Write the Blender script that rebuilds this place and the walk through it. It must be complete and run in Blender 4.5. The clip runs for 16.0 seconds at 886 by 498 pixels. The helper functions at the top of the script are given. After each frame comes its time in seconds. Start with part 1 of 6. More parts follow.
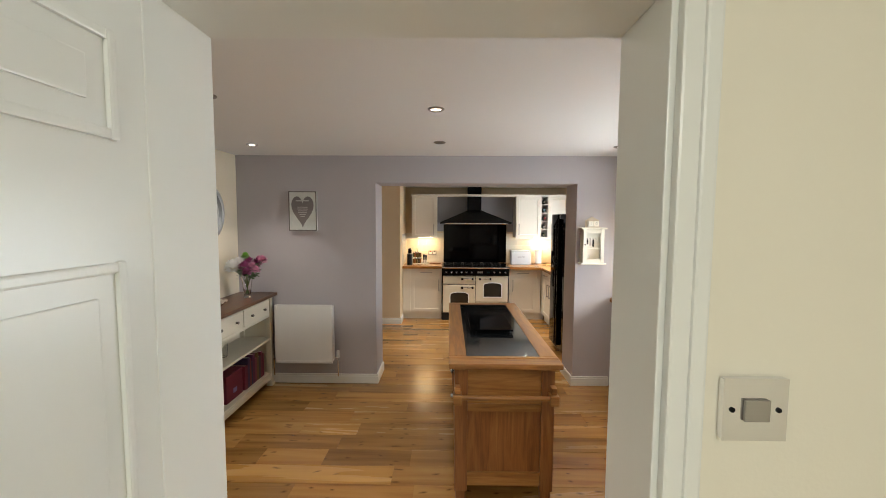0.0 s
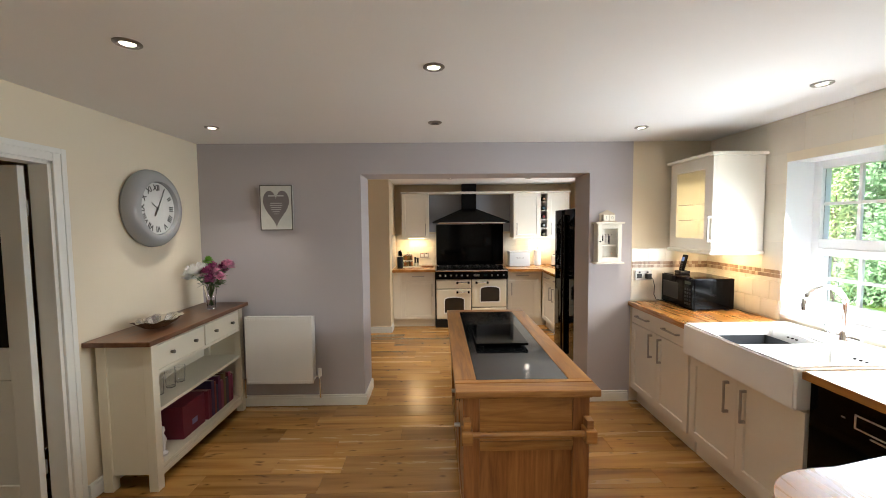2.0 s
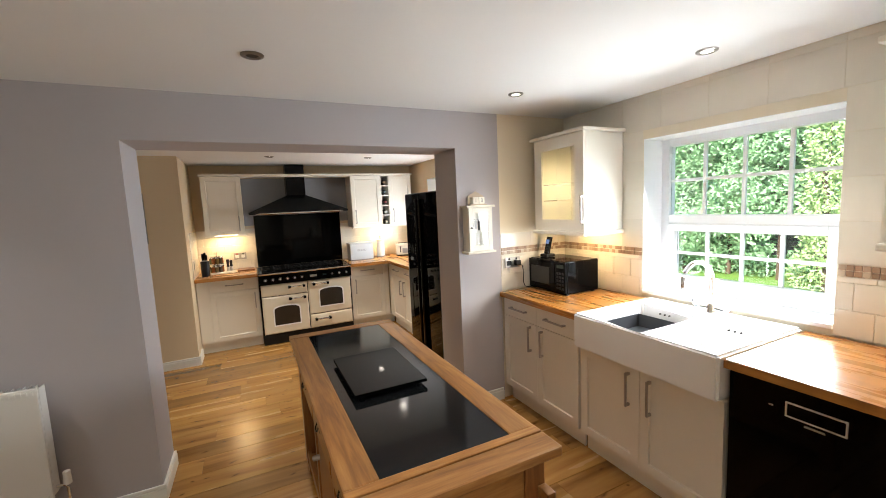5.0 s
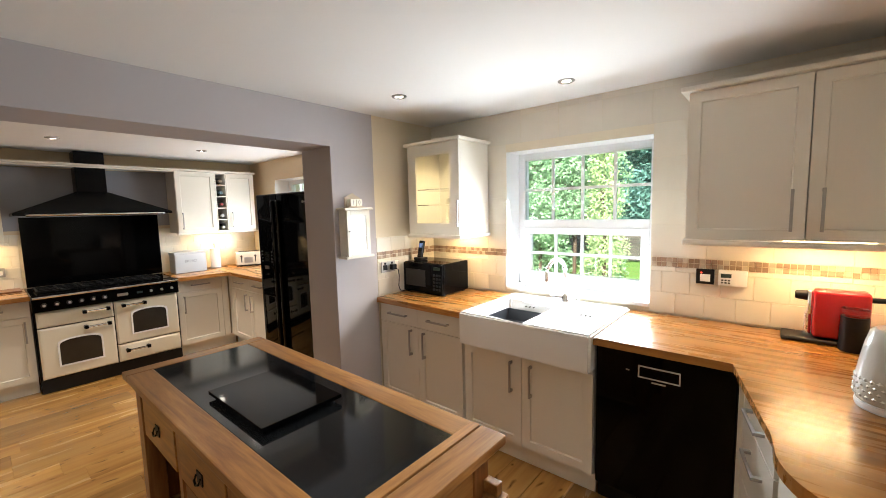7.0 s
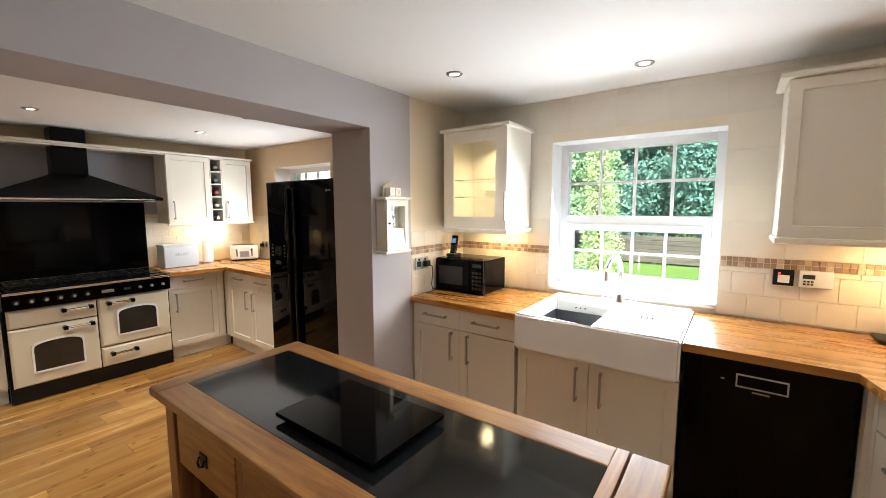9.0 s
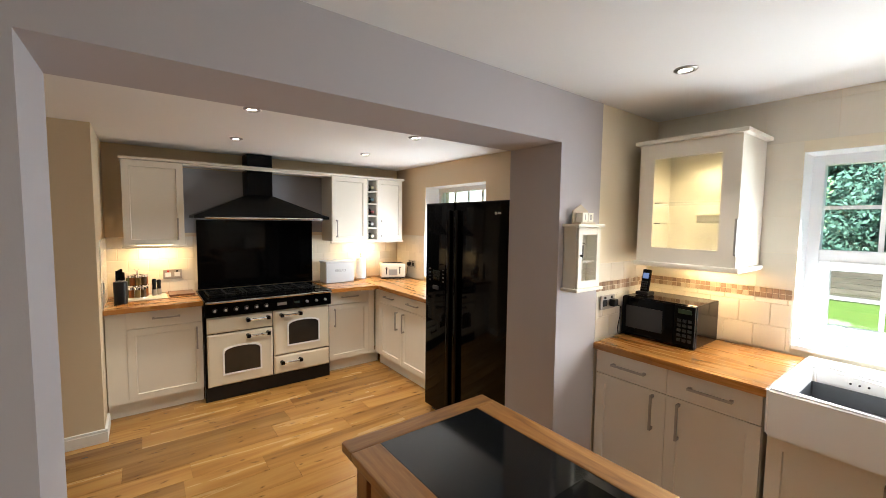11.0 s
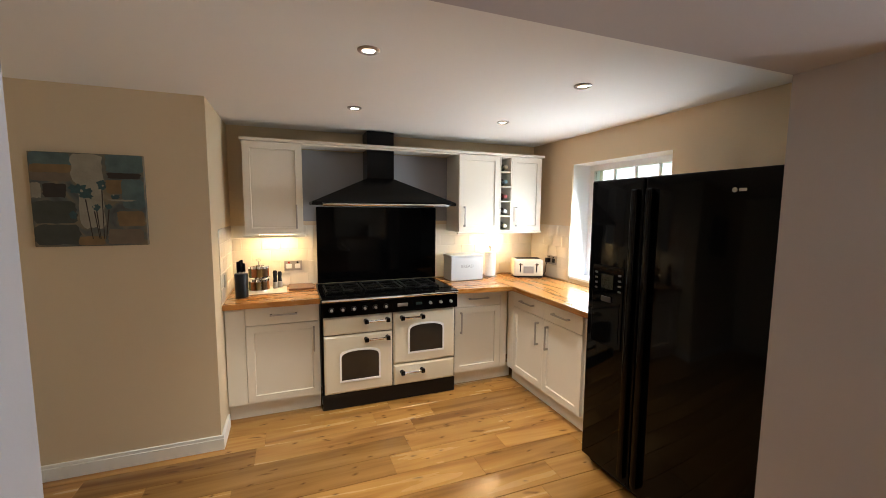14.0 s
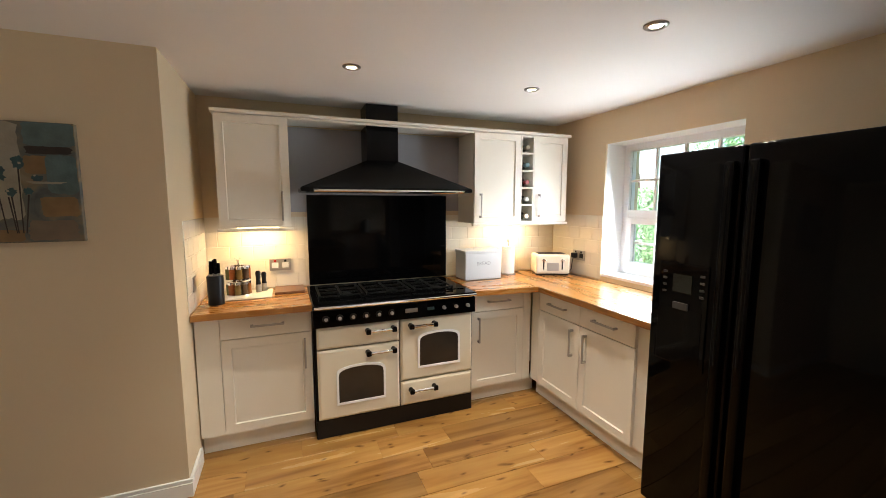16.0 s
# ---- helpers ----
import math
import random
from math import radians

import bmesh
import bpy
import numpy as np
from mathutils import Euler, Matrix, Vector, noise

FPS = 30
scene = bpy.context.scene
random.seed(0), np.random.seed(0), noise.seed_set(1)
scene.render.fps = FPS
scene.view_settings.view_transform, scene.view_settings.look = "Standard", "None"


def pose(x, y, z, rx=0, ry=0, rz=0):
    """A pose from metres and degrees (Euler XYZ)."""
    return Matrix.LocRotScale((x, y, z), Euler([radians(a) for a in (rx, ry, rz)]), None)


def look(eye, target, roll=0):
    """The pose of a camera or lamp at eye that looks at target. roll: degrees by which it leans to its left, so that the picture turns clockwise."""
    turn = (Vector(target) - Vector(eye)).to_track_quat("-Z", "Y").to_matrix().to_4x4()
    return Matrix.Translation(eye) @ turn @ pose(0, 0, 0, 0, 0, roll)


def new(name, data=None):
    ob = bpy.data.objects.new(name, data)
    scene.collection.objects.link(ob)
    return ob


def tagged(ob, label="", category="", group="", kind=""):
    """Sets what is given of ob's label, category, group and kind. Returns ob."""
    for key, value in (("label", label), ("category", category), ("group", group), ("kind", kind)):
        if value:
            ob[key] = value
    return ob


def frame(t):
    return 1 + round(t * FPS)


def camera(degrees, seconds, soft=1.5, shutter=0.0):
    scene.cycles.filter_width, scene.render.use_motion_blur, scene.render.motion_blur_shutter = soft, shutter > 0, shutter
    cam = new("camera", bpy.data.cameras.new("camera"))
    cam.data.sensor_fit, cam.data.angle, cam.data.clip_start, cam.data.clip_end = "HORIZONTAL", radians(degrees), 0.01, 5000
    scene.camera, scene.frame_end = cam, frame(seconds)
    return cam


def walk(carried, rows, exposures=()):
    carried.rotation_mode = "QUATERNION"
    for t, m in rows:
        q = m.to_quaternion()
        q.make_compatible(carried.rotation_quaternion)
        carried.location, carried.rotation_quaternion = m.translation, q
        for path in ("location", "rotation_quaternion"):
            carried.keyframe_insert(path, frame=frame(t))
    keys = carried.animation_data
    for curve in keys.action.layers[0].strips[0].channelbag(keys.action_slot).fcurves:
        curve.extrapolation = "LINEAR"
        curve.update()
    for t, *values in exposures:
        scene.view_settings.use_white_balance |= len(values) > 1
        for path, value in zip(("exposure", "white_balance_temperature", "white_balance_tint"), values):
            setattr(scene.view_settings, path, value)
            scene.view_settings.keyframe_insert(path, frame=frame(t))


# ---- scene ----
cam = camera(96.2, 16.0, soft=0.9)
PATH = [
    (0, (0.107, 0.065, 1.657), (0.078, 2.059, 1.513), 0.3),
    (0.5, (0.078, 0.168, 1.645), (0.064, 2.163, 1.505), -0.2),
    (1, (0.031, 0.281, 1.614), (0.04, 2.277, 1.487), -0.1),
    (1.5, (0.033, 0.41, 1.599), (0.046, 2.406, 1.476), -0.2),
    (2, (0.04, 0.55, 1.587), (0.066, 2.546, 1.463), -0.5),
    (2.5, (0.02, 0.671, 1.59), (0.15, 2.663, 1.467), -0.5),
    (3, (0.017, 0.825, 1.594), (0.275, 2.805, 1.481), -1.0),
    (3.2, (0.01, 0.89, 1.613), (0.321, 2.862, 1.49), -1.2),
    (5.3, (-0.051, 1.414, 1.592), (0.918, 3.151, 1.378), -3.1),
    (5.5, (-0.052, 1.44, 1.577), (0.988, 3.136, 1.377), -3.5),
    (6, (-0.106, 1.492, 1.585), (1.092, 3.081, 1.388), -2.9),
    (6.5, (-0.185, 1.558, 1.568), (1.18, 3.008, 1.39), -2.3),
    (7, (-0.275, 1.619, 1.567), (1.243, 2.906, 1.369), -1.4),
    (7.5, (-0.34, 1.698, 1.556), (1.254, 2.886, 1.34), -0.6),
    (8, (-0.378, 1.816, 1.537), (1.257, 2.945, 1.309), -0.0),
    (8.2, (-0.389, 1.89, 1.532), (1.261, 2.996, 1.298), 0.2),
    (10.3, (-0.396, 2.462, 1.554), (0.985, 3.902, 1.403), 0.5),
    (10.5, (-0.417, 2.508, 1.579), (0.921, 3.987, 1.43), 0.9),
    (11, (-0.402, 2.69, 1.601), (0.803, 4.28, 1.461), 0.7),
    (11.5, (-0.382, 2.845, 1.591), (0.696, 4.526, 1.479), 0.8),
    (12, (-0.339, 2.997, 1.587), (0.587, 4.766, 1.47), 0.0),
    (12.5, (-0.247, 3.125, 1.579), (0.575, 4.943, 1.448), -0.5),
    (13, (-0.248, 3.241, 1.58), (0.551, 5.067, 1.413), -0.4),
    (13.5, (-0.205, 3.353, 1.566), (0.537, 5.201, 1.386), 0.4),
    (14, (-0.2, 3.502, 1.572), (0.514, 5.359, 1.373), 0.4),
    (14.5, (-0.205, 3.628, 1.562), (0.481, 5.496, 1.363), 0.6),
    (15, (-0.197, 3.756, 1.549), (0.482, 5.627, 1.352), 0.8),
    (15.5, (-0.151, 3.888, 1.532), (0.542, 5.753, 1.327), 0.4),
    (16, (-0.141, 4.037, 1.518), (0.593, 5.884, 1.293), -0.0),
]
walk(cam, [(t, look(eye, target, roll)) for t, eye, target, roll in PATH])

# ---- light ----
world = bpy.data.worlds.new("sky")
scene.world = world
world.use_nodes = True
wn = world.node_tree
sky = wn.nodes.new("ShaderNodeTexSky")
sky.sky_type, sky.sun_disc, sky.sun_elevation, sky.sun_rotation = "NISHITA", False, radians(48), radians(250)
wn.links.new(sky.outputs[0], wn.nodes["Background"].inputs[0])
wn.nodes["Background"].inputs[1].default_value = 0.15
scene.view_settings.exposure = 1.88


def lamp(name, kind, at, target, energy, colour, size=0.1, **more):
    d = bpy.data.lights.new(name, kind)
    d.energy, d.color = energy, colour
    if kind == "AREA":
        d.shape, d.size, d.size_y, d.spread = "RECTANGLE", size, more.get("size_y", size), radians(more.get("spread", 180))
    elif kind == "SPOT":
        d.spot_size, d.spot_blend, d.shadow_soft_size = radians(more.get("cone", 110)), 0.85, size
    elif kind == "SUN":
        d.angle = radians(more.get("angle", 0.6))
    ob = new(name, d)
    ob.matrix_world = look(at, target)
    return ob


WARM, WARM_FAR, TUBE, DAY = (1.0, 0.93, 0.845), (1.0, 0.90, 0.77), (1.0, 0.66, 0.30), (0.86, 0.94, 1.0)
CEIL, CEILF = 2.285, 2.238
SPOTS_NEAR = [(-1.13, 2.12), (0.03, 2.36), (-1.55, 3.43), (1.54, 3.49), (0.02, 1.34), (2.0, 2.59)]
SPOTS_FAR = [(0.13, 5.25), (0.22, 6.25), (1.29, 5.30), (1.34, 6.25)]
SPOT_DEAD = (0.028, 3.323)
SPOT_W, TUBE_W, WINDOW_W = 8.0, 0.75, 11.0
lamp("sun", "SUN", (-6, -2, 8), (4, 2, 0), 5.0, (1.0, 0.95, 0.86))
for p in SPOTS_NEAR + SPOTS_FAR:
    lamp("spot_lamp", "SPOT", (p[0], p[1], (CEILF if p in SPOTS_FAR else CEIL) - 0.03), (p[0], p[1], 0), SPOT_W * (2.15 if p in SPOTS_FAR else 1.0), WARM_FAR if p in SPOTS_FAR else WARM, 0.03, cone=98)
lamp("sky_light", "AREA", (2.515, 2.73, 1.33), (0, 2.73, 0.75), WINDOW_W, DAY, 0.96, size_y=0.6, spread=165)
lamp("sky_light", "AREA", (2.38, 6.03, 1.36), (0, 6.03, 1.0), WINDOW_W * 0.7, DAY, 0.92, size_y=0.6)
lamp("tube_lamp", "AREA", (-0.31, 7.05, 1.352), (-0.31, 7.05, 0), TUBE_W, TUBE, 0.25, size_y=0.03)
lamp("tube_lamp", "AREA", (1.70, 7.05, 1.352), (1.70, 7.05, 0), TUBE_W, TUBE, 0.25, size_y=0.03)
lamp("tube_lamp", "AREA", (2.25, 3.60, 1.36), (2.25, 3.60, 0), TUBE_W * 0.8, TUBE, 0.03, size_y=0.25)
lamp("tube_lamp", "AREA", (2.25, 1.45, 1.345), (2.25, 1.45, 0), TUBE_W * 1.3, TUBE, 0.03, size_y=0.30)
lamp("cabinet_lamp", "SPOT", (2.24, 3.64, 2.0), (2.24, 3.64, 1), 2.0, (1.0, 0.82, 0.46), 0.06, cone=160)
# unseen fill added in the hall to brighten its wall and door
lamp("hall_fill", "AREA", (0.0, -1.5, 2.2), (0.15, -0.6, 0.6), 6.6, (0.96, 1.0, 0.94), 0.4)

# ---- materials ----
MATS = {}


def mat(name, colour, rough=0.5, metal=0.0, vary=0.05, scale=6.0, bump=0.0, bump_scale=60.0, island=0.0, rnd=0.0, coat=0.0, emit=None, power=0.0, spec=0.5):
    """A painted, plastic, metal or stone surface with variation at two scales."""
    m = bpy.data.materials.new(name)
    m.use_nodes = True
    t = m.node_tree
    b = t.nodes["Principled BSDF"]
    b.inputs["Roughness"].default_value, b.inputs["Metallic"].default_value = rough, metal
    b.inputs["Coat Weight"].default_value, b.inputs["Specular IOR Level"].default_value = coat, spec
    b.inputs["Coat Roughness"].default_value = 0.06
    co = t.nodes.new("ShaderNodeTexCoord")
    n1 = t.nodes.new("ShaderNodeTexNoise")
    n1.inputs["Scale"].default_value, n1.inputs["Detail"].default_value = scale, 6
    t.links.new(co.outputs["Object"], n1.inputs["Vector"])
    mix = t.nodes.new("ShaderNodeMix")
    mix.data_type = "RGBA"
    lo = [c * (1 - vary) for c in colour]
    hi = [min(1, c * (1 + vary)) for c in colour]
    mix.inputs[6].default_value, mix.inputs[7].default_value = (*lo, 1), (*hi, 1)
    t.links.new(n1.outputs["Fac"], mix.inputs[0])
    out = mix.outputs[2]
    if rnd or island:
        if island:
            src = t.nodes.new("ShaderNodeNewGeometry").outputs["Random Per Island"]
        else:
            src = t.nodes.new("ShaderNodeObjectInfo").outputs["Random"]
        hsv = t.nodes.new("ShaderNodeHueSaturation")
        mr = t.nodes.new("ShaderNodeMapRange")
        k = rnd or island
        mr.inputs[3].default_value, mr.inputs[4].default_value = 1 - k, 1 + k
        t.links.new(src, mr.inputs[0])
        t.links.new(mr.outputs[0], hsv.inputs["Value"])
        t.links.new(out, hsv.inputs["Color"])
        out = hsv.outputs[0]
    t.links.new(out, b.inputs["Base Color"])
    rr = t.nodes.new("ShaderNodeMapRange")
    rr.inputs[3].default_value, rr.inputs[4].default_value = max(0.0, rough * 0.85), min(1, rough * 1.15)
    t.links.new(n1.outputs["Fac"], rr.inputs[0])
    t.links.new(rr.outputs[0], b.inputs["Roughness"])
    if bump:
        n2 = t.nodes.new("ShaderNodeTexNoise")
        n2.inputs["Scale"].default_value, n2.inputs["Detail"].default_value = bump_scale, 4
        t.links.new(co.outputs["Object"], n2.inputs["Vector"])
        bp = t.nodes.new("ShaderNodeBump")
        bp.inputs["Strength"].default_value, bp.inputs["Distance"].default_value = bump, 0.004
        t.links.new(n2.outputs["Fac"], bp.inputs["Height"])
        t.links.new(bp.outputs[0], b.inputs["Normal"])
    if emit:
        b.inputs["Emission Color"].default_value, b.inputs["Emission Strength"].default_value = (*emit, 1), power
    MATS[name] = m
    return m


def wood(name, dark, mid, light, along="x", grain=1.0, rough=0.32, rnd=0.25, knots=0.0, coat=0.25, plank=0.0, bump=0.08, fine=0.3):
    """Sawn timber: stretched grain, slow colour drift, knots, and a tone for each board."""
    m = bpy.data.materials.new(name)
    m.use_nodes = True
    t = m.node_tree
    L, N = t.links.new, t.nodes.new
    b = t.nodes["Principled BSDF"]
    b.inputs["Coat Weight"].default_value, b.inputs["Coat Roughness"].default_value = coat, 0.18
    co, oi = N("ShaderNodeTexCoord"), N("ShaderNodeObjectInfo")
    off = N("ShaderNodeVectorMath")
    off.operation = "MULTIPLY_ADD"
    L(oi.outputs["Random"], off.inputs[0])
    off.inputs[1].default_value = (37.0, 23.0, 11.0)
    L(co.outputs["Object"], off.inputs[2])
    mp = N("ShaderNodeMapping")
    s = {"x": (1.2, 14, 14), "y": (14, 1.2, 14), "z": (14, 14, 1.2)}[along]
    mp.inputs["Scale"].default_value = [v * grain for v in s]
    L(off.outputs[0], mp.inputs["Vector"])
    g1, g2, g3 = N("ShaderNodeTexNoise"), N("ShaderNodeTexNoise"), N("ShaderNodeTexNoise")
    g1.inputs["Scale"].default_value, g1.inputs["Detail"].default_value, g1.inputs["Distortion"].default_value = 1.0, 5, 1.6
    g2.inputs["Scale"].default_value, g2.inputs["Detail"].default_value = 7.0, 4
    g3.inputs["Scale"].default_value, g3.inputs["Detail"].default_value = 2.2, 3
    L(mp.outputs[0], g1.inputs["Vector"])
    L(mp.outputs[0], g2.inputs["Vector"])
    L(off.outputs[0], g3.inputs["Vector"])
    ramp = N("ShaderNodeValToRGB")
    e = ramp.color_ramp.elements
    e[0].position, e[0].color, e[1].position, e[1].color = 0.28, (*dark, 1), 0.72, (*light, 1)
    x = e.new(0.48)
    x.color = (*mid, 1)
    add = N("ShaderNodeMath")
    add.operation = "MULTIPLY_ADD"
    L(g2.outputs["Fac"], add.inputs[0])
    add.inputs[1].default_value = fine
    L(g1.outputs["Fac"], add.inputs[2])
    sub = N("ShaderNodeMath")
    sub.operation = "SUBTRACT"
    L(add.outputs[0], sub.inputs[0])
    sub.inputs[1].default_value = fine / 2
    L(sub.outputs[0], ramp.inputs[0])
    hsv = N("ShaderNodeHueSaturation")
    L(ramp.outputs[0], hsv.inputs["Color"])
    val = N("ShaderNodeMapRange")
    val.inputs[3].default_value, val.inputs[4].default_value = 1 - rnd, 1 + rnd * 0.7
    if plank:
        sep, fl, wn_ = N("ShaderNodeSeparateXYZ"), N("ShaderNodeMath"), N("ShaderNodeTexWhiteNoise")
        L(co.outputs["Object"], sep.inputs[0])
        dv = N("ShaderNodeMath")
        dv.operation = "DIVIDE"
        L(sep.outputs[{"x": 1, "y": 0, "z": 0}[along]], dv.inputs[0])
        dv.inputs[1].default_value = plank
        fl.operation = "FLOOR"
        L(dv.outputs[0], fl.inputs[0])
        seg = N("ShaderNodeMath")
        seg.operation = "MULTIPLY_ADD"
        L(fl.outputs[0], seg.inputs[0])
        seg.inputs[1].default_value = 0.37
        L(sep.outputs[{"x": 0, "y": 1, "z": 2}[along]], seg.inputs[2])
        dv2, fl2 = N("ShaderNodeMath"), N("ShaderNodeMath")
        dv2.operation, fl2.operation = "DIVIDE", "FLOOR"
        L(seg.outputs[0], dv2.inputs[0])
        dv2.inputs[1].default_value = 0.45
        L(dv2.outputs[0], fl2.inputs[0])
        cmb = N("ShaderNodeCombineXYZ")
        L(fl.outputs[0], cmb.inputs[0])
        L(fl2.outputs[0], cmb.inputs[1])
        wn_.noise_dimensions = "3D"
        L(cmb.outputs[0], wn_.inputs["Vector"])
        L(wn_.outputs["Value"], val.inputs[0])
    else:
        L(oi.outputs["Random"], val.inputs[0])
    dr = N("ShaderNodeMath")
    dr.operation = "MULTIPLY_ADD"
    L(g3.outputs["Fac"], dr.inputs[0])
    dr.inputs[1].default_value = 0.36
    dr.inputs[2].default_value = 0.82
    mul = N("ShaderNodeMath")
    mul.operation = "MULTIPLY"
    L(dr.outputs[0], mul.inputs[0])
    L(val.outputs[0], mul.inputs[1])
    L(mul.outputs[0], hsv.inputs["Value"])
    out = hsv.outputs[0]
    if knots:
        vo = N("ShaderNodeTexVoronoi")
        vo.voronoi_dimensions = "2D"
        vm = N("ShaderNodeMapping")
        vm.inputs["Scale"].default_value = {"x": (1.3, 3.4, 3.4), "y": (3.4, 1.3, 3.4), "z": (3.4, 3.4, 1.3)}[along]
        nz = N("ShaderNodeVectorMath")
        nz.operation = "MULTIPLY_ADD"
        L(g3.outputs["Color"], nz.inputs[0])
        nz.inputs[1].default_value = (0.50, 0.20, 0.10)
        L(off.outputs[0], nz.inputs[2])
        L(nz.outputs[0], vm.inputs["Vector"])
        L(vm.outputs[0], vo.inputs["Vector"])
        kr = N("ShaderNodeMapRange")
        kr.inputs[1].default_value, kr.inputs[2].default_value = 0.01, 0.20
        kr.inputs[3].default_value, kr.inputs[4].default_value = knots, 0.0
        L(vo.outputs["Distance"], kr.inputs[0])
        km = N("ShaderNodeMix")
        km.data_type = "RGBA"
        km.inputs[7].default_value = (dark[0] * 0.42, dark[1] * 0.36, dark[2] * 0.32, 1)
        pick, cell, few = N("ShaderNodeSeparateColor"), N("ShaderNodeMath"), N("ShaderNodeMath")
        L(vo.outputs["Color"], pick.inputs[0])
        few.operation, few.inputs[1].default_value = "GREATER_THAN", 0.74
        L(pick.outputs[0], few.inputs[0])
        cell.operation = "MULTIPLY"
        L(kr.outputs[0], cell.inputs[0])
        L(few.outputs[0], cell.inputs[1])
        L(cell.outputs[0], km.inputs[0])
        L(out, km.inputs[6])
        out = km.outputs[2]
    L(out, b.inputs["Base Color"])
    rr = N("ShaderNodeMapRange")
    rr.inputs[3].default_value, rr.inputs[4].default_value = rough * 0.75, rough * 1.3
    L(g1.outputs["Fac"], rr.inputs[0])
    L(rr.outputs[0], b.inputs["Roughness"])
    bp = N("ShaderNodeBump")
    bp.inputs["Strength"].default_value, bp.inputs["Distance"].default_value = bump, 0.003
    L(add.outputs[0], bp.inputs["Height"])
    L(bp.outputs[0], b.inputs["Normal"])
    MATS[name] = m
    return m


def glass(name, colour=(1, 1, 1), rough=0.0):
    m = bpy.data.materials.new(name)
    m.use_nodes = True
    b = m.node_tree.nodes["Principled BSDF"]
    b.inputs["Base Color"].default_value = (*colour, 1)
    b.inputs["Roughness"].default_value, b.inputs["Transmission Weight"].default_value, b.inputs["IOR"].default_value = rough, 1.0, 1.45
    MATS[name] = m
    return m


M_BLUE = mat("lavender_grey_paint", (0.455, 0.430, 0.448), 0.75, vary=0.03, scale=1.5, bump=0.08, bump_scale=140)
M_CREAM = mat("cream_paint", (0.76, 0.68, 0.53), 0.75, vary=0.03, scale=1.4, bump=0.08, bump_scale=140)
M_HALL = mat("hall_paint", (0.82, 0.77, 0.65), 0.6, vary=0.02, scale=1.4, bump=0.08, bump_scale=140)
M_BEIGE = mat("beige_paint", (0.67, 0.545, 0.37), 0.75, vary=0.03, scale=1.4, bump=0.08, bump_scale=140)
M_CEIL = mat("ceiling_paint", (0.80, 0.79, 0.77), 0.85, vary=0.02, scale=1.2, bump=0.1, bump_scale=110)
M_GREY = mat("grey_paint", (0.30, 0.30, 0.32), 0.6, vary=0.04, scale=2)
M_GLOSS = mat("white_gloss_paint", (0.80, 0.80, 0.76), 0.30, vary=0.02, scale=5, bump=0.05, bump_scale=30)
M_TILE = mat("cream_tile", (0.76, 0.71, 0.61), 0.16, vary=0.04, scale=9, bump=0.06, bump_scale=22, rnd=0.04)
M_GROUT = mat("grout", (0.78, 0.73, 0.63), 0.85, vary=0.05, scale=20)
M_UNIT = mat("ivory_cabinet_paint", (0.79, 0.75, 0.66), 0.34, vary=0.02, scale=6)
M_STEEL = mat("brushed_steel", (0.42, 0.40, 0.37), 0.40, metal=0.8, vary=0.05, scale=30)
M_CHROME = mat("chrome", (0.84, 0.84, 0.86), 0.045, metal=1.0, vary=0.02, scale=8)
M_BLACK = mat("black_gloss", (0.002, 0.002, 0.0022), 0.06, vary=0.1, scale=5, spec=0.11)
M_BLACKM = mat("black_satin", (0.006, 0.006, 0.007), 0.38, vary=0.1, scale=9, spec=0.3)
M_HOOD = mat("black_hood_enamel", (0.003, 0.003, 0.0035), 0.22, vary=0.1, scale=9, spec=0.18)
M_KNOB = mat("satin_silver", (0.62, 0.61, 0.60), 0.3, metal=0.7, vary=0.03, scale=20)
M_BTN = mat("button_grey", (0.05, 0.05, 0.05), 0.35, vary=0.05, scale=20)
M_IRON = mat("cast_iron", (0.005, 0.005, 0.005), 0.4, vary=0.2, scale=30, bump=0.2, spec=0.2)
M_OVENGLASS = mat("smoked_oven_glass", (0.030, 0.026, 0.022), 0.08, vary=0.3, scale=6, spec=0.5)
M_ENAMEL = mat("cream_enamel", (0.74, 0.68, 0.54), 0.2, vary=0.02, scale=4)
M_CERAMIC = mat("white_fireclay", (0.86, 0.86, 0.85), 0.1, vary=0.01, scale=4)
M_UPVC = mat("white_upvc", (0.84, 0.85, 0.86), 0.3, vary=0.01, scale=4)
M_FRAMEPAINT = mat("sideboard_cream_paint", (0.74, 0.69, 0.56), 0.45, vary=0.03, scale=8)
M_GLASS = glass("clear_glass")
M_BULB = mat("lit_bulb", (1, 1, 1), 0.5, emit=(1.0, 0.92, 0.80), power=15.0)
M_TUBE = mat("lit_tube", (1, 1, 1), 0.5, emit=(1.0, 0.72, 0.36), power=7.0)
M_FLOOR = wood("oak_floor", (0.20, 0.084, 0.019), (0.345, 0.172, 0.045), (0.46, 0.255, 0.075), "x", 0.36, 0.25, 0.30, 0.9, 0.35, fine=0.2)
M_OAK = wood("oak_furniture_x", (0.20, 0.080, 0.021), (0.32, 0.142, 0.038), (0.45, 0.228, 0.070), "x", 1.4, 0.38, 0.12, 0.0, 0.15)
M_OAKY = wood("oak_furniture_y", (0.20, 0.080, 0.021), (0.32, 0.142, 0.038), (0.45, 0.228, 0.070), "y", 1.4, 0.38, 0.12, 0.0, 0.15)
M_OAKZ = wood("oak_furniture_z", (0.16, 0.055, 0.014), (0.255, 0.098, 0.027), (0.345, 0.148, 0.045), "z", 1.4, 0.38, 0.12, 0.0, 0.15)
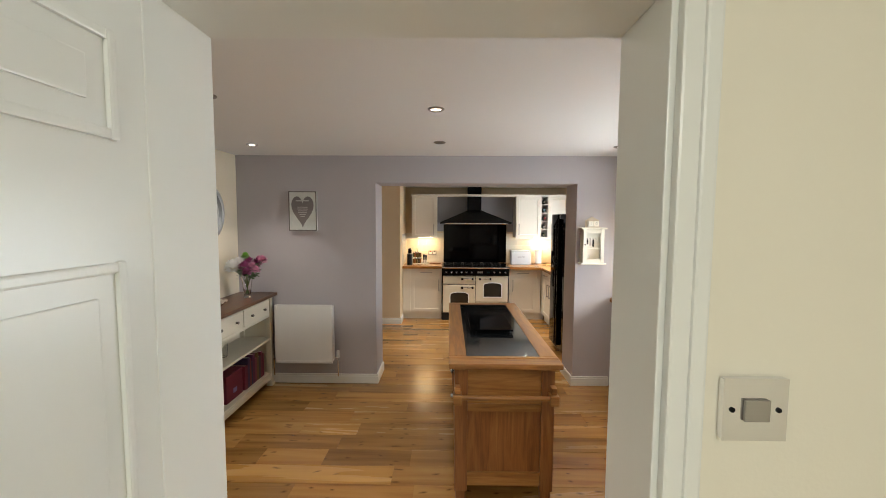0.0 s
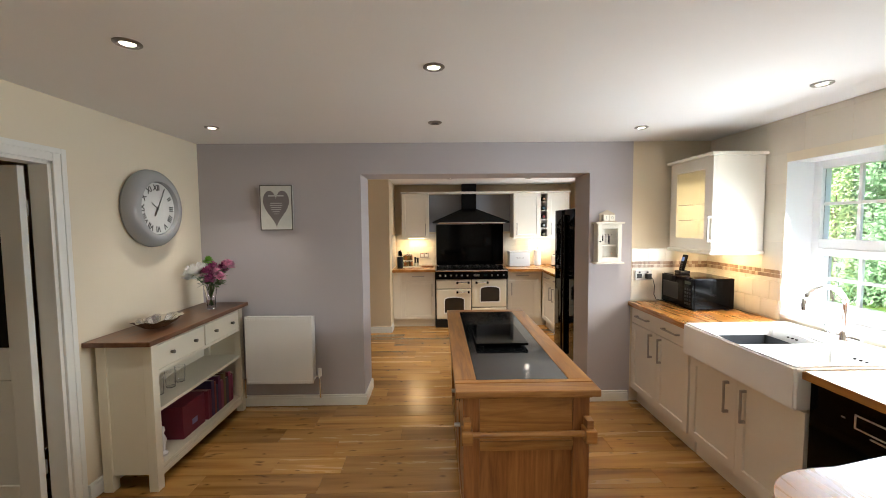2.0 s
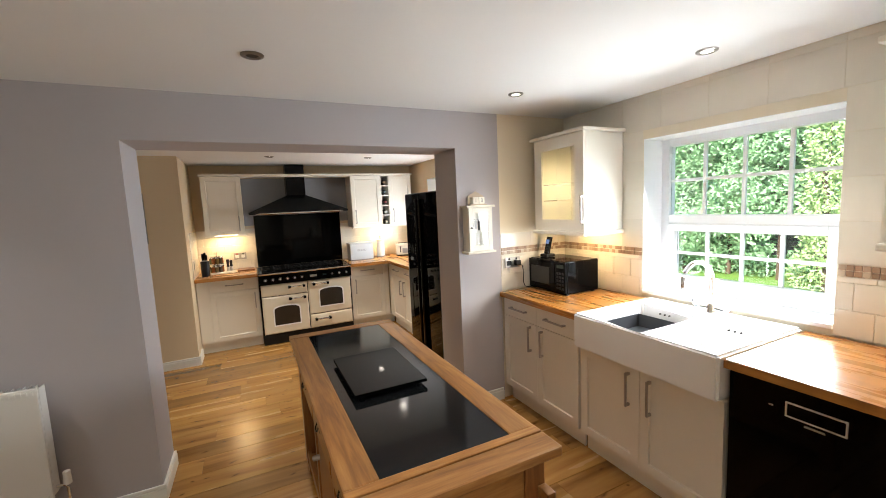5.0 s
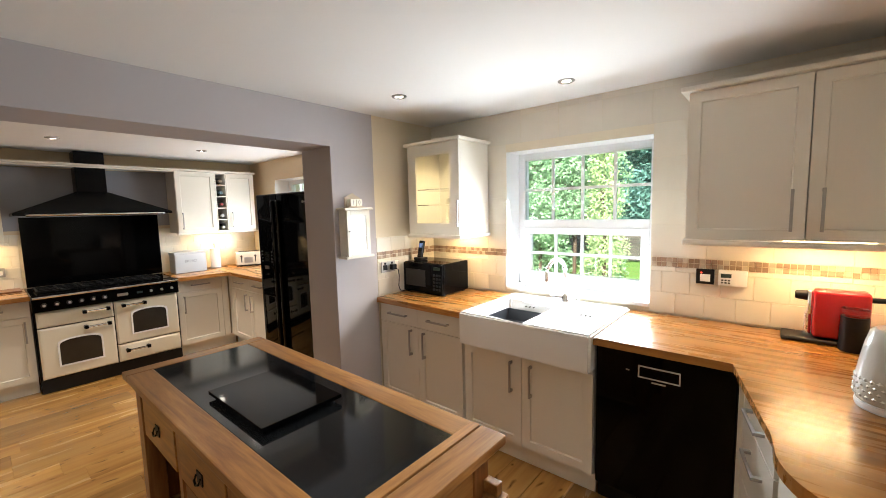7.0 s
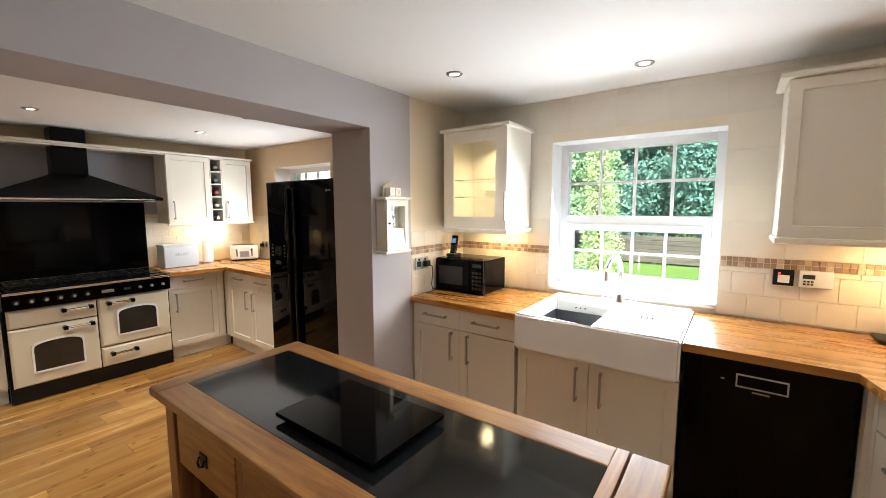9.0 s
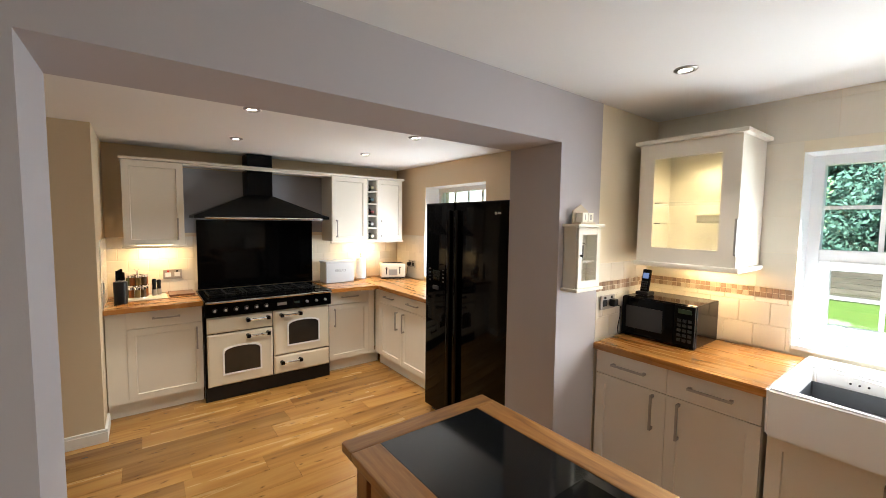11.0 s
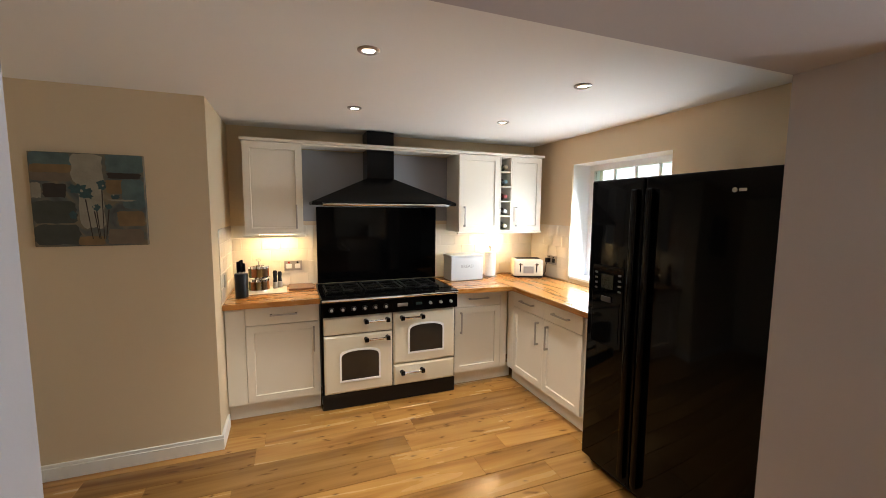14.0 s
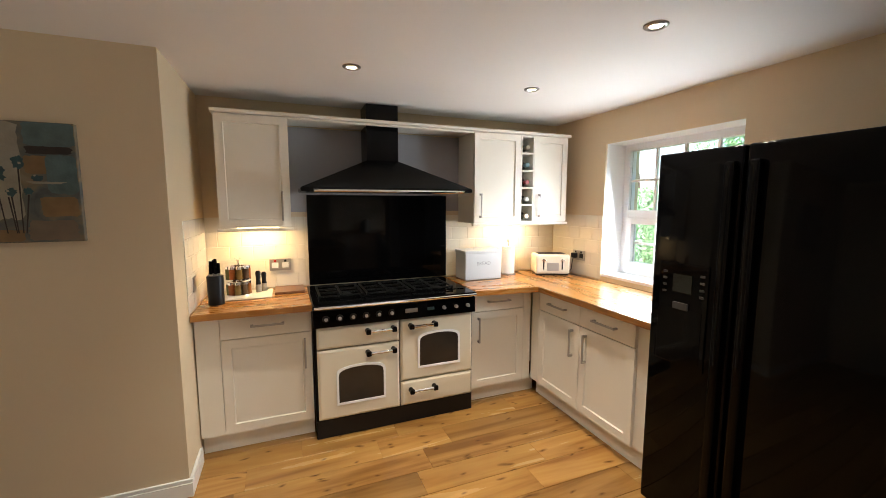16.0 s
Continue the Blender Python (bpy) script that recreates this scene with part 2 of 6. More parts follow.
M_TOPX = wood("beech_worktop_x", (0.24, 0.086, 0.016), (0.335, 0.140, 0.029), (0.42, 0.190, 0.044), "x", 1.0, 0.27, 0.20, 0.0, 0.30, plank=0.042, fine=0.26)
M_TOPY = wood("beech_worktop_y", (0.24, 0.086, 0.016), (0.335, 0.140, 0.029), (0.42, 0.190, 0.044), "y", 1.0, 0.27, 0.20, 0.0, 0.30, plank=0.042, fine=0.26)
M_DARKWOOD = wood("stained_top", (0.085, 0.032, 0.014), (0.15, 0.062, 0.026), (0.21, 0.095, 0.042), "y", 1.2, 0.35, 0.1, 0.0, 0.2)

# ---- mesh helpers ----


def box(bm, x0, y0, z0, x1, y1, z1, bev=0.0, seg=2):
    v = [bm.verts.new(p) for p in ((x0, y0, z0), (x1, y0, z0), (x1, y1, z0), (x0, y1, z0), (x0, y0, z1), (x1, y0, z1), (x1, y1, z1), (x0, y1, z1))]
    fs = [bm.faces.new([v[i] for i in q]) for q in ((3, 2, 1, 0), (4, 5, 6, 7), (0, 1, 5, 4), (1, 2, 6, 5), (2, 3, 7, 6), (3, 0, 4, 7))]
    if bev:
        es = list({e for f in fs for e in f.edges})
        bmesh.ops.bevel(bm, geom=es, offset=bev, segments=seg, profile=0.6, affect="EDGES")
    return fs


def bx(*a, bev=0.0, seg=2):
    bm = bmesh.new()
    box(bm, *a, bev=bev, seg=seg)
    return bm


def cyl(bm, x, y, z0, z1, r0, r1=None, n=20, axis="z", bev=0.0):
    """A turned piece on an upright or lying axis, from z0 to z1 along it."""
    r1 = r0 if r1 is None else r1
    g = bmesh.ops.create_cone(bm, cap_ends=True, segments=n, radius1=r0, radius2=r1, depth=abs(z1 - z0))
    vs = g["verts"]
    m = Matrix.Translation((0, 0, (z0 + z1) / 2))
    rot = {"z": Matrix.Identity(4), "x": Matrix.Rotation(radians(90), 4, "Y"), "y": Matrix.Rotation(radians(-90), 4, "X")}[axis]
    place = {"z": (x, y, 0), "x": (0, x, y), "y": (x, 0, y)}[axis]
    bmesh.ops.transform(bm, matrix=Matrix.Translation(place) @ rot @ m, verts=vs)
    if bev:
        es = [e for e in {e for v in vs for e in v.link_edges} if len(e.link_faces) == 2 and any(len(f.verts) > 4 for f in e.link_faces)]
        bmesh.ops.bevel(bm, geom=es, offset=bev, segments=2, affect="EDGES")
    return vs


def turned(bm, x, y, profile, n=24):
    """A lathe shape from (radius, height) pairs."""
    rings = []
    for r, z in profile:
        rings.append([bm.verts.new((x + r * math.cos(2 * math.pi * i / n), y + r * math.sin(2 * math.pi * i / n), z)) for i in range(n)])
    for a, b in zip(rings, rings[1:]):
        for i in range(n):
            bm.faces.new((a[i], a[(i + 1) % n], b[(i + 1) % n], b[i]))
    if profile[0][0] > 1e-4:
        bm.faces.new(rings[0][::-1])
    if profile[-1][0] > 1e-4:
        bm.faces.new(rings[-1])


def sweep(bm, pts, r, n=10):
    """A round bar along a line of points."""
    pts = [Vector(p) for p in pts]
    rings, up = [], Vector((0, 0, 1))
    for i, p in enumerate(pts):
        d = (pts[min(i + 1, len(pts) - 1)] - pts[max(i - 1, 0)]).normalized()
        a = d.cross(up if abs(d.z) < 0.9 else Vector((1, 0, 0))).normalized()
        b = d.cross(a).normalized()
        rings.append([bm.verts.new(p + r * (math.cos(2 * math.pi * k / n) * a + math.sin(2 * math.pi * k / n) * b)) for k in range(n)])
    for a, b in zip(rings, rings[1:]):
        for k in range(n):
            bm.faces.new((a[k], a[(k + 1) % n], b[(k + 1) % n], b[k]))
    bm.faces.new(rings[0][::-1])
    bm.faces.new(rings[-1])
    bmesh.ops.recalc_face_normals(bm, faces=bm.faces)


def prism(bm, pts, z0, z1):
    """An upright prism over a plan outline, counter-clockwise."""
    lo, hi = [bm.verts.new((x, y, z0)) for x, y in pts], [bm.verts.new((x, y, z1)) for x, y in pts]
    bm.faces.new(lo[::-1])
    bm.faces.new(hi)
    n = len(pts)
    for i in range(n):
        bm.faces.new((lo[i], lo[(i + 1) % n], hi[(i + 1) % n], hi[i]))


def base_of(ob):
    while ob is not None and ob.parent is not None:
        ob = ob.parent
    return ob


def part(name, bm, material, parent=None, label="", smooth=False, m=None):
    if m is not None:
        bm.transform(m)
    me = bpy.data.meshes.new(name)
    bm.to_mesh(me)
    bm.free()
    me.materials.append(material)
    if smooth:
        for p in me.polygons:
            p.use_smooth = True
        me.set_sharp_from_angle(angle=radians(35))
    ob = new(name, me)
    if parent is not None:
        ob.parent = parent
        if parent.type == "EMPTY":
            ob.matrix_parent_inverse = Matrix.Translation(-parent.location)
    if label:
        ob["label"] = label
    return ob


def thing(name, at, label, category, group=""):
    ob = new(name)
    ob.location = at
    ob.empty_display_size = 0.1
    return tagged(ob, label, category, group)


def structure(name, bm, material, label="", category="wall"):
    return tagged(part(name, bm, material), label, category, kind="structure")


EAST = Matrix.Rotation(radians(-90), 4, "Z")
NORTH = Matrix.Rotation(radians(180), 4, "Z")


def facing(x, y, z, turn=None):
    """Local frame of a front: x runs along it, -y points out of it."""
    return Matrix.Translation((x, y, z)) @ (turn or Matrix.Identity(4))


# ---- structure ----
XL, XR, XF = -2.0, 2.41, 2.25
Y0, YB, YB2, YN, YF = 0.753, 4.0, 4.36, 6.32, 7.19
OPL, OPR, OPZ = -0.618, 1.36, 2.02
WL, WR, WB, WT = 2.215, 3.24, 0.93, 1.988
FWL, FWR, FWB, FWT = 5.52, 6.55, 0.93, 1.99
T = 0.28

floor = structure("floor", bx(-2.85, -2.2, -0.12, XR + 0.3, YF + 0.2, -0.016), M_GROUT, "oak plank floor laid across the rooms", "floor")
structure("ceiling", bx(-2.85, -2.2, CEIL, XR + 0.3, YF + 0.2, CEIL + 0.12), M_CEIL, "matt white plaster ceiling with downlights", "ceiling")
structure("ceiling_far", bx(-2.59, YB2 - 0.02, CEILF, XF + 0.2, YF + 0.08, CEIL + 0.05), M_CEIL, "slightly lower white plaster ceiling with downlights", "ceiling")
# wall between the two kitchens, with the wide opening
bm = bmesh.new()
box(bm, XL, YB, 0, OPL, YB2, CEIL)
box(bm, OPR, YB, 0, 1.735, YB2, CEIL)
box(bm, OPL, YB, OPZ, OPR, YB2, CEIL)
wall_blue = structure("wall_north", bm, M_BLUE, "lavender-grey painted wall with a wide square opening", "wall")
structure("wall_north_corner", bx(1.735, YB + 0.004, 0, XR, YB2, CEIL), M_CREAM, "cream wall corner behind the worktop", "wall")
# outer wall with the sink window
bm = bmesh.new()
box(bm, XR, Y0 - 0.2, 0, XR + T, WL, CEIL)
box(bm, XR, WR, 0, XR + T, YB2, CEIL)
box(bm, XR, WL, 0, XR + T, WR, WB)
box(bm, XR, WL, WT, XR + T, WR, CEIL)
wall_east = structure("wall_east", bm, M_CREAM, "cream outer wall with a deep window opening", "wall")
bm = bmesh.new()
box(bm, XF, YB2, 0, XF + 0.36, FWL, CEIL)
box(bm, XF, FWR, 0, XF + 0.36, YF + 0.1, CEIL)
box(bm, XF, FWL, 0, XF + 0.36, FWR, FWB)
box(bm, XF, FWL, FWT, XF + 0.36, FWR, CEIL)
structure("wall_east_far", bm, M_BEIGE, "beige outer wall with a window beside the fridge", "wall")
structure("wall_far", bx(-0.66, YF, 0, XF, YF + 0.1, CEIL), M_BEIGE, "beige wall behind the range cooker", "wall")
structure("wall_picture", bx(-2.6, YN, 0, -0.66, YF + 0.1, CEIL), M_BEIGE, "beige wall that carries the canvas picture", "wall")
structure("wall_west_far", bx(-2.6, YB2, 0, XL - 0.1, YN, CEIL), M_BEIGE, "plain beige side wall", "wall")
# clock wall with a doorway
DL, DR, DH = 1.94, 2.71, 1.95
bm = bmesh.new()
box(bm, XL - 0.1, DR, 0, XL, YB2, CEIL)
box(bm, XL - 0.1, Y0 - 0.15, 0, XL, DL, CEIL)
box(bm, XL - 0.1, DL, DH, XL, DR, CEIL)
structure("wall_west", bm, M_CREAM, "cream wall with the clock and a doorway", "wall")
structure("wall_west_room", bx(-2.85, 1.2, 0, -2.80, YB2, CEIL), M_BEIGE, "dim wall beyond the side doorway", "wall")
# two unseen walls, added to close the side room against sky light
structure("wall_side_south", bx(-2.80, 1.2, 0, XL - 0.1, 1.3, CEIL), M_BEIGE, "unseen wall added to keep sky light out of the side room", "wall")
structure("wall_side_north", bx(-2.80, 3.4, 0, XL - 0.1, 3.5, CEIL), M_BEIGE, "unseen wall added to keep sky light out of the side room", "wall")
# wall between hall and kitchen
HL, HR, HH, HY = -0.296, 0.391, 1.96, 0.60
bm = bmesh.new()
box(bm, XL - 0.1, HY, 0, HL - 0.03, Y0, CEIL)
box(bm, HR + 0.03, HY, 0, XR, Y0, CEIL)
box(bm, HL - 0.03, HY, HH + 0.03, HR + 0.03, Y0, CEIL)
structure("wall_south", bm, M_HALL, "cream hall wall around the kitchen door", "wall")
structure("wall_hall_west", bx(-1.3, -2.1, 0, -1.2, HY, CEIL), M_HALL, "cream hall side wall", "wall")
structure("wall_hall_east", bx(1.3, -2.1, 0, 1.4, HY, CEIL), M_HALL, "cream hall side wall", "wall")
structure("wall_hall_south", bx(-1.3, -2.2, 0, 1.4, -2.1, CEIL), M_HALL, "cream hall end wall", "wall")


def lining(name, x0, x1, y0, y1, h, side, label):
    """Door lining and moulded architrave round an opening in a wall along x."""
    bm = bmesh.new()
    box(bm, x0 - 0.03, y0, 0, x0, y1, h + 0.03, 0.002)
    box(bm, x1, y0, 0, x1 + 0.03, y1, h + 0.03, 0.002)
    box(bm, x0, y0, h, x1, y1, h + 0.03, 0.002)
    for s in side:
        ya, yb = (y0 - 0.016, y0) if s < 0 else (y1, y1 + 0.016)
        for k, (o, w) in enumerate(((0.008, 0.05), (0.034, 0.022))):
            d = 0.005 * k * s
            box(bm, x0 - o - w, min(ya, ya + d), 0, x0 - o, max(yb, yb + d), h + o + w, 0.004)
            box(bm, x1 + o, min(ya, ya + d), 0, x1 + o + w, max(yb, yb + d), h + o + w, 0.004)
            box(bm, x0 - o, min(ya, ya + d), h + o, x1 + o, max(yb, yb + d), h + o + w, 0.004)
    return structure(name, bm, M_GLOSS, label, "door frame")


lining("door_frame_1", HL, HR, HY, Y0, HH, (-1, 1), "white gloss door lining with moulded architrave")


def panel_door(name, w, h, label, m, panels):
    d = thing(name, m.translation, label, "door")
    bm = bmesh.new()
    box(bm, 0, -0.02, 0.006, w, 0.02, h, 0.002)
    leaf = part("leaf", bm, M_GLOSS, d, m=m)
    for x0, x1, z0, z1 in panels:
        bm = bmesh.new()
        for s in (-1, 1):
            box(bm, x0 + 0.012, s * 0.02 - 0.005, z0 + 0.001, x1 - 0.012, s * 0.02 + 0.005, z0 + 0.014, 0.003)
            box(bm, x0 + 0.012, s * 0.02 - 0.005, z1 - 0.014, x1 - 0.012, s * 0.02 + 0.005, z1 - 0.001, 0.003)
            box(bm, x0, s * 0.02 - 0.006, z0, x0 + 0.014, s * 0.02 + 0.006, z1, 0.004)
            box(bm, x1 - 0.014, s * 0.02 - 0.006, z0, x1, s * 0.02 + 0.006, z1, 0.004)
            box(bm, x0 + 0.04, s * 0.02 - 0.005, z0 + 0.04, x1 - 0.04, s * 0.02 + 0.003, z1 - 0.04, 0.002)
        part("door_panel", bm, M_GLOSS, d, m=m)
    return d


six = [(0.10, 0.34, 1.745, 1.875), (0.42, 0.66, 1.745, 1.875), (0.10, 0.34, 0.86, 1.60), (0.42, 0.66, 0.86, 1.60), (0.10, 0.34, 0.20, 0.72), (0.42, 0.66, 0.20, 0.72)]
panel_door("hall_door", 0.76, 1.955, "open white gloss panelled hall door beside its frame", facing(HL - 0.022, 0.652, 0.005, Matrix.Rotation(radians(-90), 4, "Z")), six)

# side doorway: lining, architrave and the open part-glazed door
bm = bmesh.new()
box(bm, XL - 0.1, DR - 0.03, 0, XL, DR, DH, 0.002)
box(bm, XL - 0.1, DL, 0, XL, DL + 0.03, DH, 0.002)
box(bm, XL - 0.1, DL, DH - 0.03, XL, DR, DH, 0.002)
for k, (o, w) in enumerate(((-0.012, 0.07), (0.03, 0.03))):
    d = 0.016 + 0.006 * k
    box(bm, XL, DR + o, 0, XL + d, DR + o + w, DH + o + w, 0.004)
    box(bm, XL, DL - o - w, 0, XL + d, DL - o, DH + o + w, 0.004)
    box(bm, XL, DL - o, DH + o, XL + d, DR + o, DH + o + w, 0.004)
structure("door_frame_2", bm, M_GLOSS, "white painted frame of the side doorway", "door frame")
side_door = thing("side_door", (XL - 0.1, 2.645, 0), "open white part-glazed side door, dim behind", "door")
bm = bmesh.new()
for a in ((0, 0.11, 0, 1.9), (0.64, 0.75, 0, 1.9), (0.11, 0.64, 0, 0.2), (0.11, 0.64, 0.78, 0.95), (0.11, 0.64, 1.77, 1.9)):
    box(bm, XL - 0.1 - a[1], 2.625, 0.008 + a[2], XL - 0.1 - a[0], 2.66, 0.008 + a[3], 0.003)
box(bm, XL - 0.1 - 0.64, 2.635, 0.2, XL - 0.1 - 0.11, 2.65, 0.78)
part("leaf", bm, M_GLOSS, side_door)
part("pane", bx(XL - 0.1 - 0.645, 2.639, 0.95, XL - 0.1 - 0.105, 2.645, 1.775), M_BLACK, side_door, "dark glass pane")
for z in (0.25, 1.65):
    part("hinge", bx(XL - 0.112, 2.659, z, XL - 0.098, 2.67, z + 0.08, bev=0.002), M_STEEL, side_door)


def skirting(name, runs):
    """Moulded white skirting along wall faces: (x0, y0, x1, y1) boxes in plan."""
    bm = bmesh.new()
    for x0, y0, x1, y1 in runs:
        box(bm, x0, y0, 0, x1, y1, 0.075, 0.002)
        cx, cy = (x1 - x0), (y1 - y0)
        if cx > cy:
            box(bm, x0, y0 + 0.004, 0.075, x1, y1, 0.095, 0.004)
        else:
            box(bm, x0, y0, 0.075, x1 - 0.002, y1, 0.095, 0.004)
    return structure(name, bm, M_GLOSS, "white painted skirting board", "skirting")


S = 0.018
skirting("baseboard_1", [(XL, YB - S, OPL + S, YB), (OPL, YB, OPL + S, YB2), (OPR - S, YB - S, 1.72, YB), (OPR - S, YB, OPR, YB2)])
skirting("baseboard_2", [(XL - 0.1, YN - S, -0.66 + S, YN), (-0.66, YN, -0.66 + S, 6.60)])
skirting("baseboard_3", [(XL, 2.79, XL + S, YB - S), (XL, Y0, XL + S, 1.86), (XL + S, Y0, HL - 0.09, Y0 + S)])
structure("wall_stub", bx(0.80, 0.98, 0, XR, 1.12, CEIL), M_CREAM, "cream tiled return wall behind the peninsula", "wall")

# ---- windows ----


def sash_window(name, x, y0, y1, z0, z1, label):
    """White plastic window, fixed light above an opening light, with glazing bars."""
    w = thing(name, (x, (y0 + y1) / 2, z0), label, "window")
    w["kind"] = "structure"
    f = 0.055
    zm = z0 + (z1 - z0) * 0.47
    bm = bmesh.new()
    for a in ((y0, y0 + f, z0, z1), (y1 - f, y1, z0, z1), (y0 + f, y1 - f, z0, z0 + f), (y0 + f, y1 - f, z1 - f, z1), (y0 + f, y1 - f, zm - 0.03, zm + 0.03)):
        box(bm, x, a[0], a[2], x + 0.07, a[1], a[3], 0.004)
    part("window_frame", bm, M_UPVC, w)
    bm = bmesh.new()
    s0, s1, t0, t1 = y0 + f, y1 - f, z0 + f, zm - 0.03
    g = 0.05
    for a in ((s0, s0 + g, t0, t1), (s1 - g, s1, t0, t1), (s0 + g, s1 - g, t0, t0 + g), (s0 + g, s1 - g, t1 - g, t1)):
        box(bm, x - 0.012, a[0], a[2], x + 0.05, a[1], a[3], 0.005)
    sash = part("opening_sash", bm, M_UPVC, w)
    for (a0, a1, b0, b1) in ((s0, s1, zm + 0.03, z1 - f), (s0 + g, s1 - g, t0 + g, t1 - g)):
        for i in (1, 2, 3):
            yy = a0 + (a1 - a0) * i / 4
            part("glazing_bar", bx(x + 0.018, yy - 0.010, b0, x + 0.040, yy + 0.010, b1, bev=0.002), M_UPVC, w)
        bh = (b0 + b1) / 2
        part("glazing_bar", bx(x + 0.019, a0, bh - 0.010, x + 0.039, a1, bh + 0.010, bev=0.002), M_UPVC, w)
        p = part("pane", bx(x + 0.026, a0, b0, x + 0.032, a1, b1), M_GLASS, w)
        p.visible_shadow = False
    part("sash_handle", bx(x - 0.03, (y0 + y1) / 2 - 0.06, t0 + 0.012, x - 0.012, (y0 + y1) / 2 + 0.06, t0 + 0.034, bev=0.004), M_UPVC, sash)
    for a in ((y0, y0 + 0.003, z0 + 0.005, z1 - 0.003), (y1 - 0.003, y1, z0 + 0.005, z1 - 0.003), (y0, y1, z1 - 0.003, z1)):
        part("reveal_lining", bx(x - 0.188, a[0], a[2], x - 0.001, a[1], a[3]), M_UPVC, w, "white painted reveal")
    part("window_sill", bx(x - 0.20, y0 + 0.004, z0 - 0.02, x + 0.0, y1 - 0.004, z0 + 0.004, bev=0.004), M_UPVC, w)
    return w


sash_window("window_1", XR + 0.19, WL, WR, WB + 0.02, WT, "white plastic window with glazing bars above the sink")
sash_window("window_2", XF + 0.20, FWL, FWR, FWB + 0.02, FWT, "white plastic window beside the tall fridge")

# ---- kitchen units ----


def shaker(bm, w, h, t=0.02, rail=0.07):
    fs = box(bm, 0, 0, 0, w, t, h)
    front = fs[2]
    bmesh.ops.inset_individual(bm, faces=[front], thickness=0.0015, depth=0.0015)
    if rail:
        bmesh.ops.inset_individual(bm, faces=[front], thickness=rail, depth=0)
        bmesh.ops.inset_individual(bm, faces=[front], thickness=0.006, depth=-0.010)


def bar_handle(bm, cx, cz, length, upright):
    if upright:
        box(bm, cx - 0.006, -0.034, cz - length / 2, cx + 0.006, -0.024, cz + length / 2, 0.002)
        for s in (-1, 1):
            z = cz + s * (length / 2 - 0.008)
            box(bm, cx - 0.006, -0.026, z - 0.008, cx + 0.006, 0.0, z + 0.008, 0.002)
    else:
        box(bm, cx - length / 2, -0.034, cz - 0.006, cx + length / 2, -0.024, cz + 0.006, 0.002)
        for s in (-1, 1):
            x = cx + s * (length / 2 - 0.008)
            box(bm, x - 0.008, -0.026, cz - 0.006, x + 0.008, 0.0, cz + 0.006, 0.002)


def base_unit(m, w, fronts, label, depth=0.55, top=0.86, group="base units", foot=0.0):
    """fronts: (kind, x0, x1, z0, z1, handle x, handle z, handle upright)."""
    u = thing("base_cabinet", m.translation, label, "cabinet", group)
    part("body", bx(0, 0.022, 0.125, w, depth, top), M_UNIT, u, m=m)
    part("plinth", bx(0, 0.06, 0.0, w + foot, 0.075, 0.124), M_UNIT, u, m=m)
    for kind, x0, x1, z0, z1, hx, hz, up in fronts:
        bm = bmesh.new()
        shaker(bm, x1 - x0 - 0.003, z1 - z0 - 0.003, rail=0.075 if kind == "door" else 0.0)
        d = part(kind, bm, M_UNIT, u, m=m @ Matrix.Translation((x0 + 0.0015, 0, z0)))
        if hx is not None:
            bm = bmesh.new()
            bar_handle(bm, hx, hz, 0.19, up)
            part("handle", bm, M_STEEL, d, "brushed steel bar handle", m=m)
    return u


ZD = 0.715
DR0, DR1 = ZD + 0.003, 0.858
# window side, doors face the island
XC = 1.742
m = facing(XC, YB - 0.015, 0, EAST)
base_unit(m, 0.80, [("drawer", 0, 0.4, DR0, DR1, 0.2, 0.79, False), ("drawer", 0.4, 0.8, DR0, DR1, 0.6, 0.79, False),
                    ("door", 0, 0.4, 0.13, ZD, 0.335, 0.60, True), ("door", 0.4, 0.8, 0.13, ZD, 0.465, 0.60, True)],
          "ivory shaker base unit, two drawers above doors", depth=0.62)
m = facing(XC, 3.165, 0, EAST)
base_unit(m, 0.84, [("door", 0, 0.42, 0.13, 0.695, 0.355, 0.56, True), ("door", 0.42, 0.84, 0.13, 0.695, 0.485, 0.56, True)],
          "ivory shaker sink unit with two doors", depth=0.62, top=0.70)
# peninsula, fronts face the island
PEN = Matrix.Rotation(radians(192.6), 4, "Z")
m = facing(1.69, 1.697, 0, PEN)
base_unit(m, 0.46, [("drawer", 0.03, 0.46, DR0, DR1, 0.245, 0.79, False), ("drawer", 0.03, 0.46, 0.45, ZD, 0.245, 0.63, False), ("drawer", 0.03, 0.46, 0.13, 0.447, 0.245, 0.36, False), ("filler", 0, 0.03, 0.13, DR1, None, 0, False)],
          "ivory drawer unit under the curved worktop", depth=0.42)
post = thing("corner_post", (1.70, 1.68, 0), "ivory corner panel beside the dishwasher", "cabinet", "base units")
part("panel", bx(1.694, 1.66, 0.0, 1.76, 1.714, 0.86, bev=0.002), M_UNIT, post)
pen = thing("curved_end_panel", (1.0, 1.3, 0), "ivory curved end cabinet under the worktop", "cabinet", "base units")


def round_end(rx, ry, n=16):
    """The peninsula's rounded free corner, a squarish quarter turn."""
    return [(1.15 - rx * math.sin(math.pi / 2 * i / n) ** 0.7, 1.15 + ry * max(0.0, math.cos(math.pi / 2 * i / n)) ** 0.7) for i in range(n)]


bm = bmesh.new()
prism(bm, [(0.835, 1.125), (1.225, 1.125), (1.225, 1.585)] + round_end(0.305, 0.42), 0.0, 0.86)
part("curved_door", bm, M_UNIT, pen, smooth=True)
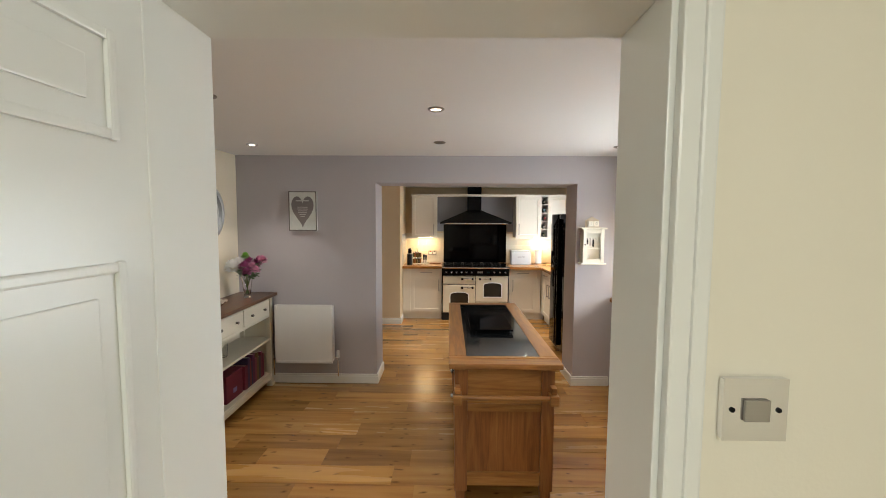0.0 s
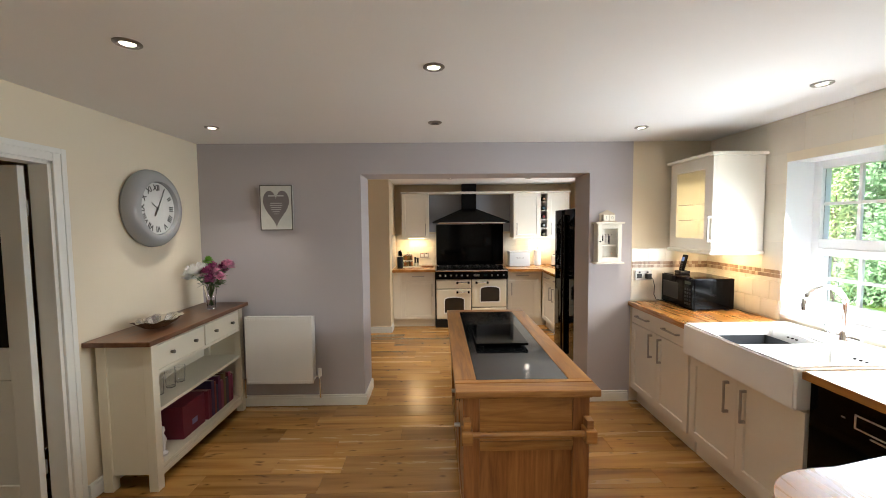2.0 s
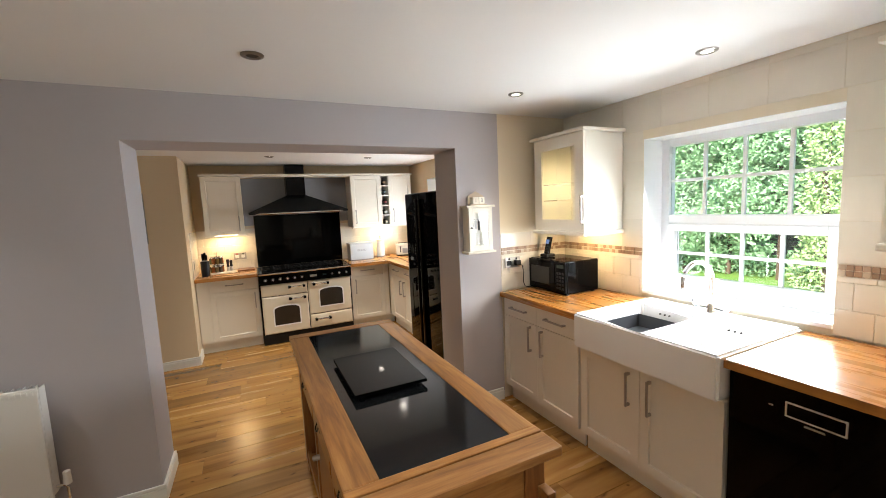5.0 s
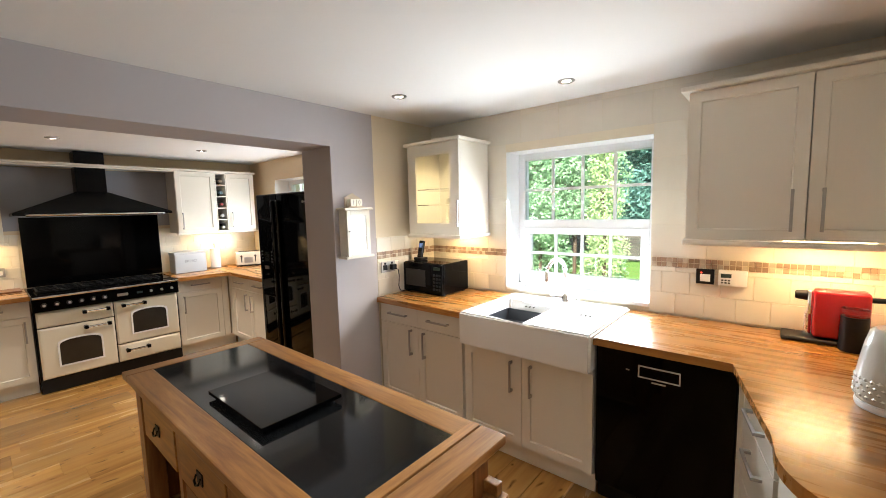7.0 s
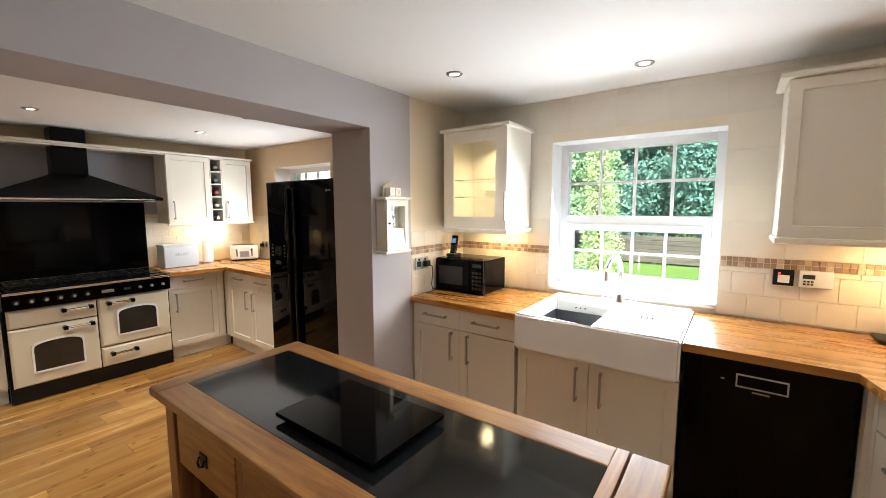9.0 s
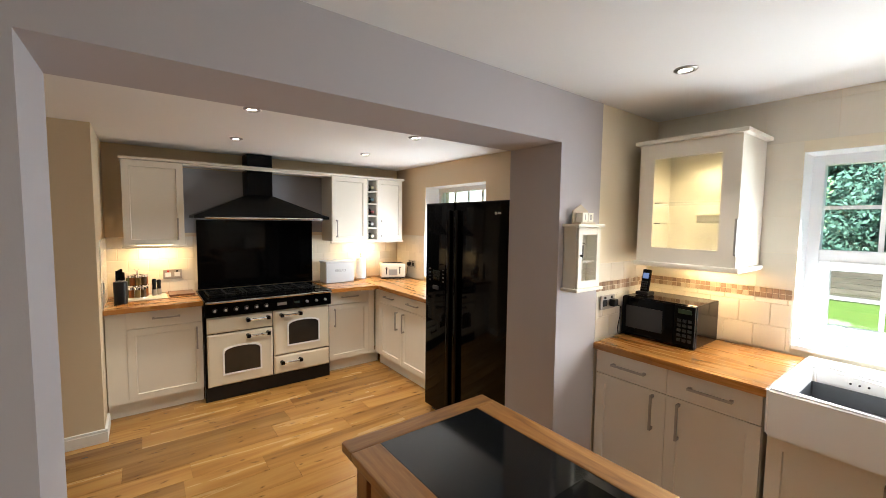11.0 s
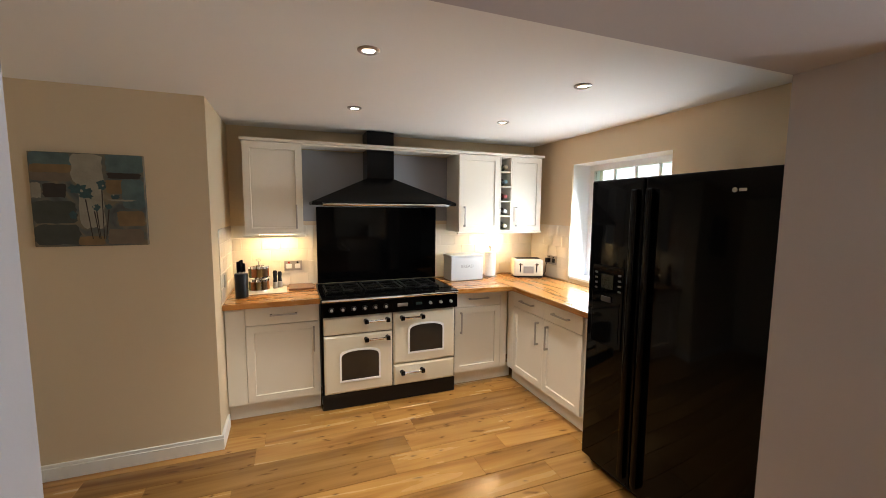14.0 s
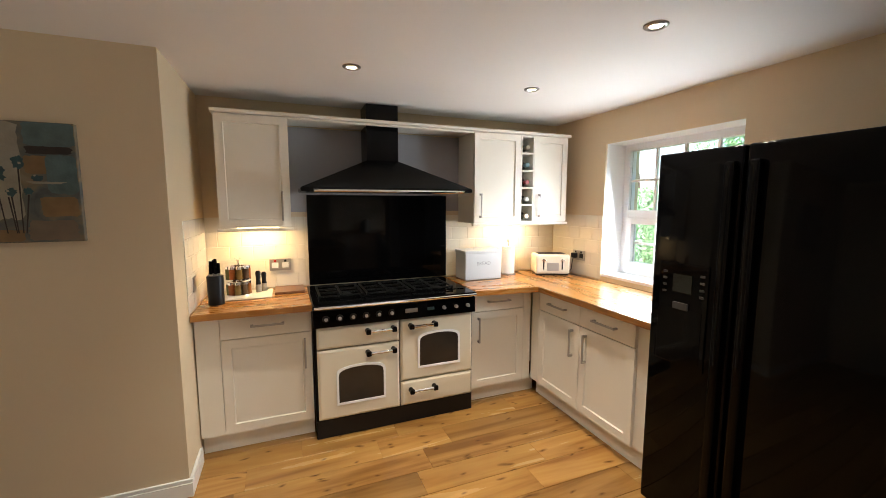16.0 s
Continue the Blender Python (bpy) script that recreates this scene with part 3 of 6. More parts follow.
# far kitchen
YC = 6.63
m = facing(-0.655, YC, 0)
base_unit(m, 0.645, [("door", 0.13, 0.645, 0.13, ZD, 0.60, 0.58, True), ("drawer", 0.13, 0.645, DR0, DR1, 0.39, 0.79, False), ("filler", 0, 0.13, 0.13, DR1, None, 0, False)],
          "ivory shaker base unit beside the range cooker", depth=0.55)
m = facing(1.112, YC, 0)
base_unit(m, 0.523, [("door", 0, 0.455, 0.13, ZD, 0.06, 0.58, True), ("drawer", 0, 0.455, DR0, DR1, 0.23, 0.79, False), ("filler", 0.455, 0.523, 0.13, DR1, None, 0, False)],
          "ivory shaker corner base unit", depth=0.55, foot=0.072)
m = facing(1.645, YC + 0.0, 0, EAST)
base_unit(m, 1.18, [("filler", 0, 0.10, 0.13, DR1, None, 0, False), ("door", 0.10, 0.55, 0.13, ZD, 0.485, 0.58, True), ("door", 0.55, 1.0, 0.13, ZD, 0.615, 0.58, True),
                    ("drawer", 0.10, 0.55, DR0, DR1, 0.325, 0.79, False), ("drawer", 0.55, 1.0, DR0, DR1, 0.775, 0.79, False)],
          "ivory shaker base unit under the side window", depth=0.58)


def worktop(name, outline, material, label, z0=0.862, z1=0.90):
    w = thing(name, (outline[0][0], outline[0][1], z0), label, "worktop")
    bm = bmesh.new()
    prism(bm, outline, z0, z1)
    es = [e for e in bm.edges if abs(e.verts[0].co.z - z1) < 1e-5 and abs(e.verts[1].co.z - z1) < 1e-5]
    bmesh.ops.bevel(bm, geom=es, offset=0.004, segments=2, affect="EDGES")
    part("board", bm, material, w)
    return w


worktop("worktop", [(1.708, 3.17), (XR - 0.012, 3.17), (XR - 0.012, YB - 0.012), (1.708, YB - 0.012)], M_TOPY, "oiled beech block worktop under the microwave")
worktop("corner_worktop", [(0.81, 1.122), (XR - 0.012, 1.122), (XR - 0.012, 2.318), (1.712, 2.318), (1.712, 1.737)] + round_end(0.335, 0.455), M_TOPY, "oiled beech corner worktop with a curved end")
worktop("worktop", [(-0.655, 6.555), (-0.008, 6.555), (-0.008, YF - 0.012), (-0.655, YF - 0.012)], M_TOPX, "oiled beech worktop beside the cooker")
corner_top = worktop("corner_worktop", [(1.108, 6.54), (1.604, 6.49), (1.604, YF - 0.012), (1.108, YF - 0.012)], M_TOPX, "oiled beech corner worktop in the far kitchen")
bm = bmesh.new()
prism(bm, [(1.6055, 5.45), (XF - 0.012, 5.45), (XF - 0.012, YF - 0.012), (1.6055, YF - 0.012)], 0.862, 0.90)
part("side_board", bm, M_TOPY, corner_top)

# ---- wall units ----


def wall_unit(m, w, doors, label, z0, z1, depth=0.31, name="wall_cabinet"):
    u = thing(name, m.translation, label, "cabinet", "wall units")
    part("body", bx(0, 0.022, z0, w, depth, z1), M_UNIT, u, m=m)
    for x0, x1, hx in doors:
        bm = bmesh.new()
        shaker(bm, x1 - x0 - 0.003, z1 - z0 - 0.004)
        d = part("door", bm, M_UNIT, u, m=m @ Matrix.Translation((x0 + 0.0015, 0, z0 + 0.002)))
        bm = bmesh.new()
        bar_handle(bm, hx, z0 + 0.14, 0.19, True)
        part("handle", bm, M_STEEL, d, "brushed steel bar handle", m=m)
    return u


def rail(name, bm, label, category="moulding"):
    u = thing(name, (0, 0, 0), label, category)
    return part("moulding", bm, M_UNIT, u)


YU, ZU0, ZU1 = 6.87, 1.365, 2.075
wall_unit(facing(-0.525, YU, 0), 0.425, [(0, 0.425, 0.375)], "ivory shaker wall unit beside the cooker hood", ZU0, ZU1)
wall_unit(facing(1.25, YU, 0), 0.42, [(0, 0.42, 0.05)], "ivory shaker wall unit beside the wine rack", ZU0, ZU1)
wall_unit(facing(1.80, YU, 0), 0.335, [(0, 0.335, 0.05)], "narrow ivory shaker wall unit beside the wine rack", ZU0, ZU1)
tp = thing("cornice", (0.8, YU, ZU1), "ivory cornice that bridges the wall units", "cornice")
part("board", bx(-0.54, YU - 0.02, ZU1 + 0.002, 2.155, YF - 0.012, ZU1 + 0.025, bev=0.006), M_UNIT, tp)
part("bridge", bx(-0.098, YU + 0.004, ZU1 - 0.012, 1.248, YU + 0.024, ZU1 + 0.001, bev=0.003), M_UNIT, tp)
for x0, x1 in ((-0.535, -0.085), (1.235, 2.145)):
    lp = thing("light_pelmet", (x0, YU, ZU0 - 0.03), "ivory pelmet strip under the wall units", "pelmet")
    part("strip", bx(x0, YU - 0.012, ZU0 - 0.022, x1, YU + 0.02, ZU0 - 0.002, bev=0.006), M_UNIT, lp)
for x in (-0.31, 1.70):
    tu = thing("strip_light", (x, 7.05, ZU0), "lit under-cabinet strip light", "light")
    part("tube", bx(x - 0.13, 7.03, ZU0 - 0.010, x + 0.13, 7.07, ZU0 - 0.001, bev=0.003), M_TUBE, tu)

rack = thing("wine_rack", (1.735, YU, ZU0), "ivory wine rack column holding five bottles", "wine rack")
bm = bmesh.new()
box(bm, 1.672, YU, ZU0, 1.682, YF - 0.012, ZU1)
box(bm, 1.788, YU, ZU0, 1.798, YF - 0.012, ZU1)
box(bm, 1.682, YF - 0.03, ZU0, 1.788, YF - 0.012, ZU1)
part("case", bm, M_UNIT, rack)
for i in range(6):
    z = ZU0 + i * (ZU1 - ZU0 - 0.012) / 5
    part("shelf", bx(1.682, YU + 0.001, z, 1.788, YF - 0.03, z + 0.012), M_UNIT, rack)
GLASSES = [mat("bottle_dark", (0.012, 0.02, 0.012), 0.12), mat("foil_gold", (0.35, 0.30, 0.22), 0.4, metal=0.6), mat("foil_grey", (0.45, 0.45, 0.45), 0.4), mat("foil_red", (0.25, 0.03, 0.03), 0.4), mat("foil_blue", (0.10, 0.16, 0.18), 0.4)]
for i in range(5):
    z = ZU0 + (i + 0.5) * (ZU1 - ZU0 - 0.012) / 5 + 0.002
    b = thing("wine_bottle", (1.735, 7.0, z - 0.045), "dark glass wine bottle lying in the rack", "bottle", "wine bottles")
    bm = bmesh.new()
    turned(bm, 0, 0, [(0.005, 0), (0.036, 0.004), (0.037, 0.012), (0.037, 0.19), (0.028, 0.215), (0.015, 0.235), (0.014, 0.27), (0.016, 0.272), (0.016, 0.285)], 16)
    mm = Matrix.Translation((1.735, 7.155, z - 0.019)) @ Matrix.Rotation(radians(90), 4, "X")
    part("bottle_body", bm, GLASSES[0], b, smooth=True, m=mm)
    bm = bmesh.new()
    turned(bm, 0, 0, [(0.0155, 0.24), (0.0165, 0.262), (0.018, 0.286), (0.0, 0.2865)], 16)
    part("foil", bm, GLASSES[1 + i % 4], b, smooth=True, m=mm)

# glazed wall unit beside the sink window
XG, GY1, GY0, GZ0, GZ1 = 2.02, 3.915, 3.40, 1.377, 2.063
gc = thing("glazed_cabinet", (XG, 3.65, GZ0), "ivory wall cabinet with a lit glazed door", "cabinet", "wall units")
bm = bmesh.new()
box(bm, XG + 0.022, GY0, GZ0, XR - 0.012, GY0 + 0.018, GZ1)
box(bm, XG + 0.022, GY1 - 0.018, GZ0, XR - 0.012, GY1, GZ1)
box(bm, XG + 0.022, GY0 + 0.018, GZ0, XR - 0.012, GY1 - 0.018, GZ0 + 0.018)
box(bm, XG + 0.022, GY0 + 0.018, GZ1 - 0.018, XR - 0.012, GY1 - 0.018, GZ1)
box(bm, XR - 0.022, GY0 + 0.018, GZ0 + 0.018, XR - 0.012, GY1 - 0.018, GZ1 - 0.018)
part("carcass", bm, M_UNIT, gc)
r = 0.085
bm = bmesh.new()
loops = []
for x, k in ((XG, 0.0), (XG, r), (XG + 0.02, r), (XG + 0.02, 0.0)):
    loops.append([bm.verts.new((x, y, z)) for y, z in ((GY0 + k, GZ0 + k), (GY1 - k, GZ0 + k), (GY1 - k, GZ1 - k), (GY0 + k, GZ1 - k))])
for a, b in zip(loops, loops[1:] + loops[:1]):
    for k in range(4):
        bm.faces.new((a[k], a[(k + 1) % 4], b[(k + 1) % 4], b[k]))
bmesh.ops.recalc_face_normals(bm, faces=bm.faces)
gd = part("door", bm, M_UNIT, gc)
gp = part("glass_panel", bx(XG + 0.008, GY0 + r, GZ0 + r, XG + 0.012, GY1 - r, GZ1 - r), M_GLASS, gd)
gp.visible_shadow = False
bm = bmesh.new()
bar_handle(bm, 0.515, GZ0 + 0.16, 0.19, True)
part("handle", bm, M_STEEL, gd, "brushed steel bar handle", m=facing(XG, GY1, 0, EAST))
for z in (1.60, 1.72):
    gs_ = part("glass_shelf", bx(XG + 0.03, GY0 + 0.019, z, XR - 0.024, GY1 - 0.019, z + 0.006), M_GLASS, gc)
    gs_.visible_shadow = False
bm = bmesh.new()
box(bm, XG - 0.03, GY0 - 0.03, GZ1 + 0.001, XR - 0.012, GY1 + 0.02, GZ1 + 0.024, 0.006)
part("cornice", bm, M_UNIT, gc)
bm = bmesh.new()
box(bm, XG - 0.02, GY0 - 0.02, GZ0 - 0.028, XG + 0.02, GY1 + 0.01, GZ0 - 0.001, 0.008)
box(bm, XG + 0.02, GY0 - 0.02, GZ0 - 0.028, XR - 0.012, GY0 + 0.015, GZ0 - 0.001, 0.008)
part("pelmet", bm, M_UNIT, gc)
tu = thing("strip_light", (2.25, 3.6, GZ0), "lit under-cabinet strip light", "light")
part("tube", bx(2.23, 3.47, GZ0 - 0.010, 2.27, 3.73, GZ0 - 0.001, bev=0.003), M_TUBE, tu)
dish = thing("serving_dish", (2.25, 3.58, 1.606), "cream dish on the glazed cabinet's shelf", "dish")
part("bowl", bx(2.18, 3.52, 1.607, 2.30, 3.66, 1.66, bev=0.012), M_FRAMEPAINT, dish)

# near wall units
XN = 2.10
m = facing(XN, 1.99, 0, EAST)
wall_unit(m, 0.46, [(0, 0.46, 0.41)], "ivory shaker wall unit over the coffee machine", 1.385, 2.115)
m = facing(XN, 1.528, 0, EAST)
wall_unit(m, 0.41, [(0, 0.41, 0.05)], "ivory shaker wall unit over the coffee machine", 1.385, 2.115)
cn = thing("cornice", (XN, 1.6, 2.115), "ivory cornice on the wall units", "cornice")
part("board", bx(XN - 0.035, 1.123, 2.117, XR - 0.012, 2.025, 2.141, bev=0.007), M_UNIT, cn)
lp = thing("light_pelmet", (XN, 1.6, 1.33), "ivory pelmet strip under the wall units", "pelmet")
bm = bmesh.new()
box(bm, XN - 0.014, 1.123, 1.353, XN + 0.02, 2.002, 1.383, 0.009)
box(bm, XN + 0.02, 1.965, 1.353, XR - 0.012, 2.002, 1.383, 0.009)
part("strip", bm, M_UNIT, lp)
tu = thing("strip_light", (2.25, 1.45, 1.385), "lit under-cabinet strip light", "light")
part("tube", bx(2.17, 1.30, 1.372, 2.21, 1.60, 1.384, bev=0.003), M_TUBE, tu)

# ---- cooker, hood, fridge ----
ck = thing("range_cooker", (0.56, 6.9, 0), "cream and black range cooker with gas hob and chrome handles", "cooker")
CX0, CX1, CY = -0.005, 1.10, 6.565
part("body", bx(CX0, CY + 0.025, 0.0, CX1, YF - 0.02, 0.868, bev=0.003), M_BLACK, ck)
part("plinth", bx(CX0 + 0.004, CY + 0.012, 0.004, CX1 - 0.004, CY + 0.025, 0.125, bev=0.002), M_BLACKM, ck)
bm = bmesh.new()
box(bm, CX0, CY - 0.035, 0.752, CX1, CY + 0.025, 0.868, 0.008)
panel = part("control_panel", bm, M_BLACK, ck)
bm = bmesh.new()
box(bm, CX0, CY - 0.05, 0.870, CX1, YF - 0.02, 0.900, 0.006)
hob = part("hob", bm, M_BLACK, ck)
bm = bmesh.new()
sweep(bm, [(CX0 + 0.005, CY - 0.055, 0.882), (CX1 - 0.005, CY - 0.055, 0.882)], 0.011, 10)
part("hob_rail", bm, M_CHROME, ck, "chrome towel rail", smooth=True)
for i in range(6):
    cx = CX0 + 0.075 + i * 0.083
    bm = bmesh.new()
    cyl(bm, cx, 0.81, CY - 0.062, CY - 0.035, 0.010, 0.013, 16, "y", 0.002)
    part("knob", bm, M_KNOB, ck, smooth=True)
    bm = bmesh.new()
    cyl(bm, cx, 0.81, CY - 0.050, CY - 0.034, 0.020, 0.022, 18, "y", 0.002)
    part("knob_skirt", bm, M_BLACKM, ck, smooth=True)
for cx in (CX0 + 0.86, CX0 + 0.95, CX0 + 1.04):
    bm = bmesh.new()
    cyl(bm, cx, 0.81, CY - 0.062, CY - 0.035, 0.010, 0.013, 16, "y", 0.002)
    part("knob", bm, M_KNOB, ck, smooth=True)
bm = bmesh.new()
box(bm, 0.58, CY - 0.0385, 0.797, 0.665, CY - 0.034, 0.824, 0.004)
part("badge", bm, M_STEEL, ck, "oval steel badge")
part("clock_display", bx(0.735, CY - 0.0385, 0.80, 0.785, CY - 0.034, 0.822, bev=0.002), mat("display", (0.03, 0.05, 0.05), 0.1), ck)


def arch(x0, x1, z0, z1, rise, n=12):
    """Outline of an arched window, in x and z."""
    pts = [(x0, z0), (x1, z0)]
    for i in range(n + 1):
        a = math.pi * i / n
        u = (1 + math.cos(a)) / 2
        pts.append((x0 + (x1 - x0) * u, z1 - rise + rise * math.sin(a) ** 0.62))
    return pts


def oven_door(name, x0, x1, z0, z1, window, handle):
    bm = bmesh.new()
    fs = box(bm, x0, CY, z0, x1, CY + 0.024, z1)
    bmesh.ops.inset_individual(bm, faces=[fs[2]], thickness=0.004, depth=0.0)
    bmesh.ops.inset_individual(bm, faces=[fs[2]], thickness=0.020, depth=0.009)
    d = part(name, bm, M_ENAMEL, ck)
    if window:
        a = arch(*window)
        inner = arch(window[0] + 0.014, window[1] - 0.014, window[2] + 0.014, window[3] - 0.014, window[4])
        bm = bmesh.new()
        o = [bm.verts.new((x, CY - 0.0095, z)) for x, z in a]
        p = [bm.verts.new((x, CY - 0.017, z)) for x, z in a]
        q = [bm.verts.new((x, CY - 0.017, z)) for x, z in inner]
        s = [bm.verts.new((x, CY - 0.010, z)) for x, z in inner]
        n = len(a)
        for i in range(n):
            j = (i + 1) % n
            for u, v in ((o, p), (p, q), (q, s)):
                bm.faces.new((u[i], u[j], v[j], v[i]))
        bmesh.ops.recalc_face_normals(bm, faces=bm.faces)
        part("window_trim", bm, M_CERAMIC, d, "white window trim", smooth=True)
        bm = bmesh.new()
        bm.faces.new([bm.verts.new((x, CY - 0.0115, z)) for x, z in inner])
        part("oven_window", bm, M_OVENGLASS, d, "dark oven glass")
    hx0, hx1, hz = handle
    bm = bmesh.new()
    sweep(bm, [(hx0, CY - 0.05, hz), (hx1, CY - 0.05, hz)], 0.010, 10)
    h = part("handle", bm, M_CHROME, d, "chrome rail handle", smooth=True)
    for hx in (hx0, hx1):
        bm = bmesh.new()
        cyl(bm, hx, hz, CY - 0.055, CY - 0.008, 0.017, 0.017, 14, "y", 0.003)
        box(bm, hx - 0.016, CY - 0.064, hz - 0.016, hx + 0.016, CY - 0.036, hz + 0.016, 0.006)
        part("handle_end", bm, M_BLACK, d)
    return d


oven_door("grill_door", 0.012, 0.543, 0.605, 0.745, None, (0.33, 0.50, 0.70))
oven_door("oven_door", 0.012, 0.543, 0.135, 0.595, (0.125, 0.445, 0.225, 0.485, 0.055), (0.33, 0.50, 0.555))
oven_door("oven_door", 0.553, 1.085, 0.315, 0.745, (0.672, 0.988, 0.39, 0.645, 0.055), (0.62, 0.79, 0.70))
oven_door("warming_drawer", 0.553, 1.085, 0.135, 0.305, None, (0.62, 0.79, 0.245))
part("trivet_tray", bx(0.05, 6.66, 0.9005, 1.07, 7.10, 0.904, bev=0.001), M_BLACK, ck)
for gx0, gx1 in ((0.05, 0.33), (0.36, 0.66), (0.70, 0.98)):
    for y in (6.68, 6.79, 6.90, 7.01):
        part("pan_bar", bx(gx0, y - 0.006, 0.914, gx1, y + 0.006, 0.923, bev=0.003), M_IRON, ck)
    for x in (gx0, (gx0 + gx1) / 2, gx1):
        bm = bmesh.new()
        prism(bm, [(x - 0.006, 6.675), (x + 0.006, 6.675), (x + 0.006, 7.015), (x - 0.006, 7.015)], 0.9135, 0.9245)
        part("pan_bar", bm, M_IRON, ck)
    for x in (gx0, gx1):
        for y in (6.69, 7.0):
            part("pan_foot", bx(x - 0.007, y - 0.007, 0.904, x + 0.007, y + 0.007, 0.9135), M_IRON, ck)
    for y in (6.75, 6.94):
        bm = bmesh.new()
        cyl(bm, (gx0 + gx1) / 2 + 0.04 * (1 if y < 6.8 else -1), y, 0.904, 0.912, 0.045, 0.038, 20, "z", 0.003)
        part("burner", bm, M_IRON, ck, smooth=True)

sp = thing("splashback", (0.56, YF - 0.01, 0.9), "black glass splashback behind the cooker", "splashback")
part("panel", bx(0.015, YF - 0.018, 0.905, 1.132, YF - 0.010, 1.585, bev=0.002), M_BLACK, sp)
gw = structure("trim_recess", bx(-0.10, YF - 0.009, 1.46, 1.25, YF, 2.07), M_GREY, "grey painted recess behind the hood", "wall")

hd = thing("cooker_hood", (0.54, 6.95, 1.59), "black chimney cooker hood with a chrome front rail", "cooker hood")
bm = bmesh.new()
HX0, HX1, HYF = -0.04, 1.16, 6.72
v0 = [bm.verts.new(p) for p in ((HX0, HYF, 1.60), (HX1, HYF, 1.60), (HX1, YF - 0.01, 1.60), (HX0, YF - 0.01, 1.60))]
v1 = [bm.verts.new(p) for p in ((HX0, HYF, 1.625), (HX1, HYF, 1.625), (HX1, YF - 0.01, 1.625), (HX0, YF - 0.01, 1.625))]
v2 = [bm.verts.new(p) for p in ((0.425, 6.96, 1.83), (0.67, 6.96, 1.83), (0.67, YF - 0.01, 1.83), (0.425, YF - 0.01, 1.83))]
bm.faces.new(v0[::-1])
for a, b in ((v0, v1), (v1, v2)):
    for i in range(4):
        bm.faces.new((a[i], a[(i + 1) % 4], b[(i + 1) % 4], b[i]))
bm.faces.new(v2)
bmesh.ops.bevel(bm, geom=list(bm.edges), offset=0.003, segments=2, affect="EDGES")
part("canopy", bm, M_HOOD, hd)
part("chimney", bx(0.43, 6.965, 1.831, 0.665, YF - 0.01, CEILF - 0.006, bev=0.003), M_HOOD, hd)
bm = bmesh.new()
sweep(bm, [(HX0 + 0.08, HYF - 0.022, 1.602), (HX1 - 0.08, HYF - 0.022, 1.602)], 0.011, 10)
part("front_rail", bm, M_CHROME, hd, "chrome front rail", smooth=True)
for x in (HX0 + 0.09, HX1 - 0.09):
    part("rail_end", bx(x - 0.012, HYF - 0.03, 1.60, x + 0.012, HYF, 1.618, bev=0.003), M_BLACKM, hd)

FX, FY0, FY1, FZ = 1.477, 4.41, 5.405, 1.743
fr = thing("fridge_freezer", (1.85, 4.9, 0), "tall black gloss side-by-side fridge freezer", "fridge")
part("case", bx(FX + 0.075, FY0 + 0.005, 0.03, XF - 0.02, FY1 - 0.005, FZ - 0.015, bev=0.006), M_BLACKM, fr)
part("plinth", bx(FX + 0.06, FY0 + 0.02, 0.0, FX + 0.12, FY1 - 0.02, 0.06), M_BLACKM, fr)
FM = 5.03
for nm, a, b in (("fridge_door", FY0, FM - 0.004), ("freezer_door", FM + 0.004, FY1)):
    bm = bmesh.new()
    box(bm, FX, a, 0.055, FX + 0.07, b, FZ, 0.012, 3)
    d = part(nm, bm, M_BLACK, fr, smooth=True)
    hy = FM - 0.045 if nm == "fridge_door" else FM + 0.045
    bm = bmesh.new()
    box(bm, FX - 0.028, hy - 0.02, 0.10, FX + 0.004, hy + 0.02, FZ - 0.06, 0.012, 3)
    part("door_handle", bm, M_BLACK, d, smooth=True)
disp = part("dispenser", bx(FX - 0.006, 5.13, 0.80, FX + 0.002, 5.36, 1.26, bev=0.003), M_BLACK, fr, "black water and ice dispenser")
part("recess", bx(FX - 0.008, 5.15, 0.83, FX - 0.0055, 5.34, 1.06, bev=0.001), M_BLACK, disp)
part("display", bx(FX - 0.009, 5.20, 1.13, FX - 0.0055, 5.29, 1.21, bev=0.001), mat("grey_display", (0.012, 0.016, 0.014), 0.2), disp)
part("paddle", bx(FX - 0.016, 5.21, 1.055, FX - 0.0075, 5.28, 1.085, bev=0.002), M_BTN, disp)
for y in (5.155, 5.33):
    for z in (1.125, 1.155, 1.185, 1.215):
        part("button", bx(FX - 0.009, y - 0.010, z - 0.005, FX - 0.0055, y + 0.010, z + 0.005, bev=0.002), M_BTN, disp)
part("badge", bx(FX - 0.003, 4.545, 1.652, FX + 0.001, 4.573, 1.664, bev=0.001), M_STEEL, fr, "small silver badge")
bm = bmesh.new()
cyl(bm, 4.590, 1.658, FX - 0.003, FX + 0.001, 0.010, 0.010, 16, "x")
part("badge_disc", bm, M_STEEL, fr, "small silver disc")

# ---- island ----
IX0, IX1, IY0, IY1, IZ = 0.112, 0.757, 2.25, 3.925, 0.852
isl = thing("kitchen_island", (0.42, 3.1, 0), "oak kitchen island with an inset black glass top", "kitchen island")
f = 0.105
GX0, GX1, GI0, GI1 = IX0 + 0.105, IX1 - 0.103, IY0 + 0.135, IY1 - 0.08
part("top_rail", bx(IX0, IY0, IZ - 0.032, IX1, GI0 - 0.040, IZ, bev=0.006), M_OAK, isl)
part("top_rail", bx(IX0, GI0 - 0.034, IZ - 0.032, IX1, GI0, IZ, bev=0.003), M_OAK, isl)
part("top_rail", bx(IX0, GI1, IZ - 0.032, IX1, IY1, IZ, bev=0.006), M_OAK, isl)
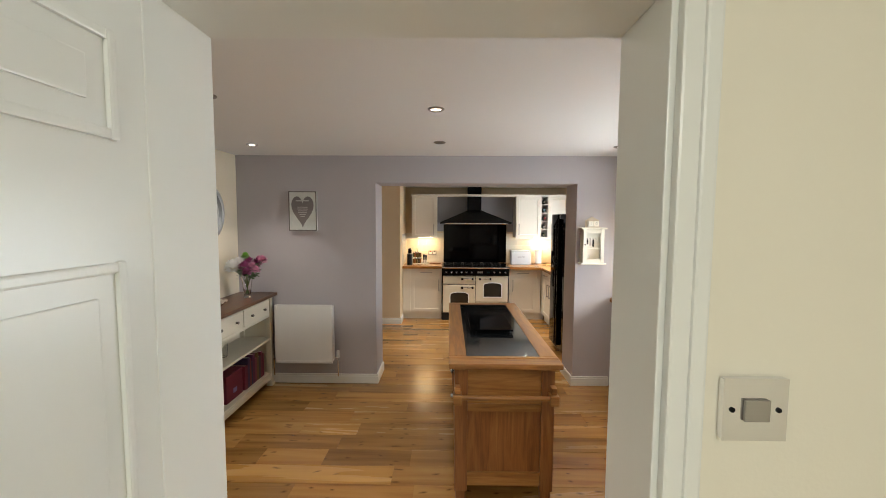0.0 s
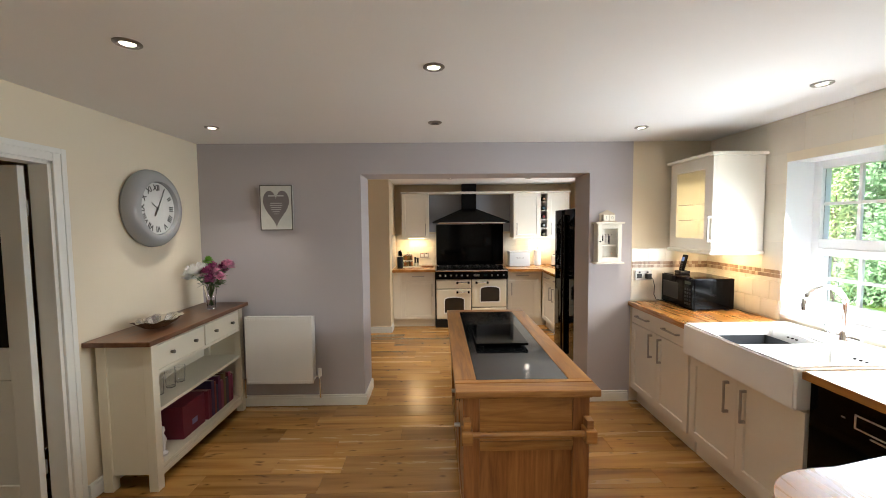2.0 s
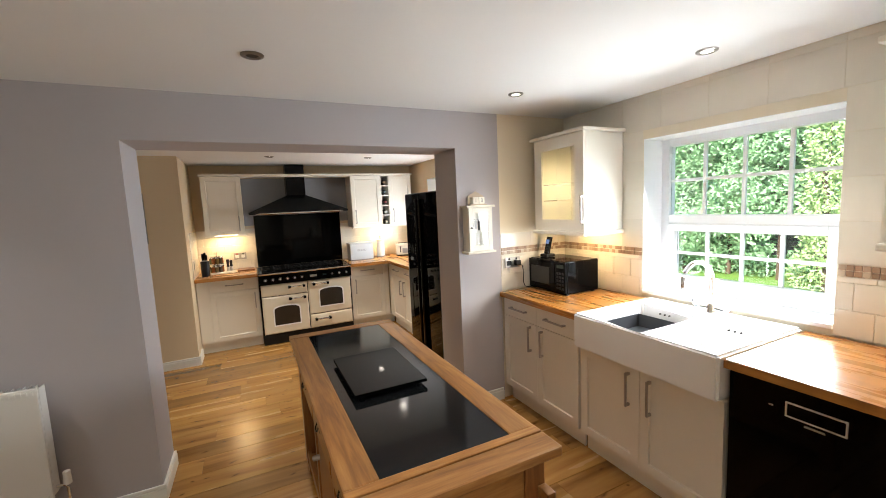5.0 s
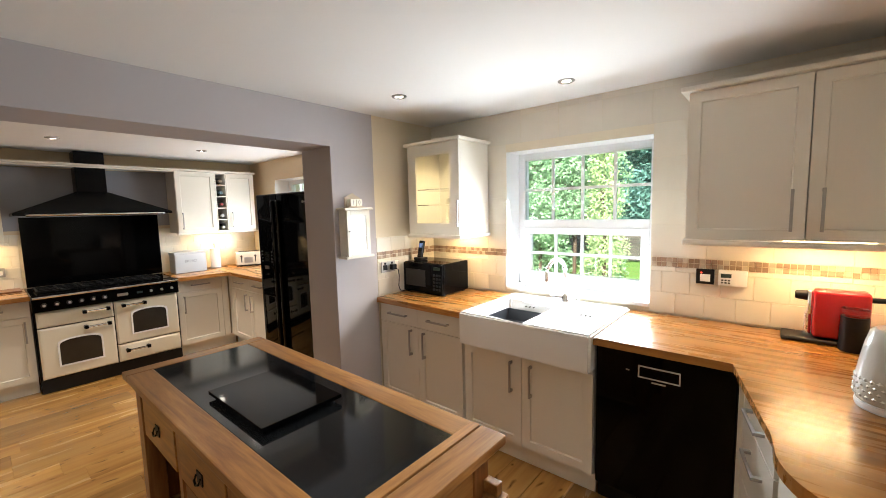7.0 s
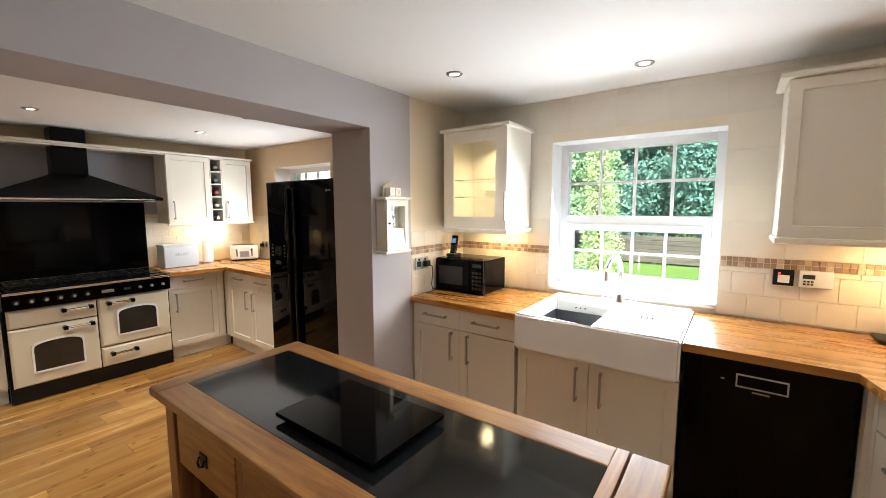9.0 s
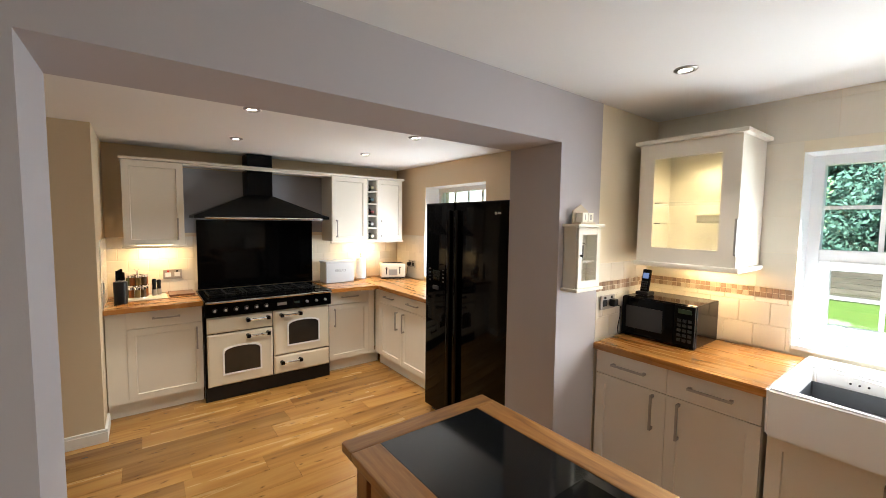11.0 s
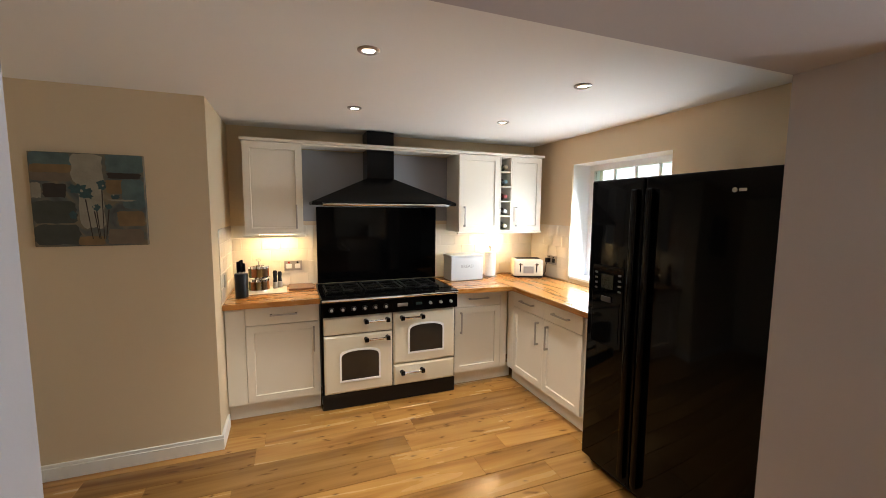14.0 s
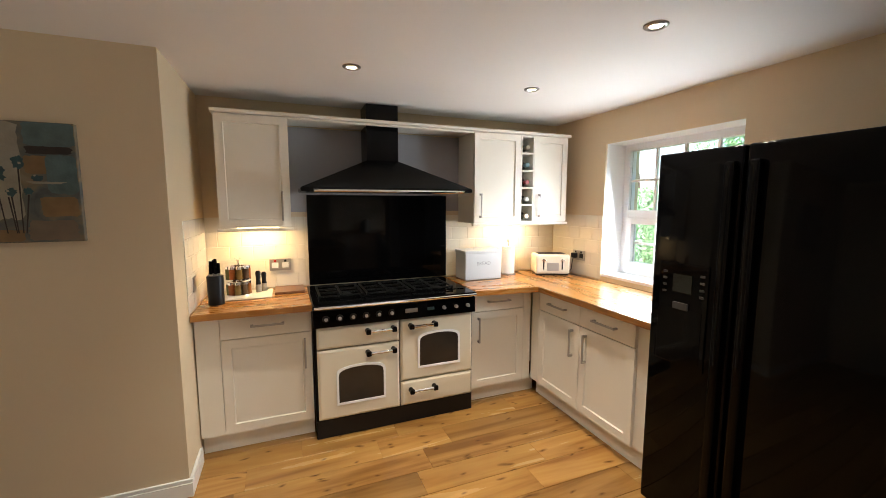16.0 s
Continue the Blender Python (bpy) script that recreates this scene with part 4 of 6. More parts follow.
part("top_rail", bx(IX0, GI0, IZ - 0.032, GX0, GI1, IZ, bev=0.006), M_OAKY, isl)
part("top_rail", bx(GX1, GI0, IZ - 0.032, IX1, GI1, IZ, bev=0.006), M_OAKY, isl)
part("glass_inset", bx(GX0, GI0, IZ - 0.02, GX1, GI1, IZ - 0.002, bev=0.002), mat("black_granite", (0.008, 0.009, 0.010), 0.09, vary=0.5, scale=160, spec=0.5), isl, "black polished stone inset")
part("sub_top", bx(IX0 + 0.03, IY0 + 0.03, IZ - 0.048, IX1 - 0.03, IY1 - 0.03, IZ - 0.032, bev=0.005), M_OAKY, isl)
LX0, LX1, LY0, LY1 = IX0 + 0.035, IX1 - 0.035, IY0 + 0.045, IY1 - 0.045
for lx in (LX0, LX1 - 0.075):
    for ly in (LY0, LY1 - 0.075):
        bm = bmesh.new()
        box(bm, lx, ly, 0.07, lx + 0.075, ly + 0.075, IZ - 0.048, 0.004)
        box(bm, lx + 0.008, ly + 0.008, 0.0, lx + 0.067, ly + 0.067, 0.07, 0.006)
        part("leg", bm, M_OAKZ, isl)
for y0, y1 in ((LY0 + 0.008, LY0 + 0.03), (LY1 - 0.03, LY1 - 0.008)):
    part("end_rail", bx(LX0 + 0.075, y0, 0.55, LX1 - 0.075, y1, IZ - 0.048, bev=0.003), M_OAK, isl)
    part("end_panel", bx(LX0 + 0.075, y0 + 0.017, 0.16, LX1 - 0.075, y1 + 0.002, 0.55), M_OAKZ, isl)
    part("bottom_rail", bx(LX0 + 0.075, y0, 0.10, LX1 - 0.075, y1, 0.18, bev=0.003), M_OAK, isl)
part("mid_rail", bx(LX0 + 0.075, LY0 - 0.004, 0.575, LX1 - 0.075, LY0 + 0.008, 0.60, bev=0.003), M_OAK, isl)
part("base_shelf", bx(LX0 + 0.02, LY0 + 0.02, 0.10, LX1 - 0.02, LY1 - 0.02, 0.13), M_OAKY, isl)
# side with drawers and doors
for s, xa, xb in ((-1, LX0 + 0.006, LX0 + 0.026), (1, LX1 - 0.026, LX1 - 0.006)):
    part("side_rail", bx(xa, LY0 + 0.075, IZ - 0.075, xb, LY1 - 0.075, IZ - 0.048, bev=0.002), M_OAKY, isl)
    part("side_rail", bx(xa, LY0 + 0.075, 0.09, xb, LY1 - 0.075, 0.15, bev=0.002), M_OAKY, isl)
    n = 3
    span = (LY1 - LY0 - 0.15) / n
    for i in range(n):
        a = LY0 + 0.075 + i * span
        if i:
            part("stile", bx(xa, a - 0.02, 0.15, xb, a + 0.02, IZ - 0.075, bev=0.002), M_OAKZ, isl)
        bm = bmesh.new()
        box(bm, xa - 0.004 if s < 0 else xa, a + 0.024, 0.58, xb if s < 0 else xb + 0.004, a + span - 0.024, IZ - 0.08, 0.004)
        dr = part("drawer", bm, M_OAKY, isl)
        cy, cz = a + span / 2, (0.58 + IZ - 0.08) / 2
        xf = xa - 0.004 if s < 0 else xb + 0.004
        bm = bmesh.new()
        box(bm, min(xf, xf + s * 0.004), cy - 0.026, cz - 0.022, max(xf, xf + s * 0.004), cy + 0.026, cz + 0.022, 0.0015)
        sweep(bm, [(xf + s * 0.006, cy - 0.020, cz + 0.008), (xf + s * 0.014, cy - 0.019, cz - 0.010), (xf + s * 0.016, cy, cz - 0.018), (xf + s * 0.014, cy + 0.019, cz - 0.010), (xf + s * 0.006, cy + 0.020, cz + 0.008)], 0.004, 8)
        part("drop_handle", bm, M_IRON, dr, "black iron drop handle")
        if i < n - 1 or s > 0:
            bm = bmesh.new()
            fs = box(bm, xa, a + 0.022, 0.152, xb, a + span - 0.022, 0.57)
            fc = fs[5] if s < 0 else fs[3]
            bmesh.ops.inset_individual(bm, faces=[fc], thickness=0.07, depth=0)
            bmesh.ops.inset_individual(bm, faces=[fc], thickness=0.006, depth=-0.008)
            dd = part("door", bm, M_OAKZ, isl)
            bm = bmesh.new()
            yk = a + span - 0.05
            cyl(bm, yk, 0.42, xf - 0.022, xf + 0.022, 0.013, 0.013, 14, "x", 0.003)
            part("knob", bm, M_STEEL, dd, smooth=True)
# towel rail on the near end
bm = bmesh.new()
cyl(bm, LY0 - 0.045, 0.655, LX0 - 0.01, LX1 + 0.01, 0.014, 0.014, 14, "x")
tr = part("towel_rail", bm, M_OAK, isl, smooth=True)
for x in (LX0 + 0.015, LX1 - 0.015):
    part("rail_bracket", bx(x - 0.025, LY0 - 0.07, 0.620, x + 0.025, LY0, 0.676, bev=0.005), M_OAK, tr)
    part("rail_bracket", bx(x - 0.016, LY0 - 0.05, 0.677, x + 0.016, LY0, 0.716, bev=0.004), M_OAK, tr)
slab = thing("worktop_saver", (0.42, 3.05, IZ), "raised black glass chopping slab on the island", "chopping board")
part("slab", bx(0.265, 2.86, IZ + 0.014, 0.572, 3.305, IZ + 0.028, bev=0.002), M_BLACK, slab)
for x in (0.30, 0.55):
    for y in (2.90, 3.265):
        bm = bmesh.new()
        cyl(bm, x, y, IZ - 0.002, IZ + 0.0142, 0.012, 0.012, 12)
        part("foot", bm, M_BLACKM, slab)

# ---- sink and dishwasher ----
sk = thing("double_sink", (2.05, 2.75, 0.66), "white fireclay double sink set into the worktop", "sink")
SX0, SX1, SY0, SY1, SZ0, SZ1 = 1.684, XR - 0.014, 2.322, 3.166, 0.705, 0.915
bm = bmesh.new()
xs = [SX0, SX0 + 0.06, SX1 - 0.15, SX1]
ys = [SY0, SY0 + 0.05, (SY0 + SY1) / 2 - 0.02, (SY0 + SY1) / 2 + 0.02, SY1 - 0.05, SY1]
grid = [[bm.verts.new((x, y, SZ1 if not (1 <= i <= 2 and 2 <= j <= 3) else SZ1 - 0.03)) for j, y in enumerate(ys)] for i, x in enumerate(xs)]
for i in range(3):
    for j in range(5):
        if i == 1 and j in (1, 3):
            q = [grid[i][j], grid[i + 1][j], grid[i + 1][j + 1], grid[i][j + 1]]
            low = [bm.verts.new((p.co.x, p.co.y, 0.73)) for p in q]
            cx = sum(p.co.x for p in low) / 4
            cy = sum(p.co.y for p in low) / 4
            for p in low:
                p.co.x += (cx - p.co.x) * 0.08
                p.co.y += (cy - p.co.y) * 0.08
            for k in range(4):
                bm.faces.new((q[k], q[(k + 1) % 4], low[(k + 1) % 4], low[k]))
            bm.faces.new(low)
        else:
            bm.faces.new((grid[i][j], grid[i + 1][j], grid[i + 1][j + 1], grid[i][j + 1]))
rim = [grid[i][0] for i in range(4)] + [grid[3][j] for j in range(1, 6)] + [grid[i][5] for i in (2, 1, 0)] + [grid[0][j] for j in (4, 3, 2, 1)]
foot = [bm.verts.new((p.co.x, p.co.y, SZ0)) for p in rim]
for k in range(len(rim)):
    bm.faces.new((rim[k], foot[k], foot[(k + 1) % len(rim)], rim[(k + 1) % len(rim)]))
bm.faces.new(foot)
bmesh.ops.recalc_face_normals(bm, faces=bm.faces)
bmesh.ops.bevel(bm, geom=[e for e in bm.edges if len(e.link_faces) == 2 and e.calc_face_angle(0) > 0.5], offset=0.012, segments=3, affect="EDGES")
part("basin", bm, M_CERAMIC, sk, smooth=True)
bm = bmesh.new()
fs = box(bm, 1.74, 2.79, 0.742, 2.20, 3.11, 0.84)
bmesh.ops.inset_individual(bm, faces=[fs[1]], thickness=0.012, depth=0.0)
bmesh.ops.inset_individual(bm, faces=[fs[1]], thickness=0.012, depth=-0.08)
tub = part("inner_bowl", bm, mat("grey_bowl", (0.035, 0.037, 0.042), 0.35), sk, "dark grey washing-up bowl")
for i in range(3):
    for cy in (2.55, 2.95):
        bm = bmesh.new()
        cyl(bm, cy + (i - 1) * 0.03, 0.86, SX1 - 0.165, SX1 - 0.150, 0.0045, 0.0045, 10, "x")
        part("overflow_hole", bm, M_BLACKM, sk)
tp = thing("mixer_tap", (2.32, 2.75, SZ1), "chrome swan-neck mixer tap with lever handles", "tap")
bm = bmesh.new()
cyl(bm, 2.33, 2.73, SZ1, SZ1 + 0.05, 0.026, 0.018, 18)
pts = [(2.33, 2.73, SZ1 + 0.04), (2.33, 2.73, SZ1 + 0.20)] + [(2.33 - 0.10 * (1 - math.cos(a)) * 1.0, 2.73 + 0.02 * (1 - math.cos(a)), SZ1 + 0.20 + 0.10 * math.sin(a)) for a in [radians(15 * i) for i in range(1, 13)]] + [(2.13, 2.77, SZ1 + 0.165)]
sweep(bm, pts, 0.012, 12)
part("spout", bm, M_CHROME, tp, smooth=True)
for s in (-1, 1):
    bm = bmesh.new()
    sweep(bm, [(2.33, 2.73, SZ1 + 0.02), (2.33, 2.73 + s * 0.09, SZ1 + 0.02), (2.33, 2.73 + s * 0.10, SZ1 + 0.035), (2.32, 2.73 + s * 0.10, SZ1 + 0.075)], 0.008, 10)
    part("lever", bm, M_CHROME, tp, smooth=True)
pot = thing("utensil_pot", (2.53, 3.12, 0.955), "white ceramic pot on the window sill", "pot")
bm = bmesh.new()
turned(bm, 2.52, 3.10, [(0.045, 0.955), (0.05, 0.965), (0.05, 1.06), (0.044, 1.062), (0.042, 0.97), (0.0, 0.968)], 20)
part("pot_body", bm, M_CERAMIC, pot, smooth=True)

dw = thing("dishwasher", (2.0, 2.02, 0), "black gloss dishwasher under the worktop", "dishwasher")
part("case", bx(1.79, 1.716, 0.10, 2.33, 2.314, 0.855), M_BLACKM, dw)
part("plinth", bx(1.80, 1.72, 0.0, 1.82, 2.312, 0.098), M_BLACKM, dw)
dd = part("door", bx(1.745, 1.72, 0.11, 1.788, 2.31, 0.852, bev=0.006), M_BLACK, dw)
bm = bmesh.new()
for a in ((1.930, 2.110, 0.790, 0.796), (1.930, 2.110, 0.736, 0.742), (1.930, 1.936, 0.742, 0.790), (2.104, 2.110, 0.742, 0.790)):
    box(bm, 1.739, a[0], a[2], 1.747, a[1], a[3], 0.002)
part("handle_frame", bm, M_KNOB, dd, "chrome frame of the handle recess")
part("handle_recess", bx(1.742, 1.937, 0.7425, 1.7455, 2.103, 0.7895), M_BLACK, dd)
part("badge", bx(1.741, 1.99, 0.718, 1.7455, 2.05, 0.725, bev=0.001), M_STEEL, dd)
part("indicator", bx(1.7415, 2.15, 0.758, 1.7455, 2.165, 0.764, bev=0.001), M_STEEL, dd)

# ---- downlights ----
M_RING = mat("dull_nickel", (0.30, 0.28, 0.26), 0.35, metal=1.0, vary=0.05)


def downlight(p, lit):
    top = CEILF if p in SPOTS_FAR else CEIL
    d = thing("downlight", (p[0], p[1], top), "recessed %s downlight with a steel ring" % ("lit" if lit else "unlit"), "ceiling light", "ceiling downlights")
    bm = bmesh.new()
    turned(bm, p[0], p[1], [(0.048, top - 0.0005), (0.048, top - 0.004), (0.043, top - 0.008), (0.034, top - 0.010), (0.026, top - 0.002)], 28)
    part("ring", bm, M_RING, d, smooth=True)
    bm = bmesh.new()
    cyl(bm, p[0], p[1], top - 0.004, top - 0.0006, 0.025, 0.025, 24)
    part("bulb", bm, M_BULB if lit else M_BLACKM, d)


for p in SPOTS_NEAR + SPOTS_FAR:
    downlight(p, True)
downlight(SPOT_DEAD, False)

# ---- sideboard wall ----
sb = thing("sideboard", (-1.75, 3.4, 0), "cream painted sideboard with a dark stained wooden top", "sideboard")
BX0, BX1, BY0, BY1 = XL + 0.03, -1.645, 2.86, 3.95
part("top", bx(XL + 0.005, 2.80, 0.90, -1.608, 3.985, 0.93, bev=0.006), M_DARKWOOD, sb, "dark stained wooden top")
for x in (BX0, BX1 - 0.055):
    for y in (BY0, BY1 - 0.055):
        part("leg", bx(x, y, 0.0, x + 0.055, y + 0.055, 0.90, bev=0.003), M_FRAMEPAINT, sb)
for y0, y1 in ((BY0 + 0.012, BY0 + 0.028), (BY1 - 0.028, BY1 - 0.012)):
    part("end_panel", bx(BX0 + 0.055, y0, 0.10, BX1 - 0.055, y1, 0.90), M_FRAMEPAINT, sb)
part("back_panel", bx(BX0 + 0.002, BY0 + 0.055, 0.10, BX0 + 0.014, BY1 - 0.055, 0.90), M_FRAMEPAINT, sb)
part("shelf", bx(BX0 + 0.015, BY0 + 0.03, 0.11, BX1 - 0.012, BY1 - 0.03, 0.135, bev=0.003), M_FRAMEPAINT, sb)
part("shelf", bx(BX0 + 0.015, BY0 + 0.03, 0.47, BX1 - 0.006, BY1 - 0.03, 0.49, bev=0.003), M_FRAMEPAINT, sb)
part("lower_rail", bx(BX1 - 0.03, BY0 + 0.055, 0.07, BX1 - 0.008, BY1 - 0.055, 0.11, bev=0.003), M_FRAMEPAINT, sb)
part("upper_rail", bx(BX1 - 0.03, BY0 + 0.055, 0.70, BX1 - 0.010, BY1 - 0.055, 0.72, bev=0.002), M_FRAMEPAINT, sb)
part("upper_rail", bx(BX1 - 0.03, BY0 + 0.055, 0.878, BX1 - 0.010, BY1 - 0.055, 0.899, bev=0.002), M_FRAMEPAINT, sb)
ym = (BY0 + BY1) / 2
for a, b in ((BY0 + 0.06, ym - 0.008), (ym + 0.008, BY1 - 0.06)):
    d = part("drawer", bx(BX1 - 0.03, a, 0.724, BX1 - 0.006, b, 0.874, bev=0.003), M_FRAMEPAINT, sb)
    for t in (0.25, 0.75):
        bm = bmesh.new()
        cyl(bm, a + (b - a) * t, 0.80, BX1 - 0.006, BX1 + 0.018, 0.008, 0.013, 14, "x", 0.002)
        part("knob", bm, mat("pewter", (0.16, 0.14, 0.11), 0.35, metal=0.9) if "pewter" not in MATS else MATS["pewter"], d)

BOOKS = [(0.35, 0.05, 0.10), (0.28, 0.03, 0.08), (0.10, 0.05, 0.16), (0.40, 0.08, 0.06), (0.06, 0.07, 0.16), (0.22, 0.04, 0.14), (0.45, 0.12, 0.18), (0.30, 0.20, 0.08), (0.10, 0.10, 0.12)]
random.seed(4)
y = 3.48
i = 0
M_PAGES = mat("paper", (0.75, 0.70, 0.58), 0.8, vary=0.08, scale=120)
while y < 3.84:
    w, h, dp = random.uniform(0.018, 0.04), random.uniform(0.21, 0.29), random.uniform(0.17, 0.22)
    bk = thing("book", (-1.72, y + w / 2, 0.135), "hardback book standing on the sideboard shelf", "book", "shelved books")
    bm = bmesh.new()
    x1 = BX1 - 0.05
    box(bm, x1 - dp, y, 0.136, x1, y + 0.003, 0.136 + h, 0.001)
    box(bm, x1 - dp, y + w - 0.003, 0.136, x1, y + w, 0.136 + h, 0.001)
    box(bm, x1 - 0.004, y, 0.136, x1, y + w, 0.136 + h, 0.0015)
    # cloth colours are dimmed to carry the shade inside the shelf
    c = BOOKS[i % len(BOOKS)]
    part("cover", bm, mat("shaded_book_cloth_%d" % i, [v * 0.55 for v in c], 0.6, vary=0.1, scale=20), bk)
    part("pages", bx(x1 - dp + 0.004, y + 0.003, 0.140, x1 - 0.005, y + w - 0.003, 0.132 + h), M_PAGES, bk)
    y += w + 0.003
    i += 1
fold = thing("box_file", (-1.74, 3.33, 0.135), "magenta box file on the sideboard shelf, darkened for shelf shade", "box file")
# magenta card, its colour lowered for the shadow under the shelf
part("box", bx(-1.905, 3.20, 0.136, -1.705, 3.455, 0.36, bev=0.004), mat("shaded_magenta_card", (0.16, 0.015, 0.04), 0.5), fold)
part("sticker", bx(-1.7055, 3.30, 0.19, -1.704, 3.36, 0.23), mat("blue_sticker", (0.25, 0.25, 0.5), 0.5), fold)
fig = thing("figurine", (-1.725, 3.02, 0.135), "small white ornament on the sideboard shelf", "ornament")
bm = bmesh.new()
turned(bm, -1.725, 3.02, [(0.03, 0.136), (0.032, 0.15), (0.016, 0.165), (0.020, 0.20), (0.028, 0.235), (0.016, 0.265), (0.012, 0.275), (0.020, 0.295), (0.016, 0.318), (0.0, 0.325)], 16)
part("ornament_body", bm, M_CERAMIC, fig, smooth=True)
for yy in (3.12, 3.24, 3.34):
    gl = thing("drinking_glass", (-1.80, yy, 0.49), "clear drinking glass on the upper shelf", "glass", "glasses on the shelf")
    bm = bmesh.new()
    turned(bm, -1.80, yy, [(0.028, 0.491), (0.034, 0.60), (0.032, 0.60), (0.026, 0.497), (0.0, 0.497)], 18)
    part("tumbler", bm, M_GLASS, gl, smooth=True)

bowl = thing("silver_bowl", (-1.80, 3.15, 0.93), "silver leaf-shaped bowl on the sideboard", "bowl")
bm = bmesh.new()
n = 40
rings = []
for r, z in ((0.03, 0.931), (0.06, 0.934), (0.10, 0.952), (0.135, 0.982), (0.15, 0.99), (0.132, 0.987), (0.097, 0.958), (0.055, 0.940)):
    rings.append([bm.verts.new((-1.80 + 0.75 * r * (1 + 0.10 * math.cos(8 * a)) * math.cos(a), 3.15 + 1.15 * r * (1 + 0.10 * math.cos(8 * a)) * math.sin(a), z + 0.005 * math.sin(8 * a) * (r > 0.1))) for a in [2 * math.pi * k / n for k in range(n)]])
for a, b in zip(rings, rings[1:]):
    for k in range(n):
        bm.faces.new((a[k], a[(k + 1) % n], b[(k + 1) % n], b[k]))
bm.faces.new(rings[0][::-1])
bm.faces.new(rings[-1])
part("bowl_body", bm, mat("hammered_silver", (0.75, 0.73, 0.70), 0.16, metal=1.0, bump=0.8, bump_scale=45), bowl, smooth=True)

# flowers in a glass vase
vs = thing("flower_vase", (-1.775, 3.72, 0.93), "glass vase of white and purple flowers on the sideboard", "vase")
VX, VY, VZ = -1.775, 3.72, 0.931
bm = bmesh.new()
turned(bm, VX, VY, [(0.034, VZ), (0.030, VZ + 0.02), (0.036, VZ + 0.10), (0.056, VZ + 0.22), (0.053, VZ + 0.22), (0.033, VZ + 0.10), (0.026, VZ + 0.025), (0.0, VZ + 0.022)], 24)
part("vase", bm, M_GLASS, vs, smooth=True)
random.seed(11)
M_STEM = mat("stem_green", (0.07, 0.13, 0.03), 0.5)
M_LEAF = mat("flower_leaf", (0.05, 0.12, 0.025), 0.45, island=0.3)
PET = [mat("petal_white", (0.88, 0.87, 0.84), 0.6), mat("petal_plum", (0.36, 0.07, 0.20), 0.6, island=0.5), mat("petal_pink", (0.72, 0.30, 0.47), 0.6, island=0.25), mat("petal_green", (0.20, 0.42, 0.06), 0.6)]


def flower(x, y, z, r, layers=7, count=22):
    """A full round bloom: petals in rings from flat to upright."""
    bm = bmesh.new()
    o = Vector((x, y, z))
    for l in range(layers):
        lift = radians(-15 + 95 * l / (layers - 1))
        for k in range(count - 2 * l):
            a = 2 * math.pi * (k + 0.5 * l) / (count - 2 * l) + random.uniform(-0.15, 0.15)
            rr = r * random.uniform(0.85, 1.1)
            e = lift + random.uniform(-0.12, 0.12)
            d = Vector((math.cos(a) * math.cos(e), math.sin(a) * math.cos(e), math.sin(e)))
            s = Vector((-math.sin(a), math.cos(a), 0)) * rr * 0.20
            v = [bm.verts.new(q) for q in (o + d * rr * 0.25, o + d * rr * 0.7 + s, o + d * rr + Vector((0, 0, rr * 0.06)), o + d * rr * 0.7 - s)]
            bm.faces.new(v)
    return bm


# side, depth, height, radius, colour
heads = [(-0.115, 0.0, 0.275, 0.085, 0), (-0.07, 0.05, 0.305, 0.068, 0), (-0.02, -0.05, 0.285, 0.058, 1), (0.045, -0.05, 0.28, 0.055, 2), (0.02, 0.03, 0.32, 0.055, 1), (0.09, 0.02, 0.31, 0.052, 1), (0.135, -0.02, 0.335, 0.055, 2), (0.11, 0.06, 0.33, 0.05, 2), (-0.01, 0.03, 0.375, 0.045, 3), (0.0, -0.09, 0.24, 0.05, 1), (0.075, -0.08, 0.255, 0.045, 2)]
for sd, dp, dz, r, c in heads:
    dx, dy = 0.89 * sd - 0.46 * dp, 0.46 * sd + 0.89 * dp
    bm = bmesh.new()
    sweep(bm, [(VX - dx * 0.12, VY - dy * 0.12, VZ + 0.03), (VX + dx * 0.25, VY + dy * 0.25, VZ + 0.18), (VX + dx, VY + dy, VZ + dz)], 0.0028, 6)
    part("stem", bm, M_STEM, vs)
    part("flower_head", flower(VX + dx, VY + dy, VZ + dz, r), PET[c], vs)
bm = bmesh.new()
for k in range(70):
    a, l = random.uniform(0, 6.28), random.uniform(0.04, 0.09)
    o = Vector((VX + 0.05 * math.cos(a), VY + 0.05 * math.sin(a), VZ + random.uniform(0.19, 0.30)))
    d = Vector((math.cos(a), math.sin(a), random.uniform(-0.5, 0.5))).normalized() * l
    s = Vector((-math.sin(a), math.cos(a), 0.2)) * l * 0.3
    bm.faces.new([bm.verts.new(q) for q in (o, o + d * 0.5 + s, o + d, o + d * 0.5 - s)])
part("foliage", bm, M_LEAF, vs)

# wall clock
ckl = thing("wall_clock", (XL, 3.42, 1.72), "round grey wall clock with roman numerals", "clock")
CM = Matrix.Translation((XL + 0.002, 3.395, 1.715)) @ Matrix.Rotation(radians(90), 4, "Z") @ Matrix.Rotation(radians(90), 4, "X")
bm = bmesh.new()
turned(bm, 0, 0, [(0.0, 0.0), (0.262, 0.0), (0.272, 0.02), (0.267, 0.05), (0.242, 0.08), (0.205, 0.092), (0.188, 0.089), (0.182, 0.06), (0.0, 0.058)], 56)
part("case", bm, mat("grey_lacquer", (0.30, 0.31, 0.32), 0.25, vary=0.05), ckl, smooth=True, m=CM)
bm = bmesh.new()
cyl(bm, 0, 0, 0.0585, 0.0605, 0.181, 0.181, 48)
face = part("dial", bm, mat("dial_grey_white", (0.47, 0.48, 0.48), 0.5), ckl, m=CM)
